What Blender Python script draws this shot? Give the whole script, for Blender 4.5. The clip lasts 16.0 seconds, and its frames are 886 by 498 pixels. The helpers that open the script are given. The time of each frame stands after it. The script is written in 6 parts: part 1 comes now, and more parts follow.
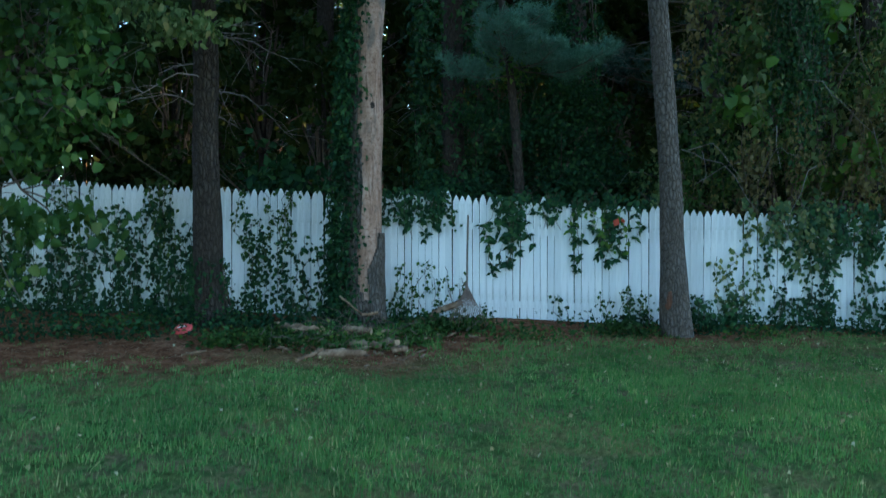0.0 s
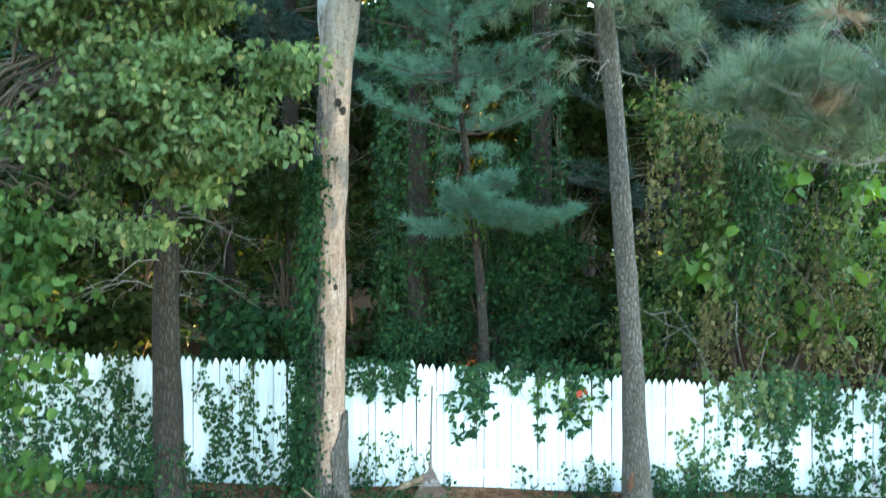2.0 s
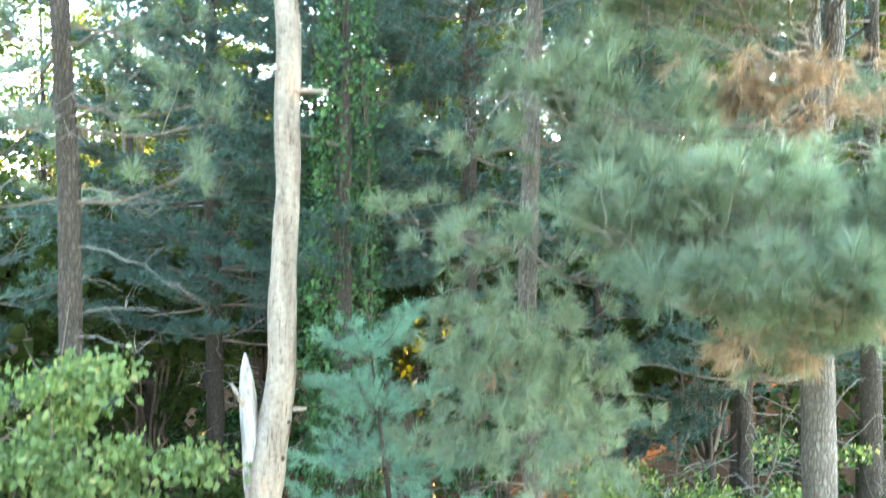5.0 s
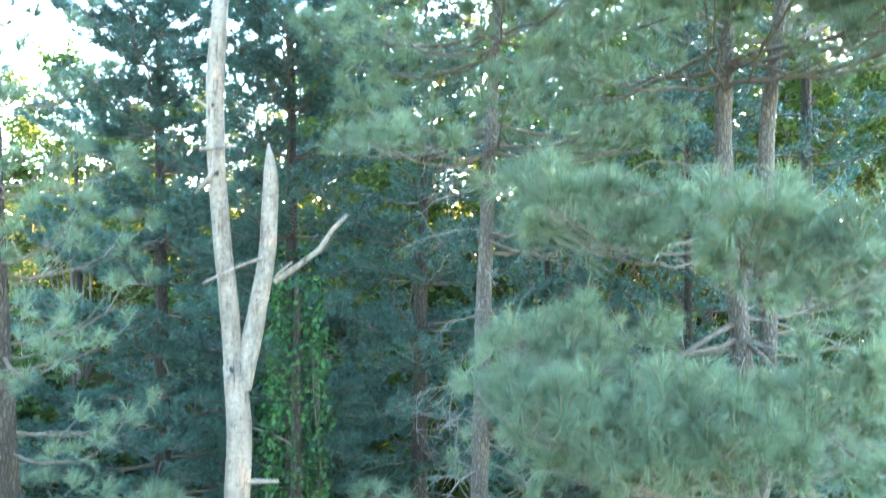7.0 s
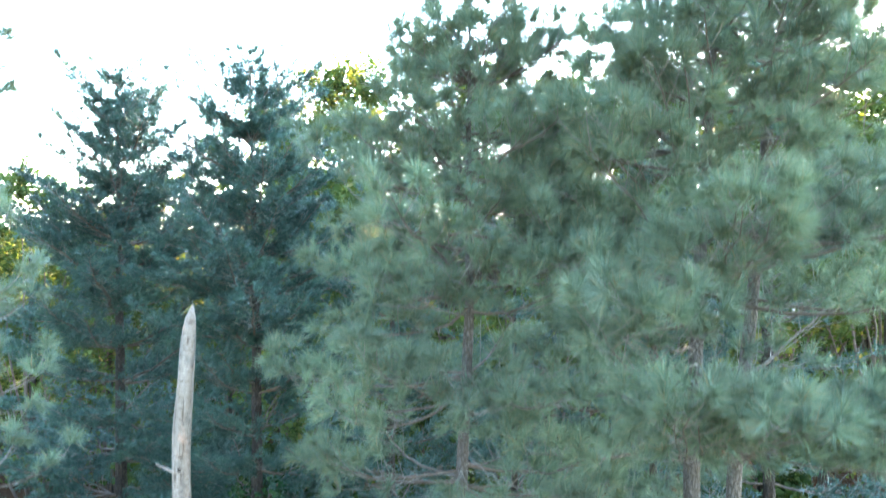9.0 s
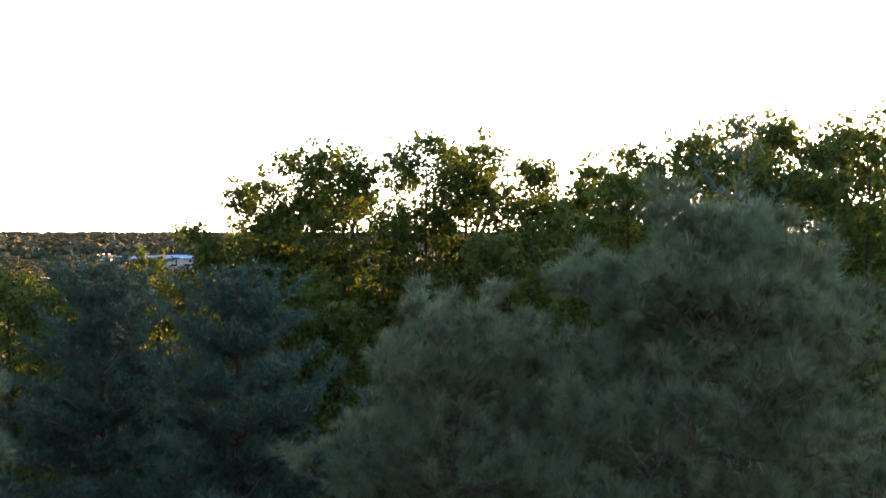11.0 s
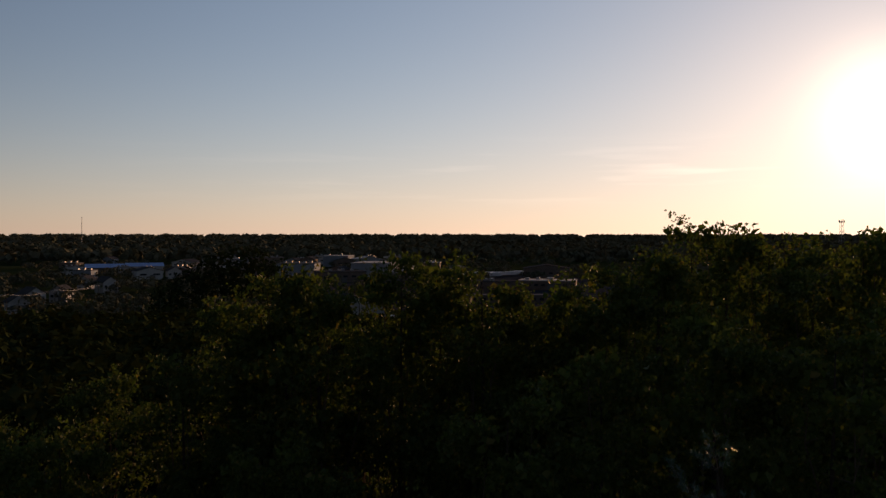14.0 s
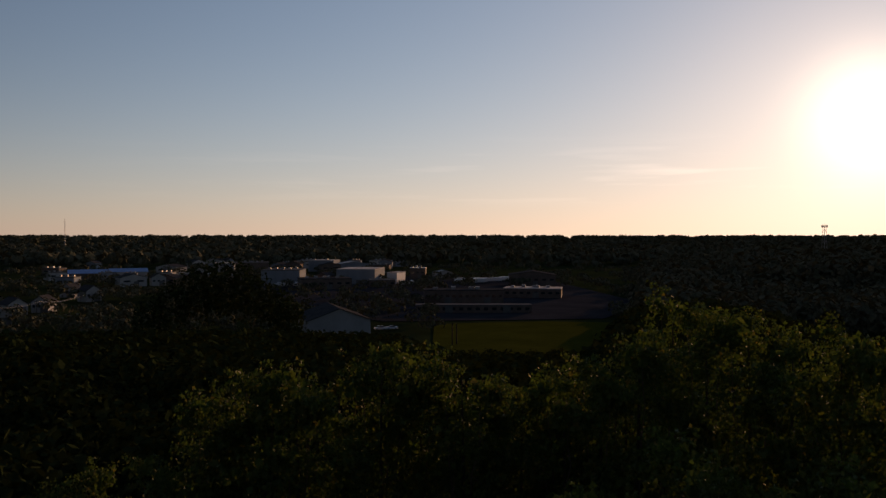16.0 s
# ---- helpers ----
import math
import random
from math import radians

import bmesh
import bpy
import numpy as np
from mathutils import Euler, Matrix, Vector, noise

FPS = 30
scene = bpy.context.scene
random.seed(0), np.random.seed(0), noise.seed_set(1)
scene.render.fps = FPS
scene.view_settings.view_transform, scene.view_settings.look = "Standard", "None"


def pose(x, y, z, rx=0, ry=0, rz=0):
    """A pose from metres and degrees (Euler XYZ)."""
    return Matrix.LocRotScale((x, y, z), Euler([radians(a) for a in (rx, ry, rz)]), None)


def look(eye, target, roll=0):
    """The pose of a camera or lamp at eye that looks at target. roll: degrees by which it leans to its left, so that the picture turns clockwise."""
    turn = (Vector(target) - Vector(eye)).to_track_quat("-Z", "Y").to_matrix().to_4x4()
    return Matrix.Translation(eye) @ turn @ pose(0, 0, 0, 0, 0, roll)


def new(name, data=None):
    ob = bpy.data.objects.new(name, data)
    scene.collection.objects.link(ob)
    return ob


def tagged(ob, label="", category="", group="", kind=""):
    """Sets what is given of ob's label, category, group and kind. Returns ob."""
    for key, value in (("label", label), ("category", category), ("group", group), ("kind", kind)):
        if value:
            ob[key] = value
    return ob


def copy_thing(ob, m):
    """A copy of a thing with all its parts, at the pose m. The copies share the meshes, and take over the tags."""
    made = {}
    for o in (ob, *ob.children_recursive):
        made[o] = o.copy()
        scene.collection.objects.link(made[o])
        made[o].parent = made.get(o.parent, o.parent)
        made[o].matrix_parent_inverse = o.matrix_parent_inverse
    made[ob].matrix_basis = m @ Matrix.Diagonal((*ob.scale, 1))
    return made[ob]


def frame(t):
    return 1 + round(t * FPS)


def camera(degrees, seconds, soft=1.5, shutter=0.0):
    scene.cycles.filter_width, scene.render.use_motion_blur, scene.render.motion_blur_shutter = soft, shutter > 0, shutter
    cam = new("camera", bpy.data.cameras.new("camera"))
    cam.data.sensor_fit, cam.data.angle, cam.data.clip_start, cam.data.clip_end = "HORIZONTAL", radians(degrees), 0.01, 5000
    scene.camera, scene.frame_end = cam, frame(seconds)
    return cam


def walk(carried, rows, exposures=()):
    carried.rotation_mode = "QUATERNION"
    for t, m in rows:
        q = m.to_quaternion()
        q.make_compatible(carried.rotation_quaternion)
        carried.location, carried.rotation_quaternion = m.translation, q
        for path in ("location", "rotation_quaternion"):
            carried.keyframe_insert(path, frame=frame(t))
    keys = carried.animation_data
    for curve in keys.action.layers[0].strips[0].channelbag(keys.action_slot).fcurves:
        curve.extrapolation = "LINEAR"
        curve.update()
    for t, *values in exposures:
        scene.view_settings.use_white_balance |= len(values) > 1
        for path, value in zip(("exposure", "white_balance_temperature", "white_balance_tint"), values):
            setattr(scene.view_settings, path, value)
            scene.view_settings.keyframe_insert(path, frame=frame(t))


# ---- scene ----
LENS = 56.0
cam = camera(LENS, 16.0, soft=1.4, shutter=0.5)
PATH = [
    (0, pose(0.000, -0.000, 1.264, 89.10, 0, 0.00)),
    (0.5, pose(0.013, 0.007, 1.780, 89.08, 0, -0.34)),
    (1, pose(0.038, 0.015, 2.330, 89.07, 0, -0.80)),
    (1.5, pose(0.060, 0.030, 2.908, 89.05, 0, -1.40)),
    (2, pose(0.082, 0.055, 3.584, 89.05, 0, -2.07)),
    (2.5, pose(0.101, 0.061, 4.311, 89.04, 0, -2.76)),
    (3, pose(0.105, 0.084, 5.106, 89.07, 0, -3.53)),
    (3.5, pose(0.074, 0.103, 5.898, 89.10, 0, -4.44)),
    (4, pose(0.041, 0.135, 6.881, 89.09, 0, -5.38)),
    (6.5, pose(0.204, 0.070, 13.141, 89.09, 0, -9.24)),
    (7, pose(0.155, -0.009, 14.223, 89.12, 0, -10.09)),
    (7.5, pose(0.082, -0.001, 15.372, 89.08, 0, -10.89)),
    (8, pose(0.047, 0.049, 16.518, 89.08, 0, -11.61)),
    (8.5, pose(0.040, 0.100, 17.616, 89.09, 0, -12.25)),
    (9, pose(0.057, 0.150, 18.701, 89.08, 0, -12.79)),
    (9.5, pose(0.062, 0.195, 19.766, 89.07, 0, -13.20)),
    (10, pose(0.049, 0.207, 20.824, 89.04, 0, -13.50)),
    (12.5, pose(-0.264, -0.125, 25.700, 89.07, 0, -15.42)),
    (13, pose(-0.269, -0.099, 26.687, 89.08, 0, -15.71)),
    (13.5, pose(-0.261, -0.094, 27.718, 89.08, 0, -15.95)),
    (14, pose(-0.249, -0.069, 28.785, 89.07, 0, -16.14)),
    (14.5, pose(-0.194, -0.036, 29.874, 89.05, 0, -16.46)),
    (15, pose(-0.109, 0.005, 31.016, 89.06, 0, -16.75)),
    (15.5, pose(-0.007, 0.051, 32.193, 89.07, 0, -16.98)),
    (16, pose(0.104, 0.100, 33.379, 89.07, 0, -17.10)),
]
# exposure in stops: the camera opens up under the trees and closes down above them
EXPOSURES = [
    (0.0, 4.15, 6500, -3), (0.5, 4.8, 7000, -1), (1.0, 5.35, 7500, 0), (1.5, 5.75, 7900, 0), (2.0, 6.17, 8300, -1), (3.0, 6.7, 9400, 8), (4.2, 7.35, 9800, 11),
    (6.3, 6.95, 7700, 0), (8.0, 6.9, 7300, 4), (9.5, 5.95, 7600, 12), (10.2, 5.05, 8000, 16), (11.2, 3.2, 8500, 22), (12.3, 1.4, 9000, 31), (12.6, 1.12, 9000, 31), (13.0, 0.6, 8800, 28), (14.0, 0.0, 8400, 26), (16.0, -0.15, 8100, 25)]
walk(cam, PATH, EXPOSURES)

# ---- light ----
SUN_AZ, SUN_EL = radians(44.3), radians(7.2)     # azimuth from +y towards +x
world = bpy.data.worlds.new("world")
scene.world = world
world.use_nodes = True
wn = world.node_tree
sky = wn.nodes.new("ShaderNodeTexSky")
sky.sky_type = "NISHITA"
sky.sun_disc = False
sky.sun_elevation, sky.sun_rotation = SUN_EL, SUN_AZ
sky.air_density, sky.dust_density, sky.ozone_density = 0.8, 0.2, 3.0
back = wn.nodes["Background"]
soften = wn.nodes.new("ShaderNodeHueSaturation")
soften.inputs["Saturation"].default_value = 0.95
wn.links.new(sky.outputs[0], soften.inputs["Color"])
back.inputs[1].default_value = 0.12


def sky_math(op, a, b=None, kind="ShaderNodeMath"):
    n = wn.nodes.new(kind)
    n.operation = op
    for sock, v in zip(n.inputs, (a, b)):
        if v is None:
            continue
        if isinstance(v, (int, float, tuple)):
            sock.default_value = v
        else:
            wn.links.new(v, sock)
    return n.outputs["Value"] if op == "DOT_PRODUCT" else n.outputs[0]


# haze: the sky is brighter on the sun's side and flattens towards the sun, which has a warm aureole
toward = Vector((math.sin(SUN_AZ) * math.cos(SUN_EL), math.cos(SUN_AZ) * math.cos(SUN_EL), math.sin(SUN_EL)))
direction = wn.nodes.new("ShaderNodeTexCoord").outputs["Generated"]
facing = sky_math("DOT_PRODUCT", direction, tuple(toward), "ShaderNodeVectorMath")
half = sky_math("MULTIPLY", sky_math("ADD", facing, 1.0), 0.5)
gain = sky_math("ADD", sky_math("MULTIPLY", sky_math("POWER", half, 2.0), 1.28), 0.32)
lit = sky_math("MULTIPLY", soften.outputs[0], gain, "ShaderNodeVectorMath")
flat = sky_math("ADD", sky_math("MULTIPLY", lit, (1 / 16,) * 3, "ShaderNodeVectorMath"), (1.0, 1.0, 1.0), "ShaderNodeVectorMath")
hazy = sky_math("DIVIDE", lit, flat, "ShaderNodeVectorMath")
# pinkish haze along the horizon
rise = wn.nodes.new("ShaderNodeSeparateXYZ")
wn.links.new(direction, rise.inputs[0])
low = sky_math("MULTIPLY", sky_math("POWER", sky_math("SUBTRACT", 1.0, sky_math("ABSOLUTE", rise.outputs[2])), 14.0), 0.5)
veil = sky_math("MULTIPLY", (4.4, 3.65, 3.6), gain, "ShaderNodeVectorMath")
thin = wn.nodes.new("ShaderNodeMix")
thin.data_type = "RGBA"
wn.links.new(low, thin.inputs[0])
wn.links.new(hazy, thin.inputs[6])
wn.links.new(veil, thin.inputs[7])
ahead = sky_math("MAXIMUM", facing, 0.0)
aureole = sky_math("ADD", sky_math("MULTIPLY", sky_math("POWER", ahead, 600.0), 8.0), sky_math("MULTIPLY", sky_math("POWER", ahead, 90.0), 1.3))
glow = sky_math("MULTIPLY", aureole, (1.0, 0.86, 0.66), "ShaderNodeVectorMath")
# thin streaks of cirrus low over the horizon on the sun's side
streak = wn.nodes.new("ShaderNodeTexNoise")
streak.inputs["Scale"].default_value, streak.inputs["Detail"].default_value = 1.0, 5.0
wn.links.new(sky_math("MULTIPLY", direction, (5.0, 5.0, 75.0), "ShaderNodeVectorMath"), streak.inputs["Vector"])
band = wn.nodes.new("ShaderNodeValToRGB")
for k, (at, v) in enumerate(((0.03, 0.0), (0.055, 1.0), (0.075, 1.0), (0.12, 0.0))):
    e = band.color_ramp.elements[k] if k < 2 else band.color_ramp.elements.new(at)
    e.position, e.color = at, (v, v, v, 1)
wn.links.new(rise.outputs[2], band.inputs[0])
wisp = wn.nodes.new("ShaderNodeMapRange")
wisp.inputs[1].default_value, wisp.inputs[2].default_value = 0.54, 0.74
wn.links.new(streak.outputs[0], wisp.inputs[0])
cirrus = sky_math("MULTIPLY", sky_math("MULTIPLY", wisp.outputs[0], band.outputs[0]), sky_math("MULTIPLY", sky_math("POWER", ahead, 6.0), 1.5))
clouds = sky_math("MULTIPLY", cirrus, (1.0, 0.86, 0.74), "ShaderNodeVectorMath")
wn.links.new(sky_math("ADD", sky_math("ADD", thin.outputs[2], glow, "ShaderNodeVectorMath"), clouds, "ShaderNodeVectorMath"), back.inputs[0])
sun_data = bpy.data.lights.new("sun", "SUN")
sun_data.energy, sun_data.angle, sun_data.color = 2.2, radians(0.6), (1.0, 0.62, 0.32)
sun = new("sun", sun_data)
sun.matrix_world = look(toward * 300, (0, 0, 0))


# ---- materials ----
def nodes_of(name):
    m = bpy.data.materials.new(name)
    m.use_nodes = True
    nt = m.node_tree
    return m, nt, nt.nodes["Principled BSDF"], nt.nodes["Material Output"]


def ramp(nt, fac, stops):
    r = nt.nodes.new("ShaderNodeValToRGB")
    els = r.color_ramp.elements
    while len(els) < len(stops):
        els.new(0.5)
    for e, (p, c) in zip(els, stops):
        e.position, e.color = p, (*c, 1)
    nt.links.new(fac, r.inputs[0])
    return r.outputs[0]


def noise_tex(nt, scale, detail=4, rough=0.6, stretch=None, coord="Object"):
    n = nt.nodes.new("ShaderNodeTexNoise")
    n.inputs["Scale"].default_value, n.inputs["Detail"].default_value, n.inputs["Roughness"].default_value = scale, detail, rough
    tc = nt.nodes.new("ShaderNodeTexCoord")
    src = tc.outputs[coord]
    if stretch:
        mp = nt.nodes.new("ShaderNodeMapping")
        mp.inputs["Scale"].default_value = stretch
        nt.links.new(src, mp.inputs[0])
        src = mp.outputs[0]
    nt.links.new(src, n.inputs["Vector"])
    return n.outputs[0]


def mixed(nt, fac, a, b, mode="MIX"):
    m = nt.nodes.new("ShaderNodeMix")
    m.data_type, m.blend_type = "RGBA", mode
    for sock, v in ((m.inputs[0], fac), (m.inputs[6], a), (m.inputs[7], b)):
        if isinstance(v, (int, float)):
            sock.default_value = v
        elif isinstance(v, tuple):
            sock.default_value = (*v, 1)
        else:
            nt.links.new(v, sock)
    return m.outputs[2]


def bump(nt, bsdf, height, strength, distance):
    b = nt.nodes.new("ShaderNodeBump")
    b.inputs["Strength"].default_value, b.inputs["Distance"].default_value = strength, distance
    nt.links.new(height, b.inputs["Height"])
    nt.links.new(b.outputs[0], bsdf.inputs["Normal"])


def leaf_mat(name, stops, rough=0.55, through_light=0.35, tint=(1.0, 1.0, 0.6), spec=0.3, patch=0.6):
    """Leaves: colour varies leaf by leaf and in larger patches; light shines through them."""
    m, nt, p, out = nodes_of(name)
    geo = nt.nodes.new("ShaderNodeNewGeometry")
    col = ramp(nt, geo.outputs["Random Per Island"], stops)
    big = ramp(nt, noise_tex(nt, 0.7, 3), [(0.3, (patch, patch, patch)), (0.7, (1.25, 1.2, 1.1))])
    col = mixed(nt, 1.0, col, big, "MULTIPLY")
    nt.links.new(col, p.inputs["Base Color"])
    p.inputs["Roughness"].default_value = rough
    p.inputs["Specular IOR Level"].default_value = spec
    tr = nt.nodes.new("ShaderNodeBsdfTranslucent")
    nt.links.new(mixed(nt, 1.0, col, tint, "MULTIPLY"), tr.inputs[0])
    mx = nt.nodes.new("ShaderNodeMixShader")
    mx.inputs[0].default_value = through_light
    nt.links.new(p.outputs[0], mx.inputs[1])
    nt.links.new(tr.outputs[0], mx.inputs[2])
    nt.links.new(mx.outputs[0], out.inputs[0])
    return m


def surface(name, stops, scale=6.0, rough=0.85, stretch=None, bump_scale=30.0, bump_strength=0.4, bump_depth=0.01, fine=0.35, spec=0.3, metal=0.0, coord="Object"):
    """A mottled surface: a ramp over coarse noise, darkened and lit by fine noise, with relief."""
    m, nt, p, out = nodes_of(name)
    col = ramp(nt, noise_tex(nt, scale, 5, 0.6, stretch, coord), stops)
    grain = noise_tex(nt, bump_scale, 6, 0.65, stretch, coord)
    shade = ramp(nt, grain, [(0.25, (1 - fine,) * 3), (0.75, (1 + fine,) * 3)])
    nt.links.new(mixed(nt, 1.0, col, shade, "MULTIPLY"), p.inputs["Base Color"])
    p.inputs["Roughness"].default_value, p.inputs["Specular IOR Level"].default_value = rough, spec
    p.inputs["Metallic"].default_value = metal
    bump(nt, p, grain, bump_strength, bump_depth)
    return m


MAT = {}
MAT["needle"] = leaf_mat("pine_needles", [(0.0, (0.0937, 0.144, 0.0971)), (0.5, (0.1373, 0.1942, 0.1373)), (0.82, (0.1808, 0.231, 0.1607)), (0.93, (0.2009, 0.2009, 0.1272)), (1.0, (0.2544, 0.1942, 0.1205))], 0.5, 0.28, (0.9, 1.0, 0.7), 0.25)
MAT["needle_blue"] = leaf_mat("white_pine_needles", [(0.0, (0.027, 0.0708, 0.0588)), (0.6, (0.042, 0.099, 0.0822)), (1.0, (0.066, 0.132, 0.1032))], 0.45, 0.25, (0.9, 1.0, 0.8), 0.4)
MAT["needle_teal"] = leaf_mat("young_pine_needles", [(0.0, (0.0744, 0.186, 0.1414)), (0.6, (0.1265, 0.2678, 0.2009)), (1.0, (0.186, 0.3274, 0.2455))], 0.45, 0.3, (0.9, 1.0, 0.8), 0.4)
MAT["needle_dead"] = leaf_mat("dead_needles", [(0.0, (0.2025, 0.1162, 0.075)), (0.6, (0.345, 0.2325, 0.165)), (1.0, (0.45, 0.345, 0.27))], 0.6, 0.3, (1.0, 0.85, 0.6))
MAT["leaf"] = leaf_mat("broad_leaves", [(0.0, (0.0739, 0.1222, 0.045)), (0.55, (0.1191, 0.1796, 0.0735)), (0.9, (0.1767, 0.2292, 0.1041)), (1.0, (0.304, 0.2673, 0.1212))], 0.55, 0.42, (1.1, 1.2, 0.5), 0.25)
MAT["leaf_vine"] = leaf_mat("vine_leaves", [(0.0, (0.0359, 0.0872, 0.0259)), (0.45, (0.0762, 0.1405, 0.0431)), (0.8, (0.1526, 0.194, 0.0646)), (1.0, (0.3052, 0.2714, 0.112))], 0.5, 0.35, (1.1, 1.1, 0.5), 0.4)
MAT["leaf_dry"] = leaf_mat("withering_leaves", [(0.0, (0.102, 0.095, 0.0405)), (0.5, (0.1615, 0.1425, 0.063)), (1.0, (0.255, 0.209, 0.099))], 0.6, 0.35, (1.1, 1.0, 0.6), 0.2)
MAT["ivy"] = leaf_mat("ivy_leaves", [(0.0, (0.010, 0.042, 0.020)), (0.6, (0.020, 0.068, 0.028)), (1.0, (0.05, 0.115, 0.036))], 0.6, 0.15, (1.0, 1.1, 0.5), 0.12)
MAT["ivy_green"] = leaf_mat("fresh_ivy_leaves", [(0.0, (0.017, 0.0595, 0.0221)), (0.6, (0.0289, 0.0918, 0.0314)), (1.0, (0.0553, 0.1318, 0.0391))], 0.5, 0.2, (1.0, 1.1, 0.5), 0.25)
MAT["leaf_bright"] = leaf_mat("young_leaves", [(0.0, (0.0805, 0.1932, 0.0322)), (1.0, (0.161, 0.2656, 0.0483))], 0.45, 0.45, (1.0, 1.1, 0.4), 0.4)
MAT["leaf_fresh"] = leaf_mat("fresh_green_leaves", [(0.0, (0.0255, 0.067, 0.016)), (0.6, (0.0421, 0.0944, 0.0229)), (0.92, (0.0734, 0.1339, 0.0319)), (1.0, (0.1658, 0.1849, 0.0638))], 0.6, 0.35, (1.1, 1.2, 0.5), 0.2)
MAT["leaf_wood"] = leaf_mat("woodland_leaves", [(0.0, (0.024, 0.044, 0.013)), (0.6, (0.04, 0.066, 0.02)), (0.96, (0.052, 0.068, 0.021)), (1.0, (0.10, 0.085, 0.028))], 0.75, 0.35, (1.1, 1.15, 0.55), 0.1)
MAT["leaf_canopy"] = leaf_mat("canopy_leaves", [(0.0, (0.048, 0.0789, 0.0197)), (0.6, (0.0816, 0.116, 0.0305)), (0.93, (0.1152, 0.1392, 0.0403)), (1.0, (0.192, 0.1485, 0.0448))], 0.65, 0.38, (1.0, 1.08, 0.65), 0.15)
# paler and greyer than far_wood: distance haze put into the leaf colour
MAT["hazy_forest"] = leaf_mat("hazy_forest_leaves", [(0.0, (0.085, 0.091, 0.0588)), (1.0, (0.1445, 0.1365, 0.0945))], 0.9, 0.02, (1.1, 1.0, 0.5), 0.0)
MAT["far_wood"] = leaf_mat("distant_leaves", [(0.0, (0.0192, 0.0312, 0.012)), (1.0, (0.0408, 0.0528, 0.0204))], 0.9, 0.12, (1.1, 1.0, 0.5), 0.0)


def bark_mat(name, plate, furrow, scale, flat=0.3):
    """Plated bark: furrows between uneven upright plates, with flaking and stains."""
    m, nt, p, out = nodes_of(name)
    tc, mp, vo = nt.nodes.new("ShaderNodeTexCoord"), nt.nodes.new("ShaderNodeMapping"), nt.nodes.new("ShaderNodeTexVoronoi")
    mp.inputs["Scale"].default_value = (1, 1, flat)
    vo.feature = "DISTANCE_TO_EDGE"
    vo.inputs["Scale"].default_value, vo.inputs["Randomness"].default_value = scale, 1.0
    warp = nt.nodes.new("ShaderNodeVectorMath"); warp.operation = "MULTIPLY_ADD"
    n3 = nt.nodes.new("ShaderNodeTexNoise"); n3.inputs["Scale"].default_value = 9
    nt.links.new(tc.outputs["Object"], n3.inputs["Vector"])
    nt.links.new(n3.outputs["Color"], warp.inputs[0]); warp.inputs[1].default_value = (0.06, 0.06, 0.1)
    nt.links.new(tc.outputs["Object"], warp.inputs[2])
    nt.links.new(warp.outputs[0], mp.inputs[0])
    nt.links.new(mp.outputs[0], vo.inputs["Vector"])
    edge = ramp(nt, vo.outputs["Distance"], [(0.0, (0, 0, 0)), (0.12, (0.55, 0.55, 0.55)), (0.4, (1, 1, 1))])
    tone = ramp(nt, noise_tex(nt, 5, 6, 0.7, (1, 1, 0.4)), [(0.3, tuple(c * 0.65 for c in plate)), (0.55, plate), (0.75, tuple(c * 1.45 for c in plate))])
    fine = ramp(nt, noise_tex(nt, 60, 5, 0.7), [(0.3, (0.7, 0.7, 0.7)), (0.7, (1.25, 1.25, 1.25))])
    nt.links.new(mixed(nt, 1.0, mixed(nt, edge, furrow, tone), fine, "MULTIPLY"), p.inputs["Base Color"])
    p.inputs["Roughness"].default_value, p.inputs["Specular IOR Level"].default_value = 0.95, 0.15
    bump(nt, p, edge, 1.0, 0.025)
    return m


MAT["bark"] = bark_mat("pine_bark", (0.165, 0.138, 0.12), (0.075, 0.058, 0.048), 24, 0.36)
MAT["bark_dark"] = bark_mat("dark_bark", (0.085, 0.066, 0.054), (0.036, 0.027, 0.022), 22, 0.33)
MAT["twig"] = surface("grey_twig", [(0.3, (0.13, 0.108, 0.092)), (0.7, (0.24, 0.21, 0.185))], 10, 0.9)
MAT["twig_dark"] = surface("brown_twig", [(0.3, (0.075, 0.05, 0.037)), (0.7, (0.15, 0.11, 0.085))], 10, 0.9)


# ---- mesh helpers ----
RNG = np.random.default_rng(7)


def mesh_object(name, verts, faces, material, parent=None, label="", smooth=False):
    """One mesh object from an array of vertices and an array (or list) of faces."""
    me = bpy.data.meshes.new(name)
    verts = np.asarray(verts, dtype=np.float32).reshape(-1, 3)
    if isinstance(faces, np.ndarray):
        n, k = faces.shape
        me.vertices.add(len(verts)); me.loops.add(n * k); me.polygons.add(n)
        me.vertices.foreach_set("co", verts.ravel())
        me.loops.foreach_set("vertex_index", faces.astype(np.int32).ravel())
        me.polygons.foreach_set("loop_start", np.arange(0, n * k, k, dtype=np.int32))
        me.update(calc_edges=True)
    else:
        me.from_pydata(verts.tolist(), [], faces)
    if smooth:
        me.polygons.foreach_set("use_smooth", np.ones(len(me.polygons), dtype=bool))
    me.materials.append(MAT[material] if isinstance(material, str) else material)
    ob = new(name, me)
    if parent:
        ob.parent = parent
    if label:
        ob["label"] = label
    return ob


def part(name, bm, material, parent, label=""):
    me = bpy.data.meshes.new(name)
    bm.to_mesh(me)
    bm.free()
    me.materials.append(MAT[material] if isinstance(material, str) else material)
    ob = new(name, me)
    ob.parent = parent
    if label:
        ob["label"] = label
    return ob


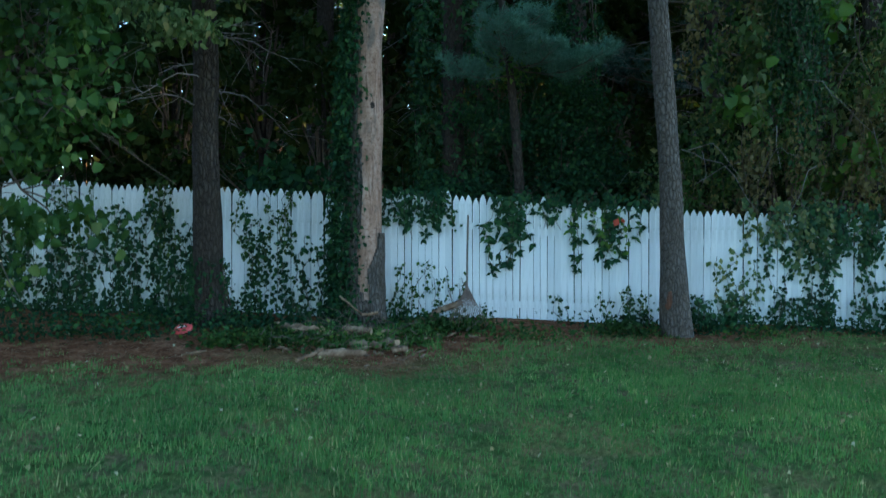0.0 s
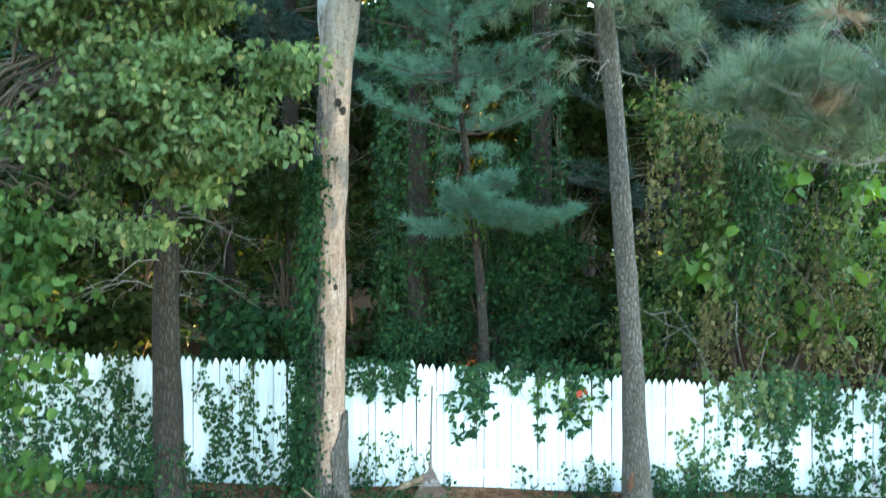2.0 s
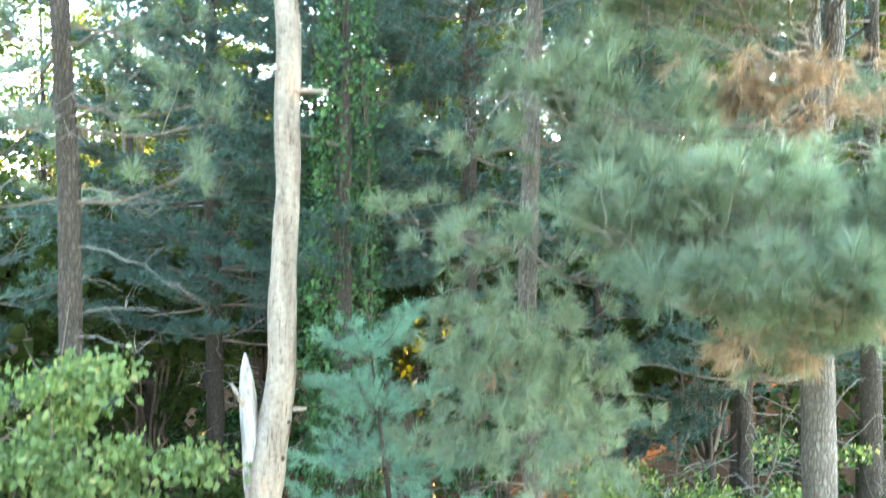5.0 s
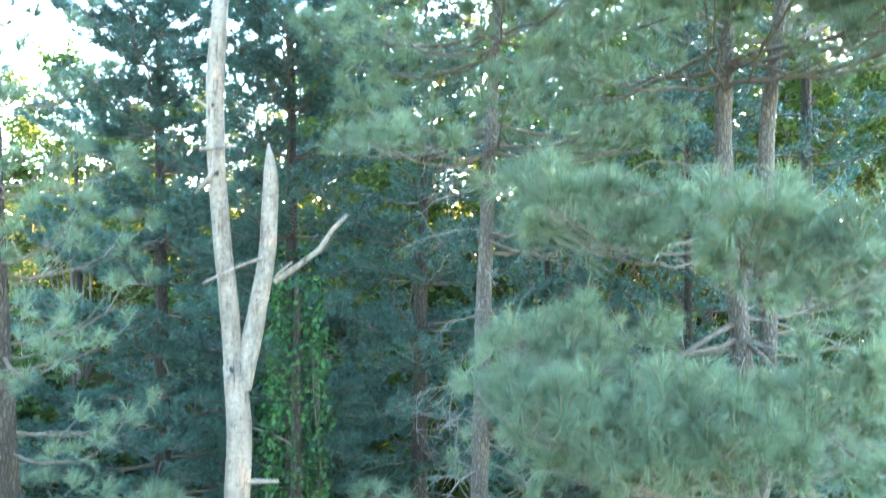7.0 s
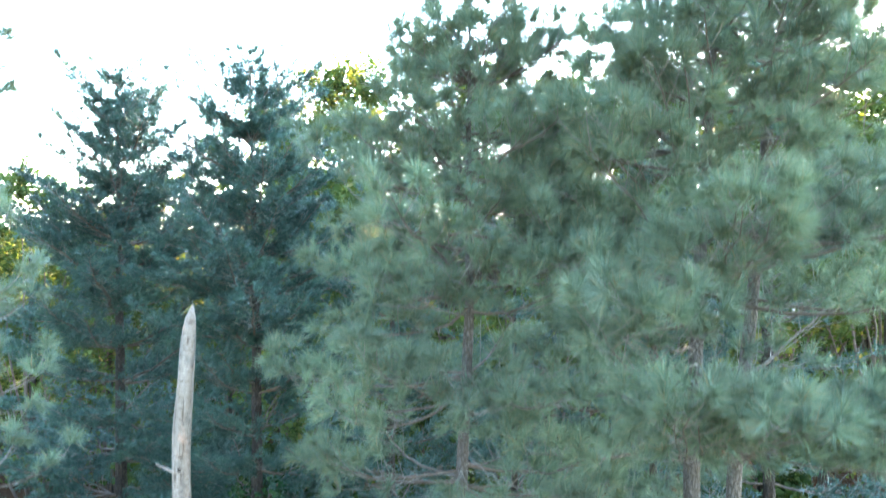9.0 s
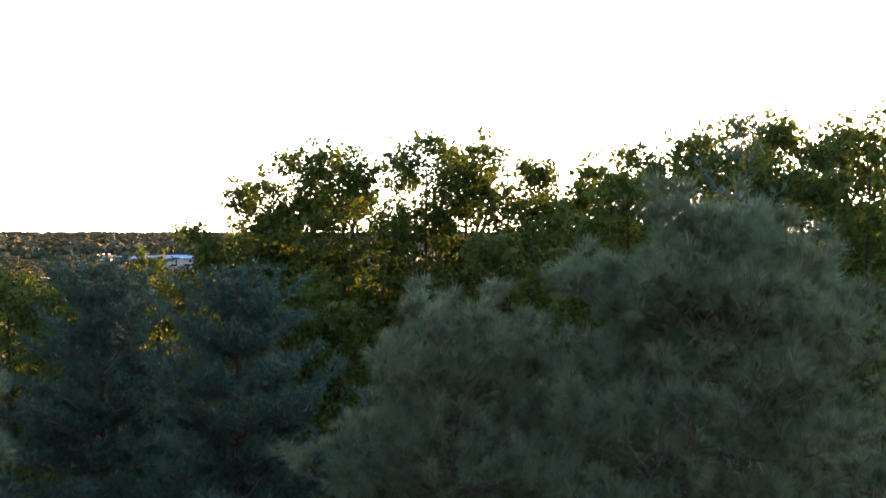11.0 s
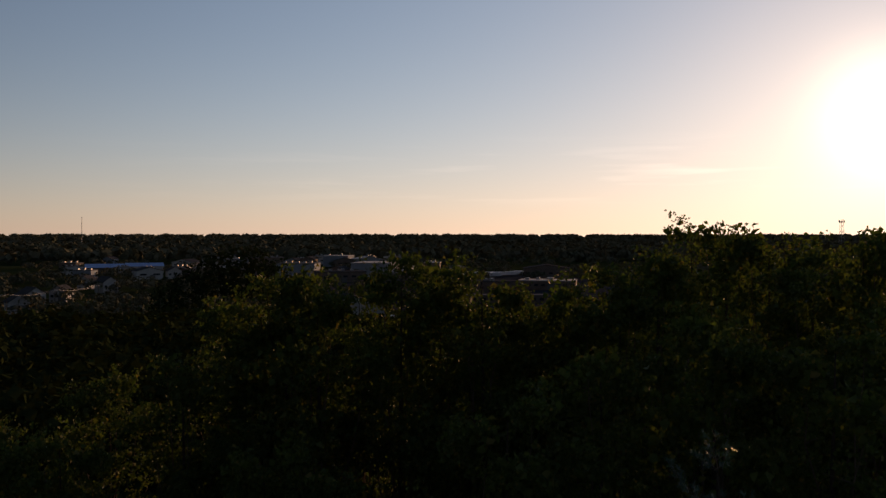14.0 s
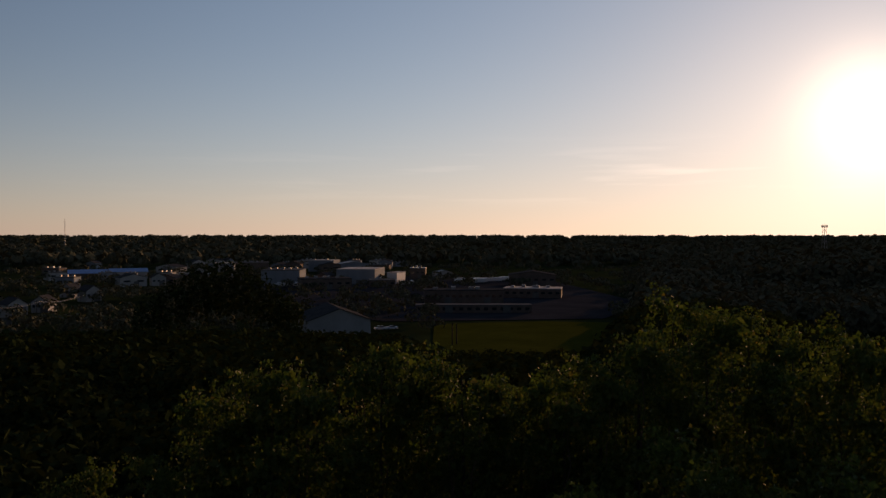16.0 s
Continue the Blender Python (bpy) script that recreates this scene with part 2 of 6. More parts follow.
def thing(name, at, label, category, group="", kind=""):
    ob = new(name)
    ob.location = at
    ob.empty_display_size = 0.2
    return tagged(ob, label, category, group, kind)


def box(bm, size, at=(0, 0, 0), rot=(0, 0, 0), bevel=0.0):
    m = pose(*at, *rot) @ Matrix.Diagonal((*size, 1))
    r = bmesh.ops.create_cube(bm, size=1.0, matrix=m)
    if bevel:
        es = list({e for v in r["verts"] for e in v.link_edges})
        bmesh.ops.bevel(bm, geom=es, offset=bevel, segments=1, affect="EDGES")


class Soup:
    """Gathers tubes and leaves into vertex and quad arrays."""

    def __init__(self):
        self.v, self.f, self.n = [], [], 0

    def add(self, v, f):
        self.v.append(v); self.f.append(f + self.n); self.n += len(v)

    def tube(self, pts, radii, sides=5, rough=0.0):
        pts = np.asarray(pts, float); k = len(pts)
        t = np.gradient(pts, axis=0); t /= np.linalg.norm(t, axis=1)[:, None] + 1e-9
        ref = np.array([0.31, 0.95, 0.05]) if abs(t[0, 2]) > 0.7 else np.array([0.0, 0.05, 1.0])
        a = np.cross(t, ref); a /= np.linalg.norm(a, axis=1)[:, None] + 1e-9
        b = np.cross(t, a)
        ang = np.linspace(0, 2 * np.pi, sides, endpoint=False)
        r = np.broadcast_to(np.asarray(radii, float), (k,))[:, None] * (1 + rough * RNG.normal(size=(k, sides)))
        v = pts[:, None] + r[..., None] * (np.cos(ang)[None, :, None] * a[:, None] + np.sin(ang)[None, :, None] * b[:, None])
        i = np.arange(k - 1)[:, None] * sides; j = np.arange(sides)[None]; j2 = (j + 1) % sides
        f = np.stack([i + j, i + j2, i + sides + j2, i + sides + j], -1).reshape(-1, 4)
        self.add(v.reshape(-1, 3), f)
        return self

    def arrays(self):
        return np.concatenate(self.v), np.concatenate(self.f)


def unit(a):
    return a / (np.linalg.norm(a, axis=-1, keepdims=True) + 1e-9)


def needles(p, d, per=22, length=0.17, width=0.008, spread=0.75, along=0.16, droop=0.12):
    """Needle tufts: per thin triangles round every shoot (place p, direction d)."""
    n = len(p)
    u = RNG.random((n, per, 1))
    perp = unit(np.cross(d[:, None], RNG.normal(size=(n, per, 3))))
    a = RNG.normal(spread, 0.28, (n, per, 1))
    way = unit(d[:, None] * np.cos(a) + perp * np.sin(a) + np.array([0, 0, -droop]))
    base = p[:, None] + d[:, None] * u * along
    ln = length * (0.7 + 0.5 * RNG.random((n, per, 1)))
    side = unit(np.cross(way, RNG.normal(size=(n, per, 3)))) * width
    tri = np.stack([base - side * 0.5, base + side * 0.5, base + way * ln], 2).reshape(-1, 3)
    return tri, np.arange(len(tri)).reshape(-1, 3)


def leaves(p, size, normal_up=0.5, aspect=0.7, droop=0.35, fold=0.18, toward=-0.25, round_=False):
    """Folded pointed leaves: diamonds of two triangles, or broad toothed leaves of four."""
    n = len(p)
    nrm = unit(RNG.normal(size=(n, 3)) + np.array([0, toward, normal_up]))
    way = unit(np.cross(nrm, RNG.normal(size=(n, 3))) + np.array([0, 0, -droop]))
    side = unit(np.cross(way, nrm))
    nrm = np.cross(side, way)
    s = (size * (0.6 + 0.7 * RNG.random(n)))[:, None]
    mid = p + way * s * 0.42
    a, c = p, p + way * s - nrm * s * 0.12
    b = mid + side * s * aspect * 0.5 + nrm * s * fold
    e = mid - side * s * aspect * 0.5 + nrm * s * fold
    if round_:
        lo = p + way * s * 0.16
        hi = p + way * s * 0.72 - nrm * s * 0.03
        ring = [a, lo + side * s * aspect * 0.48 + nrm * s * fold * 0.6, hi + side * s * aspect * 0.36 + nrm * s * fold * 0.7, c, hi - side * s * aspect * 0.4 + nrm * s * fold * 0.7, lo - side * s * aspect * 0.44 + nrm * s * fold * 0.6]
        v = np.stack(ring, 1).reshape(-1, 3)
        i = np.arange(n)[:, None] * 6
        return v, np.concatenate([i + np.array([q]) for q in ([0, 1, 2], [0, 2, 3], [0, 3, 4], [0, 4, 5])], 1).reshape(-1, 3)
    v = np.stack([a, b, c, e], 1).reshape(-1, 3)
    i = np.arange(n)[:, None] * 4
    return v, np.concatenate([i + np.array([[0, 1, 2]]), i + np.array([[0, 2, 3]])], 1).reshape(-1, 3)


def gz(x, y):
    """Height of the ground."""
    x, y = np.asarray(x, float), np.asarray(y, float)
    near = np.interp(y, [-60, 0, 8.5, 11.4, 14, 30, 90, 260, 6000], [-1.2, -0.28, -0.10, 0.12, 0.2, 0.1, -1.0, -3.0, -3.0])
    return near - 0.02 * np.clip(x, -25, 25) * np.interp(y, [40, 120], [1, 0]) + np.interp(np.hypot(x, y), [0, 1300, 2200, 3600, 6000], [0, 0, 5, 20, 23]) + 0.02 * np.sin(x * 1.7 + y * 0.6) * np.exp(-((y - 9) / 8) ** 2)


# ---- ground ----
def ground_material():
    m, nt, p, out = nodes_of("lawn_and_woodland_soil")
    geo = nt.nodes.new("ShaderNodeNewGeometry")
    sep = nt.nodes.new("ShaderNodeSeparateXYZ")
    nt.links.new(geo.outputs["Position"], sep.inputs[0])
    # lawn ground darker than its blades: shade between them put into the colour
    grass = ramp(nt, noise_tex(nt, 3.0, 6, 0.75), [(0.3, (0.05, 0.095, 0.025)), (0.48, (0.075, 0.12, 0.038)), (0.6, (0.14, 0.12, 0.06)), (0.75, (0.21, 0.135, 0.08))])
    worn = ramp(nt, noise_tex(nt, 0.9, 5, 0.65), [(0.47, (0, 0, 0)), (0.72, (0.7, 0.7, 0.7))])
    grass = mixed(nt, worn, grass, (0.27, 0.19, 0.08))
    soil = ramp(nt, noise_tex(nt, 5.0, 7, 0.7), [(0.3, (0.075, 0.03, 0.017)), (0.5, (0.19, 0.08, 0.044)), (0.7, (0.36, 0.18, 0.11))])
    # the lawn ends in an uneven line in front of the fence, farther out on the eastern side
    wob = noise_tex(nt, 0.8, 5, 0.65)
    add = nt.nodes.new("ShaderNodeMath"); add.operation = "MULTIPLY_ADD"
    nt.links.new(wob, add.inputs[0]); add.inputs[1].default_value = 3.6
    nt.links.new(sep.outputs[1], add.inputs[2])
    tilt = nt.nodes.new("ShaderNodeMath"); tilt.operation = "MULTIPLY_ADD"
    nt.links.new(sep.outputs[0], tilt.inputs[0]); tilt.inputs[1].default_value = -0.3
    nt.links.new(add.outputs[0], tilt.inputs[2])
    mr = nt.nodes.new("ShaderNodeMapRange")
    nt.links.new(tilt.outputs[0], mr.inputs[0])
    mr.inputs[1].default_value, mr.inputs[2].default_value = 10.0, 11.3
    # leaf litter behind the fence, its colour darkened for the wood's shade
    litter = ramp(nt, noise_tex(nt, 12, 7, 0.75), [(0.3, (0.022, 0.013, 0.008)), (0.55, (0.055, 0.03, 0.018)), (0.75, (0.11, 0.062, 0.035))])
    mr3 = nt.nodes.new("ShaderNodeMapRange")
    nt.links.new(sep.outputs[1], mr3.inputs[0])
    mr3.inputs[1].default_value, mr3.inputs[2].default_value = 11.4, 12.2
    speck = ramp(nt, noise_tex(nt, 24, 7, 0.85), [(0.34, (0.3, 0.3, 0.3)), (0.48, (0.85, 0.85, 0.85)), (0.64, (1.7, 1.65, 1.55))])
    near = mixed(nt, 1.0, mixed(nt, mr3.outputs[0], mixed(nt, mr.outputs[0], grass, soil), litter), speck, "MULTIPLY")
    # beyond the wood: fields and scrub
    far = ramp(nt, noise_tex(nt, 0.012, 5, 0.6), [(0.35, (0.02, 0.028, 0.012)), (0.55, (0.032, 0.042, 0.016)), (0.7, (0.05, 0.05, 0.025))])
    mr2 = nt.nodes.new("ShaderNodeMapRange")
    nt.links.new(sep.outputs[1], mr2.inputs[0])
    mr2.inputs[1].default_value, mr2.inputs[2].default_value = 70, 110
    nt.links.new(mixed(nt, mr2.outputs[0], near, far), p.inputs["Base Color"])
    p.inputs["Roughness"].default_value = 0.95
    p.inputs["Specular IOR Level"].default_value = 0.0
    bump(nt, p, noise_tex(nt, 28, 8, 0.75), 0.8, 0.05)
    return m


def axis(fine_lo, fine_hi, step, lo, hi, grow=1.28):
    out = list(np.arange(fine_lo, fine_hi + step / 2, step))
    s, a = step, out[0]
    while a > lo:
        s *= grow; a -= s; out.insert(0, a)
    s, a = step, out[-1]
    while a < hi:
        s *= grow; a += s; out.append(a)
    return np.array(out)


gx, gy = axis(-9, 10, 0.22, -4500, 4500), axis(2, 15, 0.22, -1500, 4800)
XX, YY = np.meshgrid(gx, gy)
ZZ = gz(XX, YY)
lumpy = np.array([noise.fractal(Vector((x * 1.3, y * 1.3, 0)), 0.8, 2.0, 4) for x, y in zip(XX.ravel(), YY.ravel())]).reshape(XX.shape)
ZZ = ZZ + lumpy * 0.035 * np.exp(-((YY - 10.3) / 2.2) ** 2)
nx, ny = len(gx), len(gy)
idx = np.arange(nx * ny).reshape(ny, nx)
quads = np.stack([idx[:-1, :-1], idx[:-1, 1:], idx[1:, 1:], idx[1:, :-1]], -1).reshape(-1, 4)
ground = mesh_object("ground", np.stack([XX, YY, ZZ], -1), quads, ground_material(), smooth=True)
tagged(ground, "green mown lawn turning to bare reddish soil below the trees", "ground", kind="structure")


# ---- trees ----
def trunk_mesh(name, pts, radii, material, parent, sides=16, ridges=0.06, label="", step=0.16):
    """A trunk: the given line refined, with an uneven, fluted surface."""
    pts, radii = np.asarray(pts, float), np.asarray(radii, float)
    s = np.concatenate([[0], np.cumsum(np.linalg.norm(np.diff(pts, axis=0), axis=1))])
    n = max(8, int(s[-1] / step))
    q = np.linspace(0, s[-1], n)
    line = np.stack([np.interp(q, s, pts[:, i]) for i in range(3)], 1)
    ker = np.ones(5) / 5
    for i in range(3):
        pad = np.pad(line[:, i], 2, mode="reflect", reflect_type="odd")
        line[:, i] = np.convolve(pad, ker, "valid")
    r = np.interp(q, s, radii)
    so = Soup()
    so.tube(line, r, sides)
    v, f = so.arrays()
    v = v.reshape(n, sides, 3)
    c = line[:, None]
    k = np.array([[noise.noise(Vector((math.cos(6.283 * j / sides) * 2.2, math.sin(6.283 * j / sides) * 2.2, q[i] * 1.4 + pts[0, 0] * 9))) for j in range(sides)] for i in range(n)])
    v = c + (v - c) * (1 + ridges * 2.2 * k[..., None])
    v = np.concatenate([v.reshape(-1, 3), line[-1:]])
    top = [[(n - 1) * sides + j, (n - 1) * sides + (j + 1) % sides, n * sides] for j in range(sides)]
    return mesh_object(name, v - np.array(parent.location if parent else (0, 0, 0)), f.tolist() + top, material, parent, label, smooth=True)


def curve_pts(a, d, length, n, sag=0.0, lift=0.0, wig=0.0):
    """Points along a bough from a in direction d: it sags in the middle and lifts at the tip."""
    t = np.linspace(0, 1, n)[:, None]
    p = a + d * t * length
    p[:, 2] += (-sag * np.sin(t[:, 0] * np.pi) + lift * t[:, 0] ** 2.2) * length
    if wig:
        p[1:] += np.cumsum(RNG.normal(0, wig * length / n, (n - 1, 3)), axis=0)
    return p


class Pine:
    def __init__(self, name, line, radii, material, bark, label, needle=0.17, per=22, width=0.008, density=1.0, inner=0.9, ball=0.5, flat=False):
        self.flat = flat
        self.at = np.array(line[0], float)
        self.root = thing(name, tuple(self.at), label, "tree")
        self.line, self.radii = np.array(line, float), radii
        self.inner, self.ball = inner, ball
        self.mat, self.needle, self.per, self.width, self.density = material, needle, per, width, density
        trunk_mesh("trunk", line, radii, bark, self.root)
        self.boughs, self.wood, self.p, self.d, self.dp, self.dd = [], Soup(), [], [], [], []

    def spot(self, z):
        return np.array([np.interp(z, self.line[:, 2], self.line[:, i]) for i in range(3)])

    def twigs(self, pts, reach, spacing, up=0.45, dead=0.0, plump=1.0):
        """Side twigs along the outer part of a bough, each ending in a plump clump of tufts."""
        n = len(pts)
        L = np.linalg.norm(np.diff(pts, axis=0), axis=1).sum()
        k = max(3, int(L * (1 - reach) / spacing))
        for i, t in enumerate(np.linspace(reach, 1.0, k)):
            j = min(int(t * (n - 1)), n - 2)
            a = pts[j] + (pts[j + 1] - pts[j]) * (t * (n - 1) - j)
            ax = unit(pts[j + 1] - pts[j])
            side = unit(np.cross(ax, [0, 0, 1.0])) * (1 if i % 2 else -1)
            ln = min(0.85, 0.25 + 0.36 * L * (1.08 - t)) * RNG.uniform(0.45, 1.4)
            d = unit(ax * RNG.uniform(0.5, 1.1) + side * RNG.uniform(0.5, 1.0) + np.array([0, 0, RNG.uniform(-0.15, 0.6)]))
            tw = curve_pts(a, d, ln, 4, 0.03, 0.2, 0.1)
            self.wood.tube(tw, np.linspace(0.007, 0.004, 4), 3)
            m = max(3, int(self.density * RNG.uniform(2.8, 4.4)))
            tt = RNG.uniform(self.inner, 1.0, m)
            pos = a + d * (tt * ln)[:, None] + np.array([0, 0, 0.2]) * (tt ** 2.2 * ln)[:, None] + RNG.normal(0, 0.03 * plump, (m, 3))
            way = unit(d * 0.55 + unit(RNG.normal(0, 1, (m, 3))) * 0.72 + np.array([0, 0, up]))
            if dead and RNG.random() < dead:
                self.dp.append(pos); self.dd.append(unit(way + np.array([0, 0, -0.7])))
            else:
                self.p.append(pos); self.d.append(way)

    def bough(self, z, az, length, elev, sag=0.06, lift=0.18, reach=0.35, spacing=0.13, dead=0.0, thick=None, up=0.45):
        a = self.spot(z)
        d = np.array([math.sin(az) * math.cos(elev), math.cos(az) * math.cos(elev), math.sin(elev)])
        n = max(6, int(length / 0.3))
        pts = curve_pts(a, d, length, n, sag, lift, 0.13)
        r0 = thick or 0.010 + 0.0075 * length
        so = Soup().tube(pts, np.linspace(r0, 0.005, n), 5)
        self.boughs.append(so.arrays())
        if self.flat:
            self.plates(pts, reach, spacing)
        else:
            self.twigs(pts, reach, spacing, up, dead)
        return pts

    def plates(self, pts, reach, spacing):
        """Flat sprays: side twigs in the plane of a bough, with needle tufts along their outer parts."""
        n = len(pts)
        L = np.linalg.norm(np.diff(pts, axis=0), axis=1).sum()
        for i, t in enumerate(np.linspace(reach, 1.0, max(3, int(L * (1 - reach) / spacing)))):
            j = min(int(t * (n - 1)), n - 2)
            a = pts[j] + (pts[j + 1] - pts[j]) * (t * (n - 1) - j)
            ax = unit(pts[j + 1] - pts[j])
            for turn in (-1, 1):
                side = unit(np.cross(ax, [0, 0, 1.0])) * turn
                ln = min(0.85, 0.16 + 0.30 * L * (1.02 - t) ** 0.7) * RNG.uniform(0.6, 1.25)
                d = unit(ax * RNG.uniform(0.6, 1.0) + side * RNG.uniform(0.55, 0.95) + np.array([0, 0, RNG.uniform(-0.1, 0.25)]))
                tw = curve_pts(a, d, ln, 3, 0.02, 0.1)
                self.wood.tube(tw, np.linspace(0.006, 0.003, 3), 3)
                m = max(2, int(self.density * (2 + ln * 7)))
                tt = RNG.uniform(0.3, 1.0, m)
                self.p.append(a + d * (tt * ln)[:, None] + np.array([0, 0, 0.1]) * (tt ** 2.2 * ln)[:, None] + RNG.normal(0, 0.015, (m, 3)))
                self.d.append(unit(d * 0.8 + RNG.normal(0, 0.38, (m, 3)) + np.array([0, 0, 0.4])))

    def crown(self, z0, z1, count, radius, spacing=0.13, dead=0.05, low=-0.1, high=0.8, sag=0.06, whorl=0.0, bare=0.32, lift=0.18, open_front=(), open_west=None):
        """Boughs from z0 to z1, in whorls where a spacing for them is given; bare: the share of a low bough without needles; open_front, open_west: heights between which no bough grows to the south or west."""
        for i in range(count):
            u = (i + RNG.random()) / count
            z = z0 + (z1 - z0) * u
            if whorl:
                z = min(z1, z0 + round((z - z0) / whorl) * whorl + RNG.normal(0, 0.09 * whorl))
            ln = radius(u) * RNG.uniform(0.7, 1.12)
            az = i * 2.399 + RNG.normal(0, 0.35)
            if math.cos(az) < 0.1 and any(lo < z < hi for lo, hi in open_front):
                continue
            if open_west and open_west[0] < z < open_west[1] and math.sin(az) < 0.25:
                continue
            self.bough(z, az, ln, low + (high - low) * u ** 2 + RNG.normal(0, 0.12), sag, lift, reach=max(0.02, bare * (1 - u)), spacing=spacing, dead=dead * (1 - u))

    def dead_limbs(self, z0, z1, count, length):
        for i in range(count):
            z = RNG.uniform(z0, z1)
            az = RNG.uniform(0, 6.283)
            L = length * RNG.uniform(0.4, 1.1)
            d = np.array([math.sin(az), math.cos(az), RNG.uniform(-0.35, 0.25)])
            pts = curve_pts(self.spot(z), unit(d), L, 7, -0.05, -0.2, 0.2)
            self.wood.tube(pts, np.linspace(0.011, 0.003, 7), 4)
            for _ in range(4):
                j = RNG.integers(2, 6)
                self.wood.tube(curve_pts(pts[j], unit(d + RNG.normal(0, 0.8, 3)), L * 0.4, 5, 0, -0.25, 0.2), np.linspace(0.0055, 0.002, 5), 3)

    def done(self, twig="twig"):
        o = self.at
        for v, f in self.boughs:
            mesh_object("bough", v - o, f, twig, self.root, smooth=True)
        v, f = self.wood.arrays()
        tagged(mesh_object("twig_work", v - o, f, "twig", self.root), kind="stuff")
        p, d = np.concatenate(self.p), np.concatenate(self.d)
        v, f = needles(p, d, self.per, self.needle, self.width, self.ball, 0.1)
        tagged(mesh_object("crown", v - o, f, self.mat, self.root), kind="stuff")
        if self.dp:
            v, f = needles(np.concatenate(self.dp), np.concatenate(self.dd), self.per, self.needle * 0.8, self.width, 0.6, 0.1, 0.4)
            tagged(mesh_object("dead_foliage", v - o, f, "needle_dead", self.root, "rust-brown hanging dead needles"), kind="stuff")


def az_to(dx, dy):
    return math.atan2(dx, dy)


# big loblolly pine with a forked trunk, east of the lawn
D = Pine("pine_tree", [(6.3, 9.9, -0.1), (6.1, 9.85, 3), (6.0, 9.8, 6.4), (5.9, 9.8, 10.1), (5.75, 9.75, 12.8), (5.5, 9.8, 15.4), (5.65, 9.9, 18.1), (5.9, 9.9, 21.8), (6.0, 9.9, 23.1)],
         [0.27, 0.235, 0.21, 0.17, 0.13, 0.11, 0.085, 0.04, 0.015], "needle", "bark", "tall pine with a forked grey-brown trunk and long green needles", 0.26, 30, 0.0118, 1.42, 0.9, 0.62)
trunk_mesh("second_stem", [(5.95, 9.8, 10.4), (6.2, 9.85, 11.7), (6.15, 9.8, 13.5), (6.1, 9.8, 15.5), (6.45, 9.9, 18), (6.75, 10.0, 21), (6.8, 10.1, 22.8)], [0.13, 0.12, 0.11, 0.1, 0.08, 0.04, 0.015], "bark", D.root, 12)
D.crown(9.4, 22.9, 66, lambda u: float(np.interp(u, [0, 0.2, 0.6, 0.78, 0.9, 1], [2.4, 3.4, 3.4, 2.3, 1.2, 0.4])), 0.125, 0.0, -0.12, 0.4, whorl=1.75, bare=0.5, lift=0.06, open_front=((10.3, 11.8), (14.4, 15.9)))
D.crown(21.0, 22.8, 24, lambda u: 1.6 * (1 - u) + 0.3, 0.13, 0.0, 0.1, 0.9, lift=0.1)
D.line = D.line + np.array([0.75, 0.1, 0]) * np.interp(D.line[:, 2], [15, 21], [0, 1])[:, None]
D.crown(18.0, 22.4, 44, lambda u: 2.5 * (1 - u) ** 0.6 + 0.4, 0.17, 0.0, 0.0, 0.5, whorl=0.8, lift=0.08)
D.crown(20.8, 22.5, 30, lambda u: 1.9 * (1 - u) + 0.35, 0.13, 0.0, 0.1, 0.9)
D.line = D.line - np.array([0.75, 0.1, 0]) * np.interp(D.line[:, 2], [15, 21], [0, 1])[:, None]
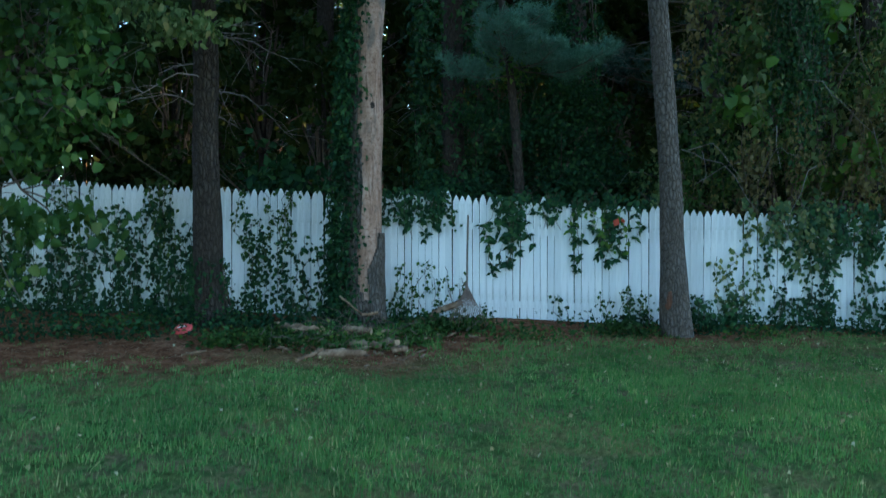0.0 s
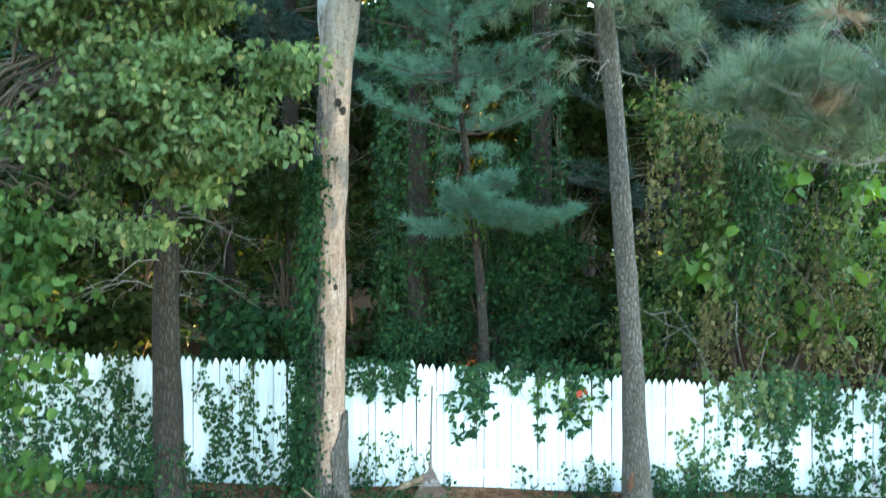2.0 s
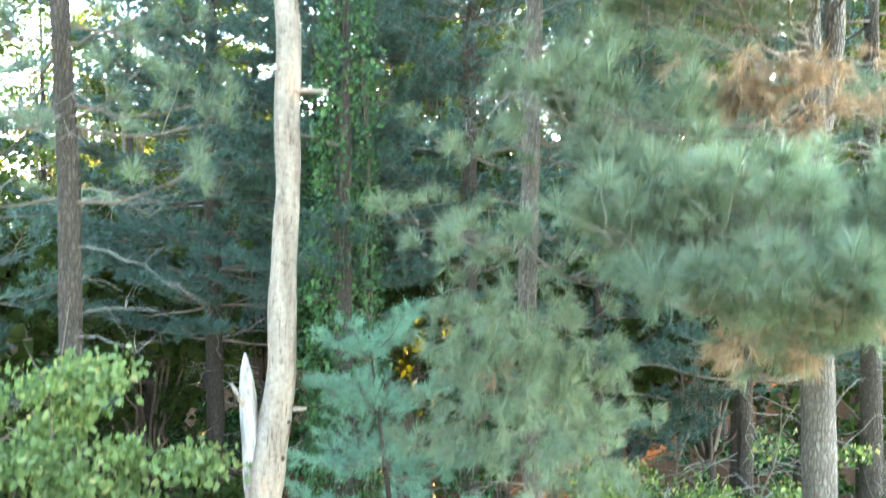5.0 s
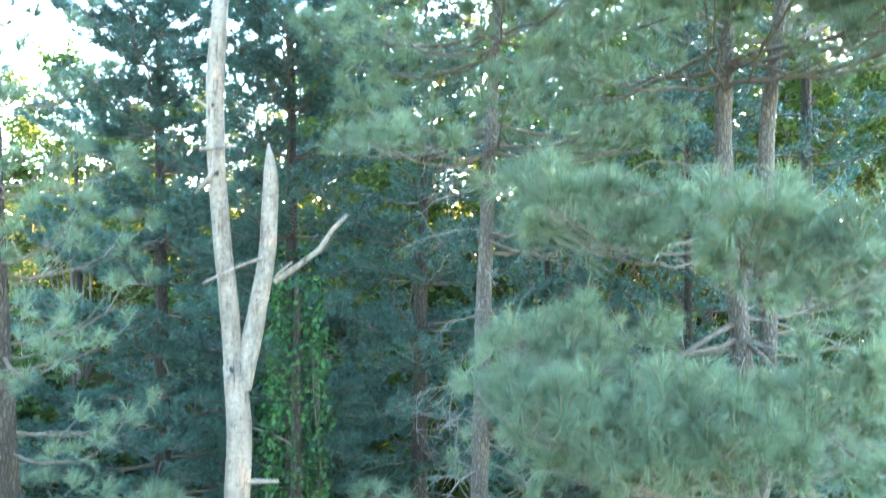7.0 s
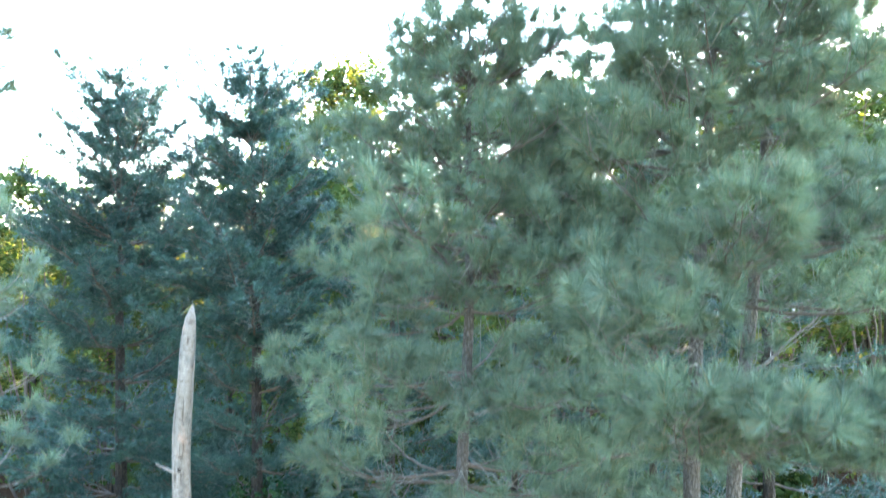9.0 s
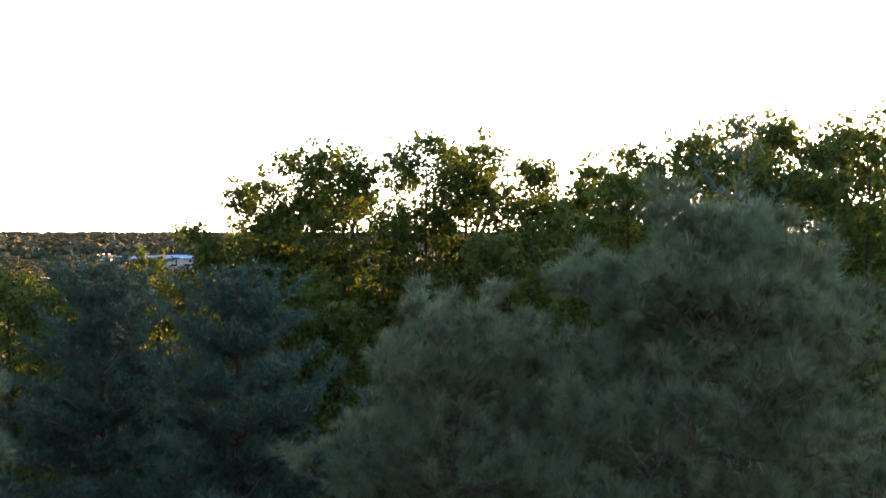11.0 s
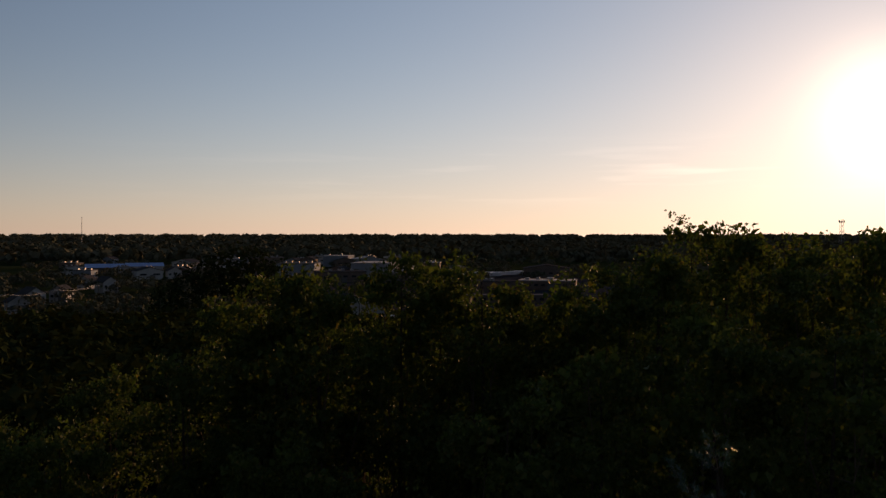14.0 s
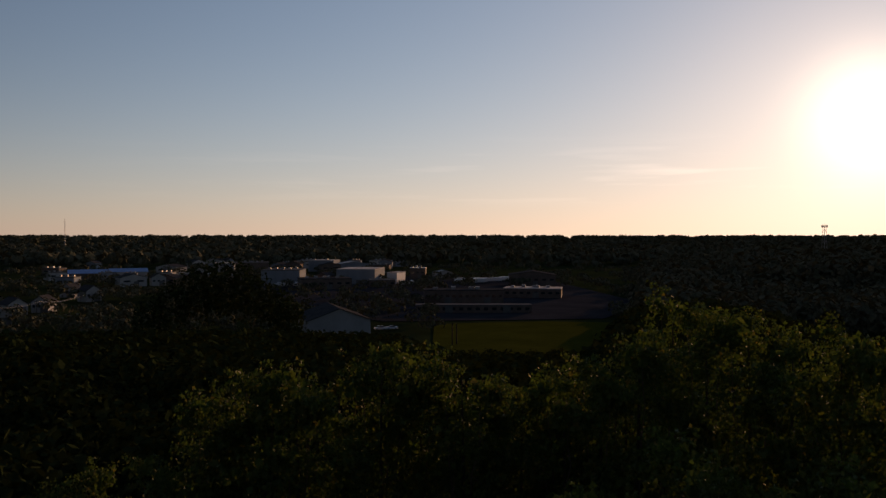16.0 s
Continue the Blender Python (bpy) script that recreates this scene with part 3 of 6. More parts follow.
for z, tip, dead in ((4.75, (2.85, 6.4, 4.62), 0.12), (4.65, (3.6, 6.3, 4.65), 0.12), (4.8, (3.3, 7.2, 4.65), 0.12), (4.7, (4.4, 6.2, 4.6), 0.15), (8.9, (2.6, 7.6, 9.3), 0.0), (9.3, (3.5, 6.9, 9.6), 0.0), (7.9, (4.4, 8.4, 8.0), 0.6), (9.0, (4.6, 6.6, 8.8), 0.0), (8.7, (3.9, 7.4, 8.5), 0.0), (9.5, (5.2, 7.0, 9.6), 0.0), (9.8, (2.6, 8.2, 9.9), 0.0),
                     (9.9, (3.4, 8.4, 9.2), 0.0), (8.3, (5.1, 8.2, 8.1), 0.55), (16.2, (3.9, 7.2, 16.9), 0.0), (16.2, (4.8, 6.9, 16.8), 0.0), (17.0, (3.5, 7.6, 18.2), 0.0), (18.0, (4.5, 7.2, 19.2), 0.0), (18.6, (3.7, 8.6, 20.0), 0.0), (19.4, (4.3, 8.2, 20.9), 0.0), (18.0, (3.3, 9.4, 19.2), 0.0),
                     (11.4, (2.9, 8.0, 12.0), 0.0), (11.6, (3.8, 7.6, 12.4), 0.0), (12.2, (5.2, 6.7, 12.6), 0.0), (16.3, (6.4, 6.4, 16.8), 0.0), (9.2, (3.0, 7.0, 8.7), 0.0), (9.2, (4.0, 6.5, 8.8), 0.0), (9.4, (5.0, 6.4, 8.9), 0.0), (9.2, (5.8, 6.8, 8.7), 0.0),
                     (12.0, (2.4, 7.5, 12.3), 0.0), (12.1, (3.1, 7.0, 12.2), 0.0), (12.0, (3.9, 6.8, 12.1), 0.0), (13.8, (4.2, 6.6, 14.1), 0.0), (14.0, (5.0, 6.3, 14.0), 0.0), (14.2, (2.6, 7.9, 14.4), 0.0), (10.8, (2.0, 8.4, 10.6), 0.0)):
    for w in ((-0.12, 0.14) if z < 6 else (-0.14, 0.04, 0.2)):
        a = D.spot(z + w)
        v = np.array(tip) + np.array([w * 0.9, -w * 0.5, w * 0.3]) - a
        L = float(np.linalg.norm(v))
        D.bough(z + w, az_to(v[0], v[1]), L, math.asin(v[2] / L) - (0.0 if z < 6 else 0.12), reach=0.45, spacing=0.15, dead=dead, thick=0.02, lift=0.03 if z < 6 else 0.15 if z < 17 else 0.04)
for z, tip in ((10.8, (4.05, 8.6, 10.85)), (10.9, (4.7, 8.4, 10.9)), (10.6, (5.4, 8.5, 10.65)), (10.7, (4.3, 8.9, 10.75))):
    a = D.spot(z)
    v = np.array(tip) - a
    L = float(np.linalg.norm(v))
    D.bough(z, az_to(v[0], v[1]), L, math.asin(v[2] / L), lift=0.0, reach=0.3, spacing=0.10, dead=0.97, thick=0.016)
D.dead_limbs(9.5, 16, 22, 2.0)
D.done("twig_dark")

# slender pine in front of the fence
C = Pine("pine_tree", [(3.0, 10.65, -0.1), (2.93, 10.65, 1.0), (2.9, 10.65, 2.1), (2.74, 10.65, 4.1), (2.67, 10.65, 5.15), (2.5, 10.65, 6.6), (2.48, 10.65, 8.5), (2.6, 10.65, 13.5), (2.67, 10.65, 15.2), (2.8, 10.65, 17.8), (2.78, 10.65, 19.8), (2.8, 10.65, 21.8)],
         [0.215, 0.16, 0.14, 0.125, 0.12, 0.125, 0.12, 0.105, 0.085, 0.06, 0.035, 0.012], "needle", "bark", "slender grey-barked pine with a knot-hole low on its trunk", 0.215, 28, 0.0125, 1.4, 0.9, 0.62)
C.crown(14.2, 21.6, 76, lambda u: float(np.interp(u, [0, 0.5, 0.8, 0.93, 1], [2.1, 2.3, 1.7, 0.9, 0.3])), 0.135, 0.0, -0.05, 0.45, whorl=1.3, bare=0.5, lift=0.08, open_west=(14, 14.9))
C.crown(17.6, 21.5, 52, lambda u: 2.1 - 1.5 * u, 0.15, 0.0, 0.05, 0.6, lift=0.08)
C.crown(9.3, 14.4, 34, lambda u: 1.5 + 0.2 * u, 0.22, 0.0, -0.2, 0.1, whorl=1.2, bare=0.5, open_west=(10.9, 14.5))
for z, tip in ((9.1, (1.1, 9.3, 8.9)), (9.3, (1.7, 8.9, 9.1)), (9.2, (2.4, 8.7, 9.0)), (9.0, (3.3, 8.9, 8.9)), (9.5, (0.9, 9.8, 9.4))):
    v = np.array(tip) - C.spot(z)
    L = float(np.linalg.norm(v))
    C.bough(z, az_to(v[0], v[1]), L, math.asin(v[2] / L) - 0.08, reach=0.35, spacing=0.2, thick=0.016)
for i in range(24):
    C.bough(6.3 + 2.3 * RNG.random(), i * 2.4, RNG.uniform(0.9, 1.5), RNG.uniform(-0.3, 0.4), 0.0, -0.35, 0.15, 0.17, 0.03, 0.014, 0.1)
for i in range(14):
    C.bough(6.6 + 1.9 * RNG.random(), math.pi + RNG.normal(0, 0.65), RNG.uniform(0.7, 1.25), RNG.uniform(-0.2, 0.35), 0.0, -0.3, 0.1, 0.14, 0.03, 0.014, 0.1)
C.dead_limbs(5.5, 9.5, 10, 0.9)
C.dead_limbs(11, 16, 26, 1.8)
C.done("twig_dark")

# dark pine to the west, its crown above the broad-leaved tree
A = Pine("pine_tree", [(-2.95, 10.7, 0.0), (-3.0, 10.7, 0.5), (-3.05, 10.7, 2.5), (-3.03, 10.7, 3.4), (-3.16, 10.7, 8.1), (-3.16, 10.7, 10), (-3.3, 10.7, 13), (-3.4, 10.7, 17), (-3.4, 10.7, 22.6)],
         [0.27, 0.19, 0.165, 0.155, 0.135, 0.13, 0.10, 0.06, 0.015], "needle", "bark_dark", "straight dark-barked pine beside the fence", 0.215, 28, 0.0125, 1.4, 0.9, 0.62)
A.crown(9.8, 22.4, 84, lambda u: float(np.interp(u, [0, 0.25, 0.4, 0.6, 0.75, 1], [1.8, 1.7, 1.3, 0.95, 0.8, 0.4])), 0.26, 0.0, -0.15, 0.8, whorl=1.0, bare=0.4)
A.dead_limbs(2.6, 4.2, 14, 1.2)
A.dead_limbs(8, 12, 12, 1.6)
A.done("twig_dark")


def white_pine(line, radii, z0, count, rad, label, per=12, width=0.017, density=1.25, bare=24, tips=(), material="needle_blue", dome=0, wide=2.6):
    w = Pine("white_pine", line, radii, material, "bark_dark", label, 0.15, per, width, density, 0.6, 0.7, True)
    top = line[-1][2]
    w.crown(z0, top - 0.1, count, lambda u: rad * (1 - u) ** 0.6 + 0.25, 0.17, 0.0, -0.02, 0.65, 0.03, whorl=0.78, bare=0.3)
    if dome:
        w.crown(top - 5.0, top - 0.25, dome, lambda u: wide * (1 - u) ** 0.6 + 0.25, 0.17, 0.0, 0.1, 0.8, 0.02, whorl=0.7, bare=0.2)
    if bare:
        w.dead_limbs(3, z0 + 2, bare, 2.0)
    for z, tip in tips:
        for k in ((-0.1, 0.15) if material == "needle_teal" else (-0.12, 0.05, 0.2)):
            a = w.spot(z + k)
            v = np.array(tip) + RNG.normal(0, 0.12, 3) - a
            L = float(np.linalg.norm(v))
            w.bough(z + k, math.atan2(v[0], v[1]), L, math.asin(v[2] / L) - 0.1, reach=0.3, spacing=0.12, thick=0.012, up=0.5)
    w.done("twig_dark")
    return w


white_pine([(0.2, 16.4, 0), (0.1, 16.4, 8), (0.1, 16.4, 17), (0.0, 16.4, 21.9)], [0.2, 0.16, 0.08, 0.015], 8.0, 120, 3.0, "blue-green white pine with an ivy-clad trunk behind the fence", dome=50)
white_pine([(-2.6, 18.9, 0), (-2.7, 18.9, 10), (-2.75, 18.9, 22.1)], [0.22, 0.17, 0.015], 7.0, 150, 3.7, "blue-green white pine standing in the wood", dome=34, wide=3.0)
white_pine([(1.3, 12.9, 0.1), (1.1, 12.7, 3), (0.5, 12.4, 7.9)], [0.09, 0.07, 0.012], 5.2, 30, 1.35, "young blue-green pine just behind the fence", 20, 0.009, 1.5, 0,
           [(3.8, (0.2, 11.9, 3.55)), (3.95, (0.75, 11.6, 3.95)), (4.0, (1.5, 11.6, 3.75)), (3.95, (2.3, 11.9, 3.95)), (4.2, (1.3, 12.0, 4.4))], "needle_teal")
white_pine([(-6.3, 15.5, 0), (-6.3, 15.5, 16.5)], [0.18, 0.015], 5.0, 40, 2.7, "blue-green white pine behind the western fence", 10, 0.021, 0.9)
white_pine([(5.6, 17.5, 0), (5.6, 17.5, 20.0)], [0.18, 0.015], 3.6, 100, 3.0, "blue-green white pine in the shade of the wood", 10, 0.021, 0.95)
white_pine([(9.6, 14.0, 0), (9.4, 14.0, 24.5)], [0.24, 0.015], 7.0, 56, 3.2, "tall dark pine east of the forked pine", 9, 0.021, 0.8)

white_pine([(2.5, 15.4, 0), (2.45, 15.4, 10), (2.6, 15.4, 19.6)], [0.19, 0.15, 0.015], 9.4, 84, 2.7, "dark white pine behind the slender pine", 10, 0.021, 0.95)
white_pine([(7.9, 15.4, 0), (7.8, 15.4, 20.6)], [0.2, 0.015], 6.5, 96, 3.0, "dark white pine behind the forked pine", 10, 0.021, 0.95)

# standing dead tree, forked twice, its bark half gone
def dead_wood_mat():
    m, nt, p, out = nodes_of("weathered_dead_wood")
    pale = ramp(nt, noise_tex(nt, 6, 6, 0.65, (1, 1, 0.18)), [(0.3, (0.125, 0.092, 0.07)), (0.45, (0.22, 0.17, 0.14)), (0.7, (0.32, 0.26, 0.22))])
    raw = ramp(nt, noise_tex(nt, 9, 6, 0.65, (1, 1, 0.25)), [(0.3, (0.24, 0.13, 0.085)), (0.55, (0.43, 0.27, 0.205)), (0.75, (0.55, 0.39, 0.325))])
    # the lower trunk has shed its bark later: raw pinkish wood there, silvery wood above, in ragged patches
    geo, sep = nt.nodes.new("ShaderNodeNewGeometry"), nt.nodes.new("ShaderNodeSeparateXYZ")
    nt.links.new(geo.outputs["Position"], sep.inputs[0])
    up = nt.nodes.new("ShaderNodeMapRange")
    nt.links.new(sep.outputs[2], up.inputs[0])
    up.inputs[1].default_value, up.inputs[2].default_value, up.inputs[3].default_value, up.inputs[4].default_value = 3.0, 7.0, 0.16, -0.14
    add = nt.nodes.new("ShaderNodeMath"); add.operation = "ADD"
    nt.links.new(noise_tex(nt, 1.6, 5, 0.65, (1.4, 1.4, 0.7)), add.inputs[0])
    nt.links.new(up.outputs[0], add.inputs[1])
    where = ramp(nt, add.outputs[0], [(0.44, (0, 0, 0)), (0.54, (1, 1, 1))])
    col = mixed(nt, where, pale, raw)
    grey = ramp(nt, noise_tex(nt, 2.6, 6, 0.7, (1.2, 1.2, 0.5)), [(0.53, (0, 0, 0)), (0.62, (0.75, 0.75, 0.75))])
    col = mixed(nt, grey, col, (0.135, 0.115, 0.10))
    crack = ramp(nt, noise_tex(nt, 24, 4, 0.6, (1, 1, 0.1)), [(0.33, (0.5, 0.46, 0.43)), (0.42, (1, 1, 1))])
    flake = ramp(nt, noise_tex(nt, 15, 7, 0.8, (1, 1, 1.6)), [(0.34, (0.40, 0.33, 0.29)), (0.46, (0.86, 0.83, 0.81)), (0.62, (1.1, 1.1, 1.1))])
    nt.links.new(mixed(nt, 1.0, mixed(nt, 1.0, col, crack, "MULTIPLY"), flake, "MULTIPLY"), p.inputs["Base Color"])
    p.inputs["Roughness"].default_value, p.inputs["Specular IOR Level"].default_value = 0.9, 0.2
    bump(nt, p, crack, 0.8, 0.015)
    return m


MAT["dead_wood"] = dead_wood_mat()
MAT["grey_wood"] = surface("grey_weathered_wood", [(0.3, (0.10, 0.085, 0.075)), (0.5, (0.27, 0.235, 0.21)), (0.75, (0.45, 0.40, 0.37))], 9, 0.95, (1, 1, 0.3), 40, 0.9, 0.01, 0.35)
dead = thing("dead_tree", (-1.0, 10.85, 0.0), "standing dead tree, pale stripped wood, forked and broken", "tree")
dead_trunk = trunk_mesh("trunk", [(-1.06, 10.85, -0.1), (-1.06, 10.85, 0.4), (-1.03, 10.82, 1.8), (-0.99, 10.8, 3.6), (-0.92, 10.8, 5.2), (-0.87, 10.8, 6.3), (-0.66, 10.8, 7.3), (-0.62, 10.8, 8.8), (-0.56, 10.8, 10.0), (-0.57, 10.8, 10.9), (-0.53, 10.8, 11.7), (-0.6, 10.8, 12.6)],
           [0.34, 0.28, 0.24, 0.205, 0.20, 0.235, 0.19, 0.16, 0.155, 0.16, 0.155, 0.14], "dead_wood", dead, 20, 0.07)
trunk_mesh("broken_stem", [(-0.95, 10.8, 6.0), (-1.05, 10.8, 6.7), (-1.06, 10.8, 7.2), (-1.07, 10.8, 7.6), (-1.10, 10.8, 7.85)], [0.15, 0.12, 0.11, 0.08, 0.012], "grey_wood", dead, 12, 0.16, "grey weathered broken stub")
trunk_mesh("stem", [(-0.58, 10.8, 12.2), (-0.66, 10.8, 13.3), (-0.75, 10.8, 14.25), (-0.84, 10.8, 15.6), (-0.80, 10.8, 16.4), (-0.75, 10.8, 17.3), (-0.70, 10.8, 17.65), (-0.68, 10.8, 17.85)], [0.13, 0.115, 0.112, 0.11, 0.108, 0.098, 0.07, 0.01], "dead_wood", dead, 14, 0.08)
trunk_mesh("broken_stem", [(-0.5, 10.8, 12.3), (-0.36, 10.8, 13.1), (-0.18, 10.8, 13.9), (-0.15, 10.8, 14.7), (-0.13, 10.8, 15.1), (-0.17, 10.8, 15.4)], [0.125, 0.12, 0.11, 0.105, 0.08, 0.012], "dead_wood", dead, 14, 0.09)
for pts, r in (([(-0.1, 10.78, 13.65), (0.2, 10.7, 13.85), (0.47, 10.65, 14.06), (0.62, 10.65, 14.3), (0.82, 10.62, 14.5)], 0.045), ([(-0.08, 10.75, 13.72), (0.12, 10.6, 13.9)], 0.02),
               ([(-0.45, 10.7, 11.14), (-0.05, 10.66, 11.13)], 0.04), ([(-0.25, 10.7, 13.95), (-0.6, 10.62, 13.82), (-0.95, 10.5, 13.65)], 0.025), ([(-0.8, 10.75, 15.75), (-1.1, 10.65, 15.95)], 0.02),
               ([(-1.0, 10.7, 15.3), (-0.55, 10.64, 15.35)], 0.028), ([(-0.85, 10.7, 15.0), (-1.05, 10.6, 14.75)], 0.03), ([(-1.1, 10.72, 7.2), (-1.26, 10.68, 7.5)], 0.035), ([(-0.5, 10.7, 7.15), (-0.33, 10.66, 7.16)], 0.03),
               ([(-0.88, 10.75, 7.0), (-0.84, 10.72, 7.35)], 0.04)):
    pts = np.array(pts)
    so = Soup().tube(pts, np.linspace(r, r * 0.55, len(pts)), 7, 0.06)
    v, f = so.arrays()
    k = len(v)
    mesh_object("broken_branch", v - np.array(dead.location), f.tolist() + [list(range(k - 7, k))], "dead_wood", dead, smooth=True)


# bark that is left on the dead trunk: a ragged shell on the western side and round the foot
def bark_shell(parent, z0, z1, spans, thick=0.022):
    line = np.array([(-1.06, 10.85, -0.1), (-1.06, 10.85, 0.4), (-1.03, 10.82, 1.8), (-0.99, 10.8, 3.6), (-0.92, 10.8, 5.2), (-0.87, 10.8, 6.3)])
    rad = [0.34, 0.28, 0.24, 0.205, 0.20, 0.235]
    zs, an = np.arange(z0, z1, 0.05), np.radians(np.arange(120, 400, 5.0))
    verts, faces, ids = [], [], {}
    for i, z in enumerate(zs):
        lo, hi = np.interp(z, spans[0], spans[1]), np.interp(z, spans[0], spans[2])
        c = [np.interp(z, line[:, 2], line[:, k]) for k in range(2)]
        r = np.interp(z, line[:, 2], rad)
        for j, a in enumerate(an):
            w = 14 * noise.noise(Vector((z * 4, math.cos(a) * 2, 3.3)))
            if lo + w < math.degrees(a) < hi + w:
                ids[i, j] = len(verts)
                rr = r * 1.05 + thick * (0.6 + 0.9 * noise.noise(Vector((math.cos(a) * 7, math.sin(a) * 7, z * 3))))
                verts.append((c[0] + math.cos(a) * rr, c[1] + math.sin(a) * rr, z))
    for (i, j), k in ids.items():
        if (i + 1, j) in ids and (i, j + 1) in ids and (i + 1, j + 1) in ids:
            faces.append([k, ids[i, j + 1], ids[i + 1, j + 1], ids[i + 1, j]])
    ob = mesh_object("bark", np.array(verts) - np.array(parent.location), faces, "bark", parent, "grey furrowed bark still clinging on")
    m = ob.modifiers.new("thickness", "SOLIDIFY")
    m.thickness = thick
    return ob


bark_shell(dead, 0.0, 5.4, ([0, 0.5, 0.9, 1.8, 2.4, 3.0, 4.0, 5.4], [125] * 8, [390, 282, 268, 272, 268, 258, 248, 226]))
bark_shell(dead, 0.0, 1.35, ([0, 0.4, 0.9, 1.4], [250, 285, 298, 325], [392] * 4))
for x, y, z, r in ((-0.9, 10.62, 2.93, 0.045), (-1.06, 10.6, 2.1, 0.035), (-0.62, 10.62, 6.55, 0.035), (-0.86, 10.6, 5.25, 0.06), (-0.8, 10.6, 5.15, 0.05), (-0.55, 10.64, 7.0, 0.03), (-0.62, 10.68, 12.55, 0.05), (-0.84, 10.69, 15.85, 0.03), (-0.8, 10.69, 15.0, 0.04), (-0.75, 10.7, 14.2, 0.02)):
    bm = bmesh.new()
    bmesh.ops.create_icosphere(bm, subdivisions=3, radius=1, matrix=pose(x + 1.0, y - 10.85, z) @ Matrix.Diagonal((r * 0.7, r * 0.45, r * 1.0, 1)))
    for vv in bm.verts:
        vv.co += Vector((noise.noise(vv.co * 40), 0, noise.noise(vv.co * 40 + Vector((3, 0, 0))))) * r * 0.45
    part("knot_hole", bm, "bark_dark", dead_trunk, "dark knot-hole in the pale wood")


# ---- masses of broad leaves ----
def clustered(ells, count, per=9, spread=0.28, hollow=0.55):
    """Leaf places in clusters inside ellipsoids (centre, radii, weight), thinner towards the middle."""
    w = np.array([e[2] for e in ells], float); w /= w.sum()
    which = RNG.choice(len(ells), max(1, count // per), p=w)
    c, r = np.array([e[0] for e in ells], float)[which], np.array([e[1] for e in ells], float)[which]
    d = unit(RNG.normal(size=(len(which), 3)))
    rad = (hollow + (1 - hollow) * RNG.random((len(which), 1))) ** 0.8 * (1 + 0.12 * RNG.normal(size=(len(which), 1)))
    cen = c + d * r * rad
    p = cen[:, None] + RNG.normal(0, spread, (len(which), per, 3)) * np.array([1, 1, 0.6])
    return p.reshape(-1, 3)


def sprays(ells, k, lo=0.22, hi=0.5, shape=(1.3, 1.0, 0.7)):
    """Breaks large ellipsoids up into many small, flattish sprays with gaps between."""
    out = []
    for c, r, w in ells:
        for _ in range(max(2, int(k * w))):
            q = np.array(c) + unit(RNG.normal(size=3)) * np.array(r) * RNG.uniform(0.35, 1.05)
            s0 = RNG.uniform(lo, hi)
            out.append((tuple(q), tuple(s0 * g for g in shape), s0 * s0 * RNG.uniform(0.4, 1.4)))
    return out


def leaf_object(name, p, size, material, parent=None, origin=(0, 0, 0), label="", **kw):
    v, f = leaves(p, size, **kw)
    ob = mesh_object(name, v - np.array(origin), f, material, parent, label)
    return tagged(ob, kind="stuff")


def limb_net(root, start, targets, r0, parent, material="twig_dark", name="branch_work", twigs=5):
    so = Soup()
    for tgt in targets:
        a, b = np.array(start, float), np.array(tgt, float)
        t = np.linspace(0, 1, 9)[:, None]
        pts = a + (b - a) * t
        pts[:, 2] += 0.12 * np.linalg.norm(b - a) * np.sin(t[:, 0] * np.pi)
        pts[1:-1] += RNG.normal(0, 0.06, (7, 3))
        so.tube(pts, np.linspace(r0, 0.006, 9), 5)
        for _ in range(twigs):
            j = RNG.integers(3, 8)
            d = unit((b - a) / np.linalg.norm(b - a) + RNG.normal(0, 0.7, 3))
            so.tube(curve_pts(pts[j], d, RNG.uniform(0.5, 1.3), 4, 0, -0.1, 0.1), np.linspace(r0 * 0.35, 0.003, 4), 3)
    v, f = so.arrays()
    return tagged(mesh_object(name, v - np.array(root), f, material, parent), kind="stuff")


# broad-leaved tree west of the lawn, its crown hanging over
mx0 = (-5.9, 9.4, 0.05)
maple = thing("broadleaf_tree", mx0, "broad-leaved tree with drooping green leaves and low boughs", "tree")
trunk_mesh("trunk", [(-5.9, 9.4, -0.1), (-5.8, 9.3, 2), (-5.4, 9.2, 4), (-4.8, 9.2, 6), (-4.6, 9.2, 8)], [0.18, 0.14, 0.11, 0.07, 0.02], "bark_dark", maple, 10)
# the last eight masses lie out of view, added to shade fence and lawn
big = [((-3.3, 9.0, 4.3), (1.1, 0.6, 0.6), 7), ((-2.3, 9.1, 4.6), (0.8, 0.6, 0.7), 6), ((-2.9, 9.1, 6.1), (1.0, 0.7, 0.9), 8), ((-2.5, 9.2, 6.7), (1.1, 0.8, 1.1), 9), ((-2.0, 9.2, 5.4), (0.9, 0.8, 1.2), 9), ((-3.4, 9.2, 5.3), (1.2, 0.9, 1.5), 11), ((-3.7, 9.2, 7.0), (1.2, 0.9, 1.0), 8), ((-2.6, 9.0, 4.75), (1.0, 0.6, 0.5), 6), ((-4.9, 9.2, 6.0), (1.1, 0.9, 1.6), 8), ((-6.6, 9.0, 6.0), (1.2, 1.2, 1.4), 6), ((-6.2, 7.8, 5.2), (1.0, 0.8, 0.8), 4), ((-7.4, 9.8, 4.8), (1.0, 1.0, 1.0), 4), ((-5.6, 8.2, 3.6), (0.8, 0.7, 0.6), 3), ((-7.2, 6.6, 4.6), (1.4, 1.6, 1.2), 8), ((-8.6, 7.6, 5.6), (1.6, 1.6, 1.5), 7), ((-6.6, 5.2, 4.2), (1.2, 1.3, 0.9), 6), ((-6.2, 6.8, 6.6), (1.3, 1.3, 1.1), 5)]
ells_up = []
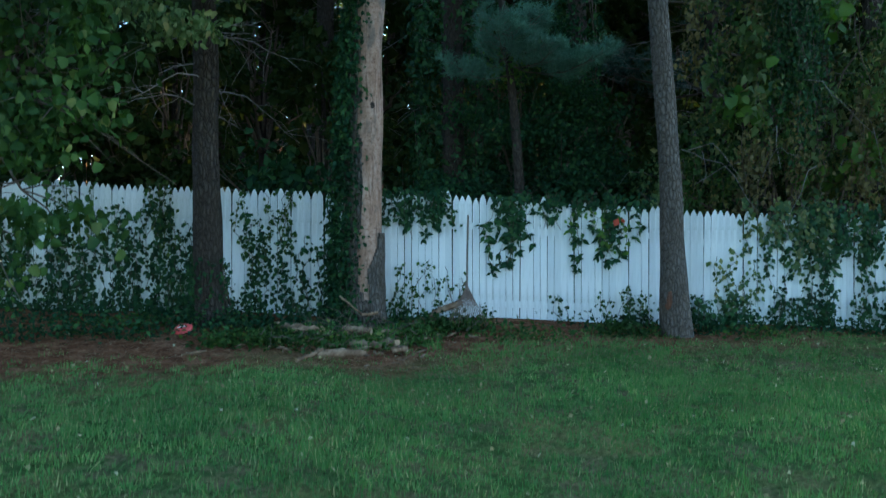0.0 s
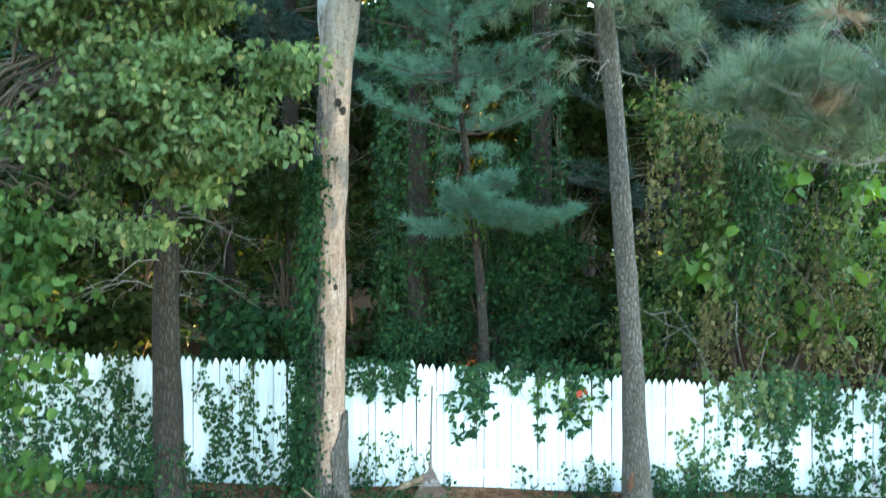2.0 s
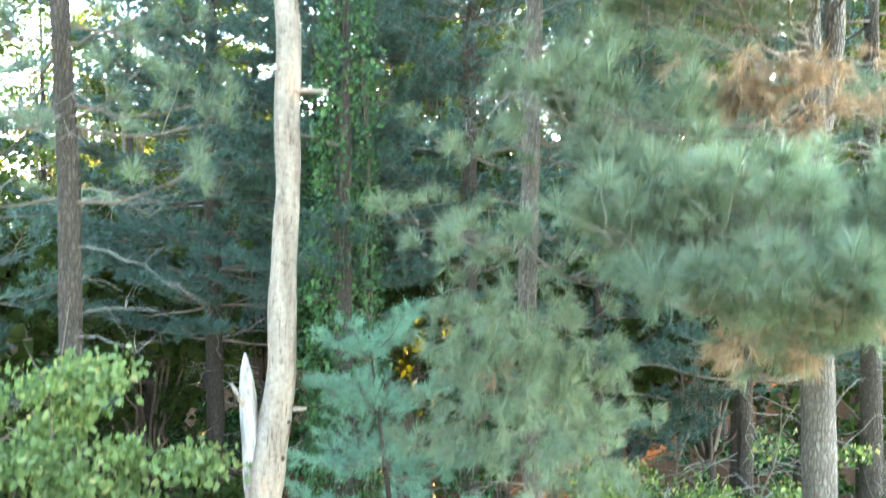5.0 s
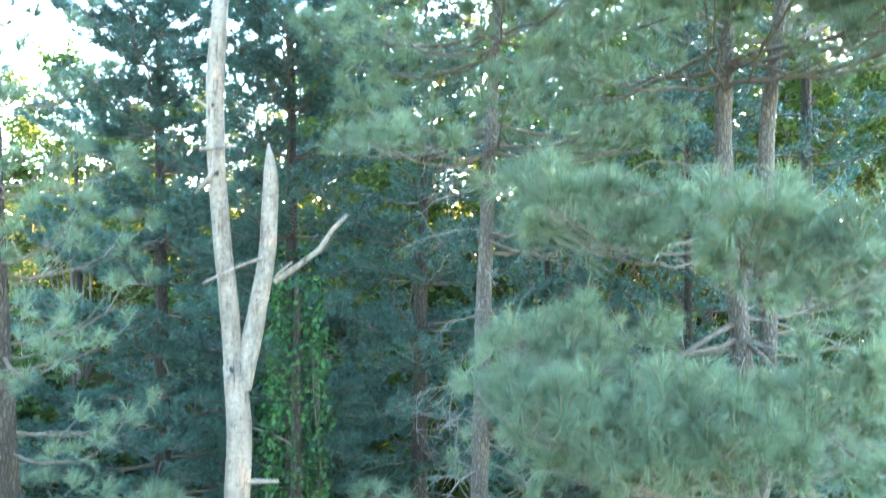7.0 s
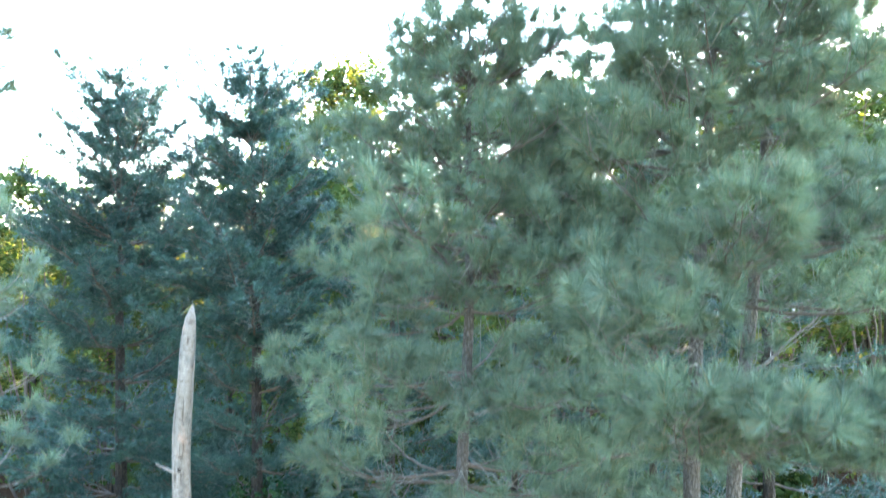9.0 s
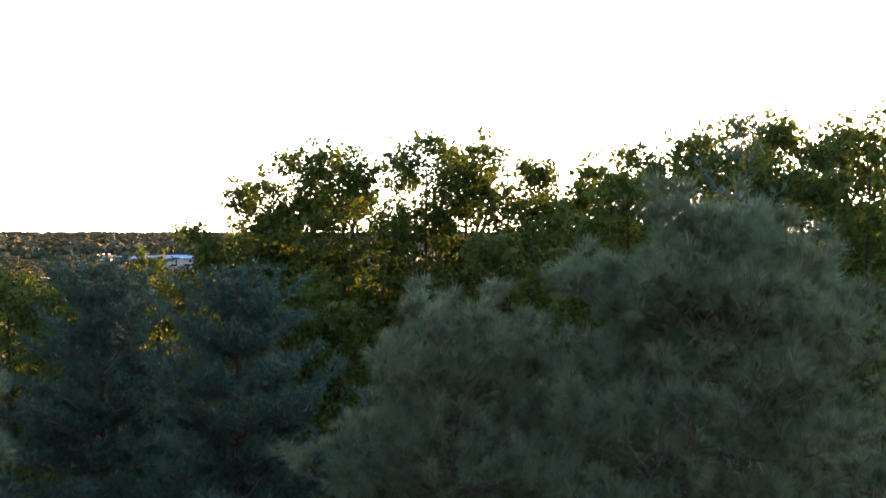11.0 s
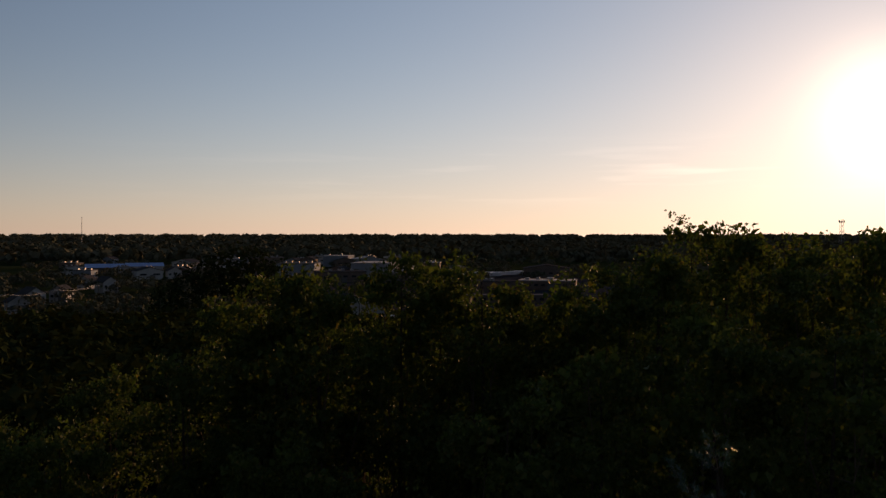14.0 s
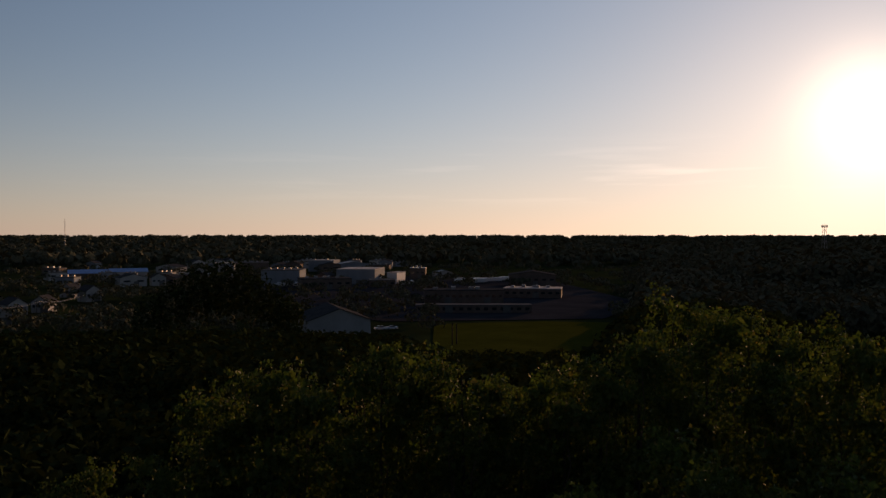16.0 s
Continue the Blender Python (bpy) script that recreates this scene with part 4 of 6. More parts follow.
for c, r, k in big:
    for _ in range(k * 2):
        q = np.array(c) + unit(RNG.normal(size=3)) * np.array(r) * RNG.uniform(0.3, 1.35)
        s0 = RNG.uniform(0.16, 0.42)
        ells_up.append((tuple(q), (s0 * 1.3, s0, s0 * 0.5), s0 * s0))
ells_low = [((-4.15, 7.9, 2.5), (0.5, 0.4, 0.3), 1.0), ((-4.5, 8.1, 3.2), (0.7, 0.5, 0.4), 1.0), ((-3.3, 7.7, 2.45), (0.45, 0.3, 0.22), 0.55), ((-3.75, 7.8, 2.1), (0.5, 0.35, 0.25), 0.7), ((-3.55, 7.7, 1.35), (0.5, 0.3, 0.22), 0.5), ((-4.3, 8.0, 1.5), (0.5, 0.4, 0.3), 0.5), ((-4.2, 7.9, 0.85), (0.4, 0.3, 0.2), 0.3), ((-3.8, 8.2, 3.3), (0.5, 0.4, 0.3), 0.5), ((-3.65, 8.1, 3.6), (0.45, 0.4, 0.4), 1.1), ((-3.5, 8.0, 3.0), (0.4, 0.35, 0.35), 0.9)]
limb_net(mx0, (-5.4, 9.2, 4), [e[0] for e in ells_up[::6]] + [(-1.6, 9.3, 4.9), (-2.4, 8.8, 4.2)], 0.035, maple)
limb_net(mx0, (-5.8, 9.3, 2), [e[0] for e in ells_low] + [(-2.9, 7.7, 2.5)], 0.03, maple, name="low_branch_work")
leaf_object("crown", clustered(ells_up, 34000, 11, 0.1, 0.2), 0.088, "leaf", maple, mx0, droop=0.9, aspect=0.7, toward=-0.6, round_=True)
# low leaves: fresher green, also darkened to carry the upper crown's shade
leaf_object("low_leaves", clustered(ells_low, 1700, 7, 0.12, 0.2), 0.105, "leaf_fresh", maple, mx0, "fresh green low-hanging leaves, darker for the crown's shade", droop=0.7, aspect=0.85, round_=True)

# vine-hung shrubs behind the eastern fence
def shrub(name, at, ells, count, size, material, label, per=9, spread=0.25, hollow=0.45, limbs=True, **kw):
    at = (at[0], at[1], float(gz(at[0], at[1])))
    t = thing(name, at, label, "shrub")
    if limbs:
        limb_net(at, at, [e[0] for e in ells] + [tuple(np.array(e[0]) + RNG.normal(0, 0.7, 3) * np.array(e[1])) for e in ells], 0.035, t)
    leaf_object("leaves", clustered(sprays(ells, 12), count, per, spread * 0.5, 0.15), size, material, t, at, **kw)
    return t


thicket_forms = [((4.3, 12.4, 3.2), (0.9, 0.8, 1.5), 1.4), ((5.6, 12.5, 2.6), (1.3, 0.9, 1.3), 2), ((7.0, 12.2, 2.8), (1.4, 1.0, 1.5), 2), ((5.9, 12.8, 4.6), (1.5, 1.0, 1.2), 1.6), ((4.9, 12.9, 5.0), (1.0, 0.8, 0.9), 1), ((7.6, 12.6, 4.8), (1.4, 1.0, 1.4), 1.3), ((3.7, 12.6, 2.2), (0.6, 0.6, 0.6), 0.7), ((4.0, 12.4, 5.2), (0.55, 0.5, 1.1), 0.8)]
thicket = shrub("vine_thicket", (5.5, 12.8), thicket_forms, 9500, 0.1, "leaf_vine", "tangled vine-hung shrubs rising over the white fence", droop=0.6)


def drapes(parent, forms, count, size, material, name):
    """Vines that hang down the face of a thicket in ragged strands."""
    base, so, P = np.array(parent.location), Soup(), []
    for _ in range(count):
        c, r, w = forms[RNG.integers(0, len(forms))]
        top = np.array(c) + np.array([RNG.uniform(-1, 1) * r[0], -r[1] * RNG.uniform(0.6, 1.1), r[2] * RNG.uniform(0.1, 1.0)])
        n = int(RNG.uniform(8, 20))
        pts = top + np.stack([np.cumsum(RNG.normal(0, 0.03, n)), np.cumsum(RNG.normal(0, 0.02, n)), -np.arange(n) * 0.1], 1)
        pts = pts[pts[:, 2] > 0.9]
        if len(pts) < 4:
            continue
        so.tube(pts, 0.005, 3)
        P.append(np.repeat(pts, 5, axis=0) + RNG.normal(0, 0.055, (len(pts) * 5, 3)))
    leaf_object(name, np.concatenate(P), size, material, parent, tuple(base), droop=1.0, normal_up=0.2)
    v, f = so.arrays()
    tagged(mesh_object("vine_work", v - base, f, "twig_dark", parent), kind="stuff")


drapes(thicket, thicket_forms, 26, 0.10, "leaf_fresh", "hanging_vine")
drapes(thicket, thicket_forms, 14, 0.15, "leaf", "pale_vine")
drapes(thicket, [((4.9, 12.2, 3.7), (0.32, 0.6, 1.7), 1)], 34, 0.075, "ivy_green", "ivy_column")
drapes(thicket, [((4.0, 12.2, 4.7), (0.5, 0.5, 1.5), 1), ((5.6, 12.0, 2.4), (0.9, 0.6, 0.9), 1), ((6.6, 11.9, 2.8), (0.9, 0.6, 1.0), 1), ((4.4, 12.0, 2.3), (0.4, 0.4, 0.5), 1)], 34, 0.085, "leaf_dry", "withered_vine")
grape = [((x, y, z), (0.22, 0.12, 0.2), 1.0) for x, y, z in ((4.53, 11.8, 3.55), (4.3, 11.75, 3.15), (5.55, 11.8, 4.4), (6.5, 11.6, 4.2), (6.9, 11.5, 3.6), (6.1, 11.7, 3.2), (5.9, 11.6, 2.4), (5.2, 11.7, 2.2))]
leaf_object("broad_vine_leaves", clustered(grape, 210, 5, 0.12, 0.2), 0.19, "leaf_bright", thicket, tuple(thicket.location), "broad bright green vine leaves", droop=0.8, aspect=0.95, toward=-0.9, round_=True)
so = Soup()
for _ in range(46):
    c, r, w = thicket_forms[RNG.integers(0, len(thicket_forms))]
    a = np.array(c) + RNG.uniform(-1, 1, 3) * np.array(r) + np.array([0, -0.5 * r[1], 0])
    d = unit(np.array([RNG.normal(0, 0.8), -0.5, RNG.normal(0, 0.6)]))
    so.tube(curve_pts(a, d, RNG.uniform(0.6, 1.6), 7, -0.1, -0.35, 0.25), np.linspace(0.009, 0.003, 7), 4)
v, f = so.arrays()
tagged(mesh_object("bare_vine", v - np.array(thicket.location), f, "twig", thicket, "bare grey-brown vine stems"), kind="stuff")
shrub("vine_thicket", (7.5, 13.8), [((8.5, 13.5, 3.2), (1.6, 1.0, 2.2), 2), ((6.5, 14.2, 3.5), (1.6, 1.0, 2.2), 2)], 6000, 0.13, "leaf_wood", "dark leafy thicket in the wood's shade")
mound = shrub("ivy_mound", (1.2, 13.6), [((0.4, 13.4, 1.6), (0.9, 0.8, 1.4), 1.2), ((1.5, 13.3, 1.9), (1.1, 0.8, 1.9), 1.6), ((1.3, 13.5, 3.3), (0.9, 0.7, 1.0), 1.0), ((2.4, 13.3, 1.7), (0.8, 0.7, 1.4), 1.2), ((1.4, 13.5, 4.5), (0.7, 0.6, 0.8), 0.7), ((2.2, 13.6, 3.2), (0.6, 0.6, 0.9), 0.8)], 19000, 0.08, "ivy", "mound of dark ivy smothering a shrub behind the fence", hollow=0.7)


shoots = mound.location
leaf_object("young_growth", np.array([0.98, 12.75, 3.85]) + RNG.normal(0, 1, (260, 3)) * np.array([0.22, 0.15, 0.13]), 0.09, "leaf_bright", mound, tuple(shoots), "bright green young shoots")


def ivy_on_trunk(line, radii, count, label, size=0.075, side=None, material="ivy"):
    """Ivy leaves round a trunk's line; side: the direction in which they are thickest."""
    line = np.array(line, float)
    at = tuple(line[0])
    t = thing("ivy", at, label, "climbing plant")
    z = line[0, 2] + (line[-1, 2] - line[0, 2]) * RNG.random(count) ** 1.15
    c = np.stack([np.interp(z, line[:, 2], line[:, i]) for i in range(3)], 1)
    r = np.interp(z, line[:, 2], radii)
    a = RNG.uniform(0, 6.283, count) if side is None else RNG.normal(side, 0.45, count)
    p = c + np.stack([np.cos(a) * r, np.sin(a) * r, np.zeros(count)], 1) * (1 + 0.24 * np.abs(RNG.normal(size=(count, 1))))
    so = Soup()
    for k in range(3):
        zz = np.linspace(line[0, 2], line[-1, 2] * 0.9, 24)
        cc = np.stack([np.interp(zz, line[:, 2], line[:, i]) for i in range(3)], 1)
        rr = np.interp(zz, line[:, 2], radii) * 0.98
        aa = (side or 0) + k * 0.5 - 0.5 + 0.3 * np.sin(zz * 2 + k)
        so.tube(cc + np.stack([np.cos(aa) * rr, np.sin(aa) * rr, 0 * zz], 1), 0.009, 4)
    v, f = so.arrays()
    mesh_object("stem", v - np.array(at), f, "twig_dark", t)
    leaf_object("leaves", p, size, material, t, at, droop=0.9, normal_up=0.1)


ivy_on_trunk([(-1.1, 10.83, 0.1), (-1.08, 10.8, 2), (-1.04, 10.78, 3.6), (-0.98, 10.78, 4.6)], [0.35, 0.28, 0.235, 0.2], 3800, "dark green ivy climbing the dead tree's trunk", 0.072, 3.85)
ivy_on_trunk([(-2.95, 10.68, 0.05), (-3.0, 10.68, 0.5), (-3.03, 10.68, 1.0)], [0.32, 0.24, 0.2], 420, "ivy round the foot of the dark pine", 0.07)
ivy_on_trunk([(0.2, 16.4, 0), (0.1, 16.4, 8), (0.1, 16.4, 14)], [0.6, 0.65, 0.4], 6500, "ivy wrapped round a tall pine trunk", 0.11)
ivy_on_trunk([(0.2, 13.9, 0), (0.15, 13.9, 7), (0.2, 13.9, 13.6)], [0.5, 0.5, 0.32], 5200, "bright ivy hiding a tall trunk behind the fence", 0.105, None, "ivy_green")
ivy_on_trunk([(2.5, 15.4, 0), (2.46, 15.4, 7.5)], [0.45, 0.3], 2500, "dark ivy wrapped round a pine trunk", 0.10)
snag = thing("dead_tree", (0.2, 13.9, 0.1), "bare trunk wrapped in ivy behind the fence", "tree")
trunk_mesh("trunk", [(0.2, 13.9, 0), (0.15, 13.9, 7), (0.2, 13.9, 13.4)], [0.2, 0.15, 0.05], "bark_dark", snag, 10)
bare = thing("dead_tree", (2.6, 16.6, 0.1), "thin dead trunk in the wood, ivy at its foot", "tree")
trunk_mesh("trunk", [(2.6, 16.6, 0), (2.58, 16.6, 7), (2.55, 16.6, 14)], [0.17, 0.13, 0.04], "bark", bare, 10)

for tree, x, y in ((snag, 0.15, 13.9), (bare, 2.58, 16.6)):
    for k in range(6):
        z, a = 4.5 + 1.25 * k, k * 2.3
        pts = curve_pts(np.array([x, y, z]), np.array([math.sin(a), math.cos(a), 0.25]), 0.7 + 0.12 * k, 6, 0, -0.1, 0.12)
        v, f = Soup().tube(pts, np.linspace(0.03, 0.006, 6), 5).arrays()
        mesh_object("bare_branch", v - np.array(tree.location), f, "twig_dark", tree)


# ---- woodland behind ----
def wood_tree(height, radius, n_leaf, size, label, seed):
    """A woodland tree: trunk with limbs and an uneven crown of leaf clusters with gaps."""
    global RNG
    keep, RNG = RNG, np.random.default_rng(seed)
    t = thing("woodland_tree", (0, 0, 0), label, "tree", "trees of the wood")
    trunk_mesh("trunk", [(0, 0, -0.3), (0.1, 0.05, height * 0.3), (0.0, 0.1, height * 0.6), (0.1, 0.0, height * 0.93)], [0.26, 0.2, 0.13, 0.02], "bark_dark", t, 8, step=0.7)
    ells = []
    for i in range(15):
        u = (i + 0.5) / 15
        a = i * 2.4 + RNG.normal(0, 0.3)
        rr = radius * math.sin(math.pi * (0.18 + 0.78 * u)) ** 0.7
        off = rr * RNG.uniform(0.35, 0.75)
        s = rr * RNG.uniform(0.32, 0.5) + 0.35
        ells.append(((math.sin(a) * off, math.cos(a) * off, height * (0.42 + 0.54 * u)), (s, s, s * 0.8), s * s * (0.4 + 2.2 * u * u)))
    limb_net((0, 0, 0), (0.05, 0.05, height * 0.35), [e[0] for e in ells], 0.07, t, twigs=3)
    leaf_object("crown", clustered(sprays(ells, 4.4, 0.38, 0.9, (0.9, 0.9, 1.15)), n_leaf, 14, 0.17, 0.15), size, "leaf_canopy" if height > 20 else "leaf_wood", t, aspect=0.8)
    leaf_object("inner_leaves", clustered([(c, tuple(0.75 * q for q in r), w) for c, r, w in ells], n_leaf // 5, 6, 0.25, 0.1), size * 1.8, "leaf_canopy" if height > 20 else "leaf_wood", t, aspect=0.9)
    RNG = keep
    return t


kinds = [wood_tree(26, 4.2, 8000, 0.168, "tall broad-leaved woodland tree with an airy crown", 11), wood_tree(23, 3.8, 7300, 0.168, "broad-leaved woodland tree with a rounded crown", 12),
         wood_tree(28, 4.6, 8600, 0.168, "tall woodland tree with ragged upper boughs", 13), wood_tree(12, 3.4, 2300, 0.27, "low broad-leaved understorey tree", 14)]
placed = set()


def in_glade(x, y, half=4.0):
    """The open lane through the wood, along which low sun reaches the ground."""
    dx, dy = x + 0.9, y - 21.0
    return abs(dx * 0.72 - dy * 0.694) < half and -1 < dx * 0.694 + dy * 0.72 < 190


def plant(k, x, y, s, turn, anywhere=False):
    if not anywhere and in_glade(x, y, 2.0 if k < 3 else 3.4):
        return
    m = pose(x, y, float(gz(x, y)) - 0.1, 0, 0, turn) @ Matrix.Diagonal((s, s, s, 1))
    if k not in placed:
        placed.add(k)
        kinds[k].matrix_basis = m
        return
    o = copy_thing(kinds[k], m)
    o.matrix_basis = m


HEIGHT = [max(v.co.z for c in k.children for v in c.data.vertices) for k in kinds]
# bearing from the lawn, distance, height of the top
for i, (az, d, top) in enumerate(((2.0, 43, 25.9), (3.6, 42, 26.6), (5.2, 41, 27.2), (7.4, 40, 27.6), (10.0, 44, 27.0), (13.0, 41, 28.2), (15.8, 43, 27.9), (18.6, 41, 28.4), (21.4, 40, 27.4), (23.4, 42, 26.9), (25.6, 41, 27.4), (28.0, 43, 27.6), (30.3, 46, 28.6), (32.6, 57, 30.6), (34.8, 50, 29.8), (37.4, 48, 29.6),
                                  (40.0, 44, 29.2), (42.6, 41, 29.3), (45.4, 40, 29.4), (48.6, 42, 29.6), (-1.5, 40, 23.6), (-6, 44, 22.4), (-11, 40, 21.6), (-16, 46, 21.4), (-13.5, 35, 21.7), (-9.0, 37, 21.6), (-18.5, 37, 21.6), (3.6, 31, 21.2), (7.0, 30, 22.0), (11.5, 31, 24.8), (16, 29, 24.4), (20.0, 26, 24.6), (26.5, 29, 25.2), (34, 31, 26.5), (41, 29, 26.8), (30, 66, 26.5), (36.5, 68, 28.0), (43, 62, 28.5))):
    x, y = math.sin(math.radians(az)) * d, math.cos(math.radians(az)) * d
    k = (1, 0, 2)[i % 3]
    plant(k, x, y, (top - float(gz(x, y))) / HEIGHT[k], RNG.uniform(0, 360))
# those at x -10.5 and -10 are out of view, added to shade the lawn
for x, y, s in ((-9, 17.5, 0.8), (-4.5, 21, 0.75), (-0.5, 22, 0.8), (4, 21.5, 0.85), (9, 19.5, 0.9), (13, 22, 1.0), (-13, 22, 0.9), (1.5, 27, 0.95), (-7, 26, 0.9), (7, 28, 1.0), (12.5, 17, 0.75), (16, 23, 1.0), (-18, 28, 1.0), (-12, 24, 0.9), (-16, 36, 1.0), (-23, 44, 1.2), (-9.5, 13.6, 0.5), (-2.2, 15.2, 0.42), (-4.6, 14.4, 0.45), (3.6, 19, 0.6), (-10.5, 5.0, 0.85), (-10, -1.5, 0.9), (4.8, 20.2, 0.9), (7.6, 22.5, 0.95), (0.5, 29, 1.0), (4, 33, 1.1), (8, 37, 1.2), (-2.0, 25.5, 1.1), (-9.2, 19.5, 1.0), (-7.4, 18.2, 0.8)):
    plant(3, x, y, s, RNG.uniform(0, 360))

# two trees added in the lane to keep the sun off a pine trunk
plant(3, 1.0, 22.7, 0.88, 40, True)
plant(3, 2.7, 24.5, 0.95, 130, True)

# tall trees with bare lower trunks across the lane, far off
# these three are added to block the sun above ground height
plant(0, 30.3, 53.4, 0.98, 15, True)
plant(1, 27.6, 55.0, 1.1, 80, True)
plant(2, 33.0, 51.5, 0.93, 150, True)
for k, az, d, top in ((1, 22.6, 43, 26.2), (0, 24.4, 46, 26.6), (2, 21.0, 47, 25.6)):
    x, y = math.sin(math.radians(az)) * d, math.cos(math.radians(az)) * d
    plant(k, x, y, (top - float(gz(x, y))) / HEIGHT[k], 37 * k + 11, True)
# two unseen trees west of the lawn, added to block sky light from it
plant(0, -13, 4, 0.75, 70, True)
plant(2, -14, -3, 0.7, 20, True)


# dense undergrowth between the trees
for i, (x, y, s) in enumerate([(-11, 15.0, 0.9), (-7.5, 14.2, 0.8), (-5.2, 16.5, 0.9), (-2.6, 14.0, 0.7), (-0.6, 14.6, 0.75), (3.2, 14.6, 0.8), (-9, 20, 1.2), (-3.5, 24, 1.3), (1.6, 20, 1.2), (6, 22.5, 1.3), (10.5, 17.5, 1.2), (13.5, 14, 1.2), (14, 19.5, 1.3), (-12.5, 25, 1.6), (-17, 33, 1.9), (-21, 39, 2.2), (-14, 29, 1.8),
                               (19, 21, 1.4), (9.5, 26, 1.4), (3.2, 30, 1.5), (-9, 31, 1.5), (17, 29, 1.6), (24, 26, 1.6), (-15, 20, 1.3), (-8.2, 12.6, 0.9), (-9.6, 13.2, 1.1), (-7.0, 13.4, 0.8), (-11.5, 17.5, 1.4), (-9.8, 25, 1.9), (-8.2, 20.6, 1.6), (3.6, 15.4, 1.05), (4.6, 16.6, 1.2), (2.9, 17.2, 1.1), (-2.4, 29, 1.8), (-3.6, 32, 2.0), (-0.4, 33, 2.0), (-5.2, 27, 1.7)]):
    if in_glade(x, y, 4.5) and y > 18:
        continue
    z0 = float(gz(x, y))
    ells = [((x + RNG.normal(0, 0.9) * s, y + RNG.normal(0, 0.6) * s, z0 + RNG.uniform(0.5, 2.6) * s), (1.3 * s, 0.9 * s, 1.0 * s), 1) for _ in range(5)]
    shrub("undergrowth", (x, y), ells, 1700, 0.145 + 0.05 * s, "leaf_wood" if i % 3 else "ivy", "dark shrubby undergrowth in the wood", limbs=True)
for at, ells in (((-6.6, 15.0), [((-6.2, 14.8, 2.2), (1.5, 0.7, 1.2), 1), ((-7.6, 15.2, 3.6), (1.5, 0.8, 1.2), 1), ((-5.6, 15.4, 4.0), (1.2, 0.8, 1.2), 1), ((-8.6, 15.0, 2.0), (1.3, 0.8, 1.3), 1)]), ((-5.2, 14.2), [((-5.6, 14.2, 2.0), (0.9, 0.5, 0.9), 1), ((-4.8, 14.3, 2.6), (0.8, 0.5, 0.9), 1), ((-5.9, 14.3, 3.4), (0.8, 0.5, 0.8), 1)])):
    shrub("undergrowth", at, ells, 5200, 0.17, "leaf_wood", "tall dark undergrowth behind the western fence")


# ---- picket fence ----
def paint_material():
    """White paint, board by board a little different, with rain streaks and green-grey stains."""
    m, nt, p, out = nodes_of("weathered_white_paint")
    info = nt.nodes.new("ShaderNodeObjectInfo")
    board = ramp(nt, info.outputs["Random"], [(0.0, (0.68, 0.695, 0.70)), (0.5, (0.78, 0.79, 0.795)), (1.0, (0.83, 0.83, 0.825))])
    streak = ramp(nt, noise_tex(nt, 14, 5, 0.7, (1, 1, 0.08)), [(0.3, (0.72, 0.72, 0.70)), (0.5, (1, 1, 1))])
    stain = ramp(nt, noise_tex(nt, 5, 6, 0.7, None, "Object"), [(0.3, (0.74, 0.77, 0.72)), (0.45, (1, 1, 1))])
    nt.links.new(mixed(nt, 1.0, mixed(nt, 1.0, board, streak, "MULTIPLY"), stain, "MULTIPLY"), p.inputs["Base Color"])
    p.inputs["Roughness"].default_value, p.inputs["Specular IOR Level"].default_value = 0.75, 0.25
    bump(nt, p, noise_tex(nt, 40, 5, 0.7, (1, 1, 0.1)), 0.4, 0.004)
    return m


MAT["white_paint"] = paint_material()


def fence_y(x):
    return 11.42 - 0.028 * x


def fence_top(x):
    return float(np.interp(x, [-14, -5, -2.4, 0.7, 1.74, 4.0, 6.0, 14], [2.15, 2.0, 1.89, 1.79, 1.70, 1.57, 1.46, 1.2]))


fence = thing("picket_fence", (0, 11.4, 0), "white-painted wooden picket fence, weathered and grown over", "fence", kind="structure")
picket_mesh = {}


def picket(w, h):
    """A picket of unit size key: pointed top with chamfered shoulders."""
    key = (round(w, 3), round(h, 2))
    if key not in picket_mesh:
        t, sh = 0.018, 0.085
        prof = [(-w / 2, 0), (w / 2, 0), (w / 2, h - sh), (w * 0.30, h - sh * 0.45), (w * 0.08, h), (-w * 0.08, h), (-w * 0.30, h - sh * 0.45), (-w / 2, h - sh)]
        n = len(prof)
        v = [(x, 0, z) for x, z in prof] + [(x, t, z) for x, z in prof]
        f = [list(range(n)), list(range(2 * n - 1, n - 1, -1))] + [[i + n, (i + 1) % n + n, (i + 1) % n, i][::-1] for i in range(n)]
        me = bpy.data.meshes.new("picket")
        me.from_pydata(v, [], f)
        me.materials.append(MAT["white_paint"])
        picket_mesh[key] = me
    return picket_mesh[key]


x, panel_drop, i = -9.0, 0.0, 0
while x < 10.0:
    if i % 24 == 0:
        panel_drop = RNG.normal(0, 0.018)
    w = 0.088 if RNG.random() < 0.85 else 0.085
    base = float(gz(x, fence_y(x))) + 0.02
    h = round(fence_top(x) + panel_drop + RNG.normal(0, 0.012) + (0.05 if i in (97, 98, 112) else 0) - base, 2)
    ob = new("picket", picket(w, h))
    ob.parent = fence
    ob.matrix_basis = pose(x, fence_y(x) - 11.4 + RNG.normal(0, 0.002), base, RNG.normal(0, 0.25), RNG.normal(0, 0.35), -1.6)
    x += w + abs(RNG.normal(0.0048, 0.0028)); i += 1
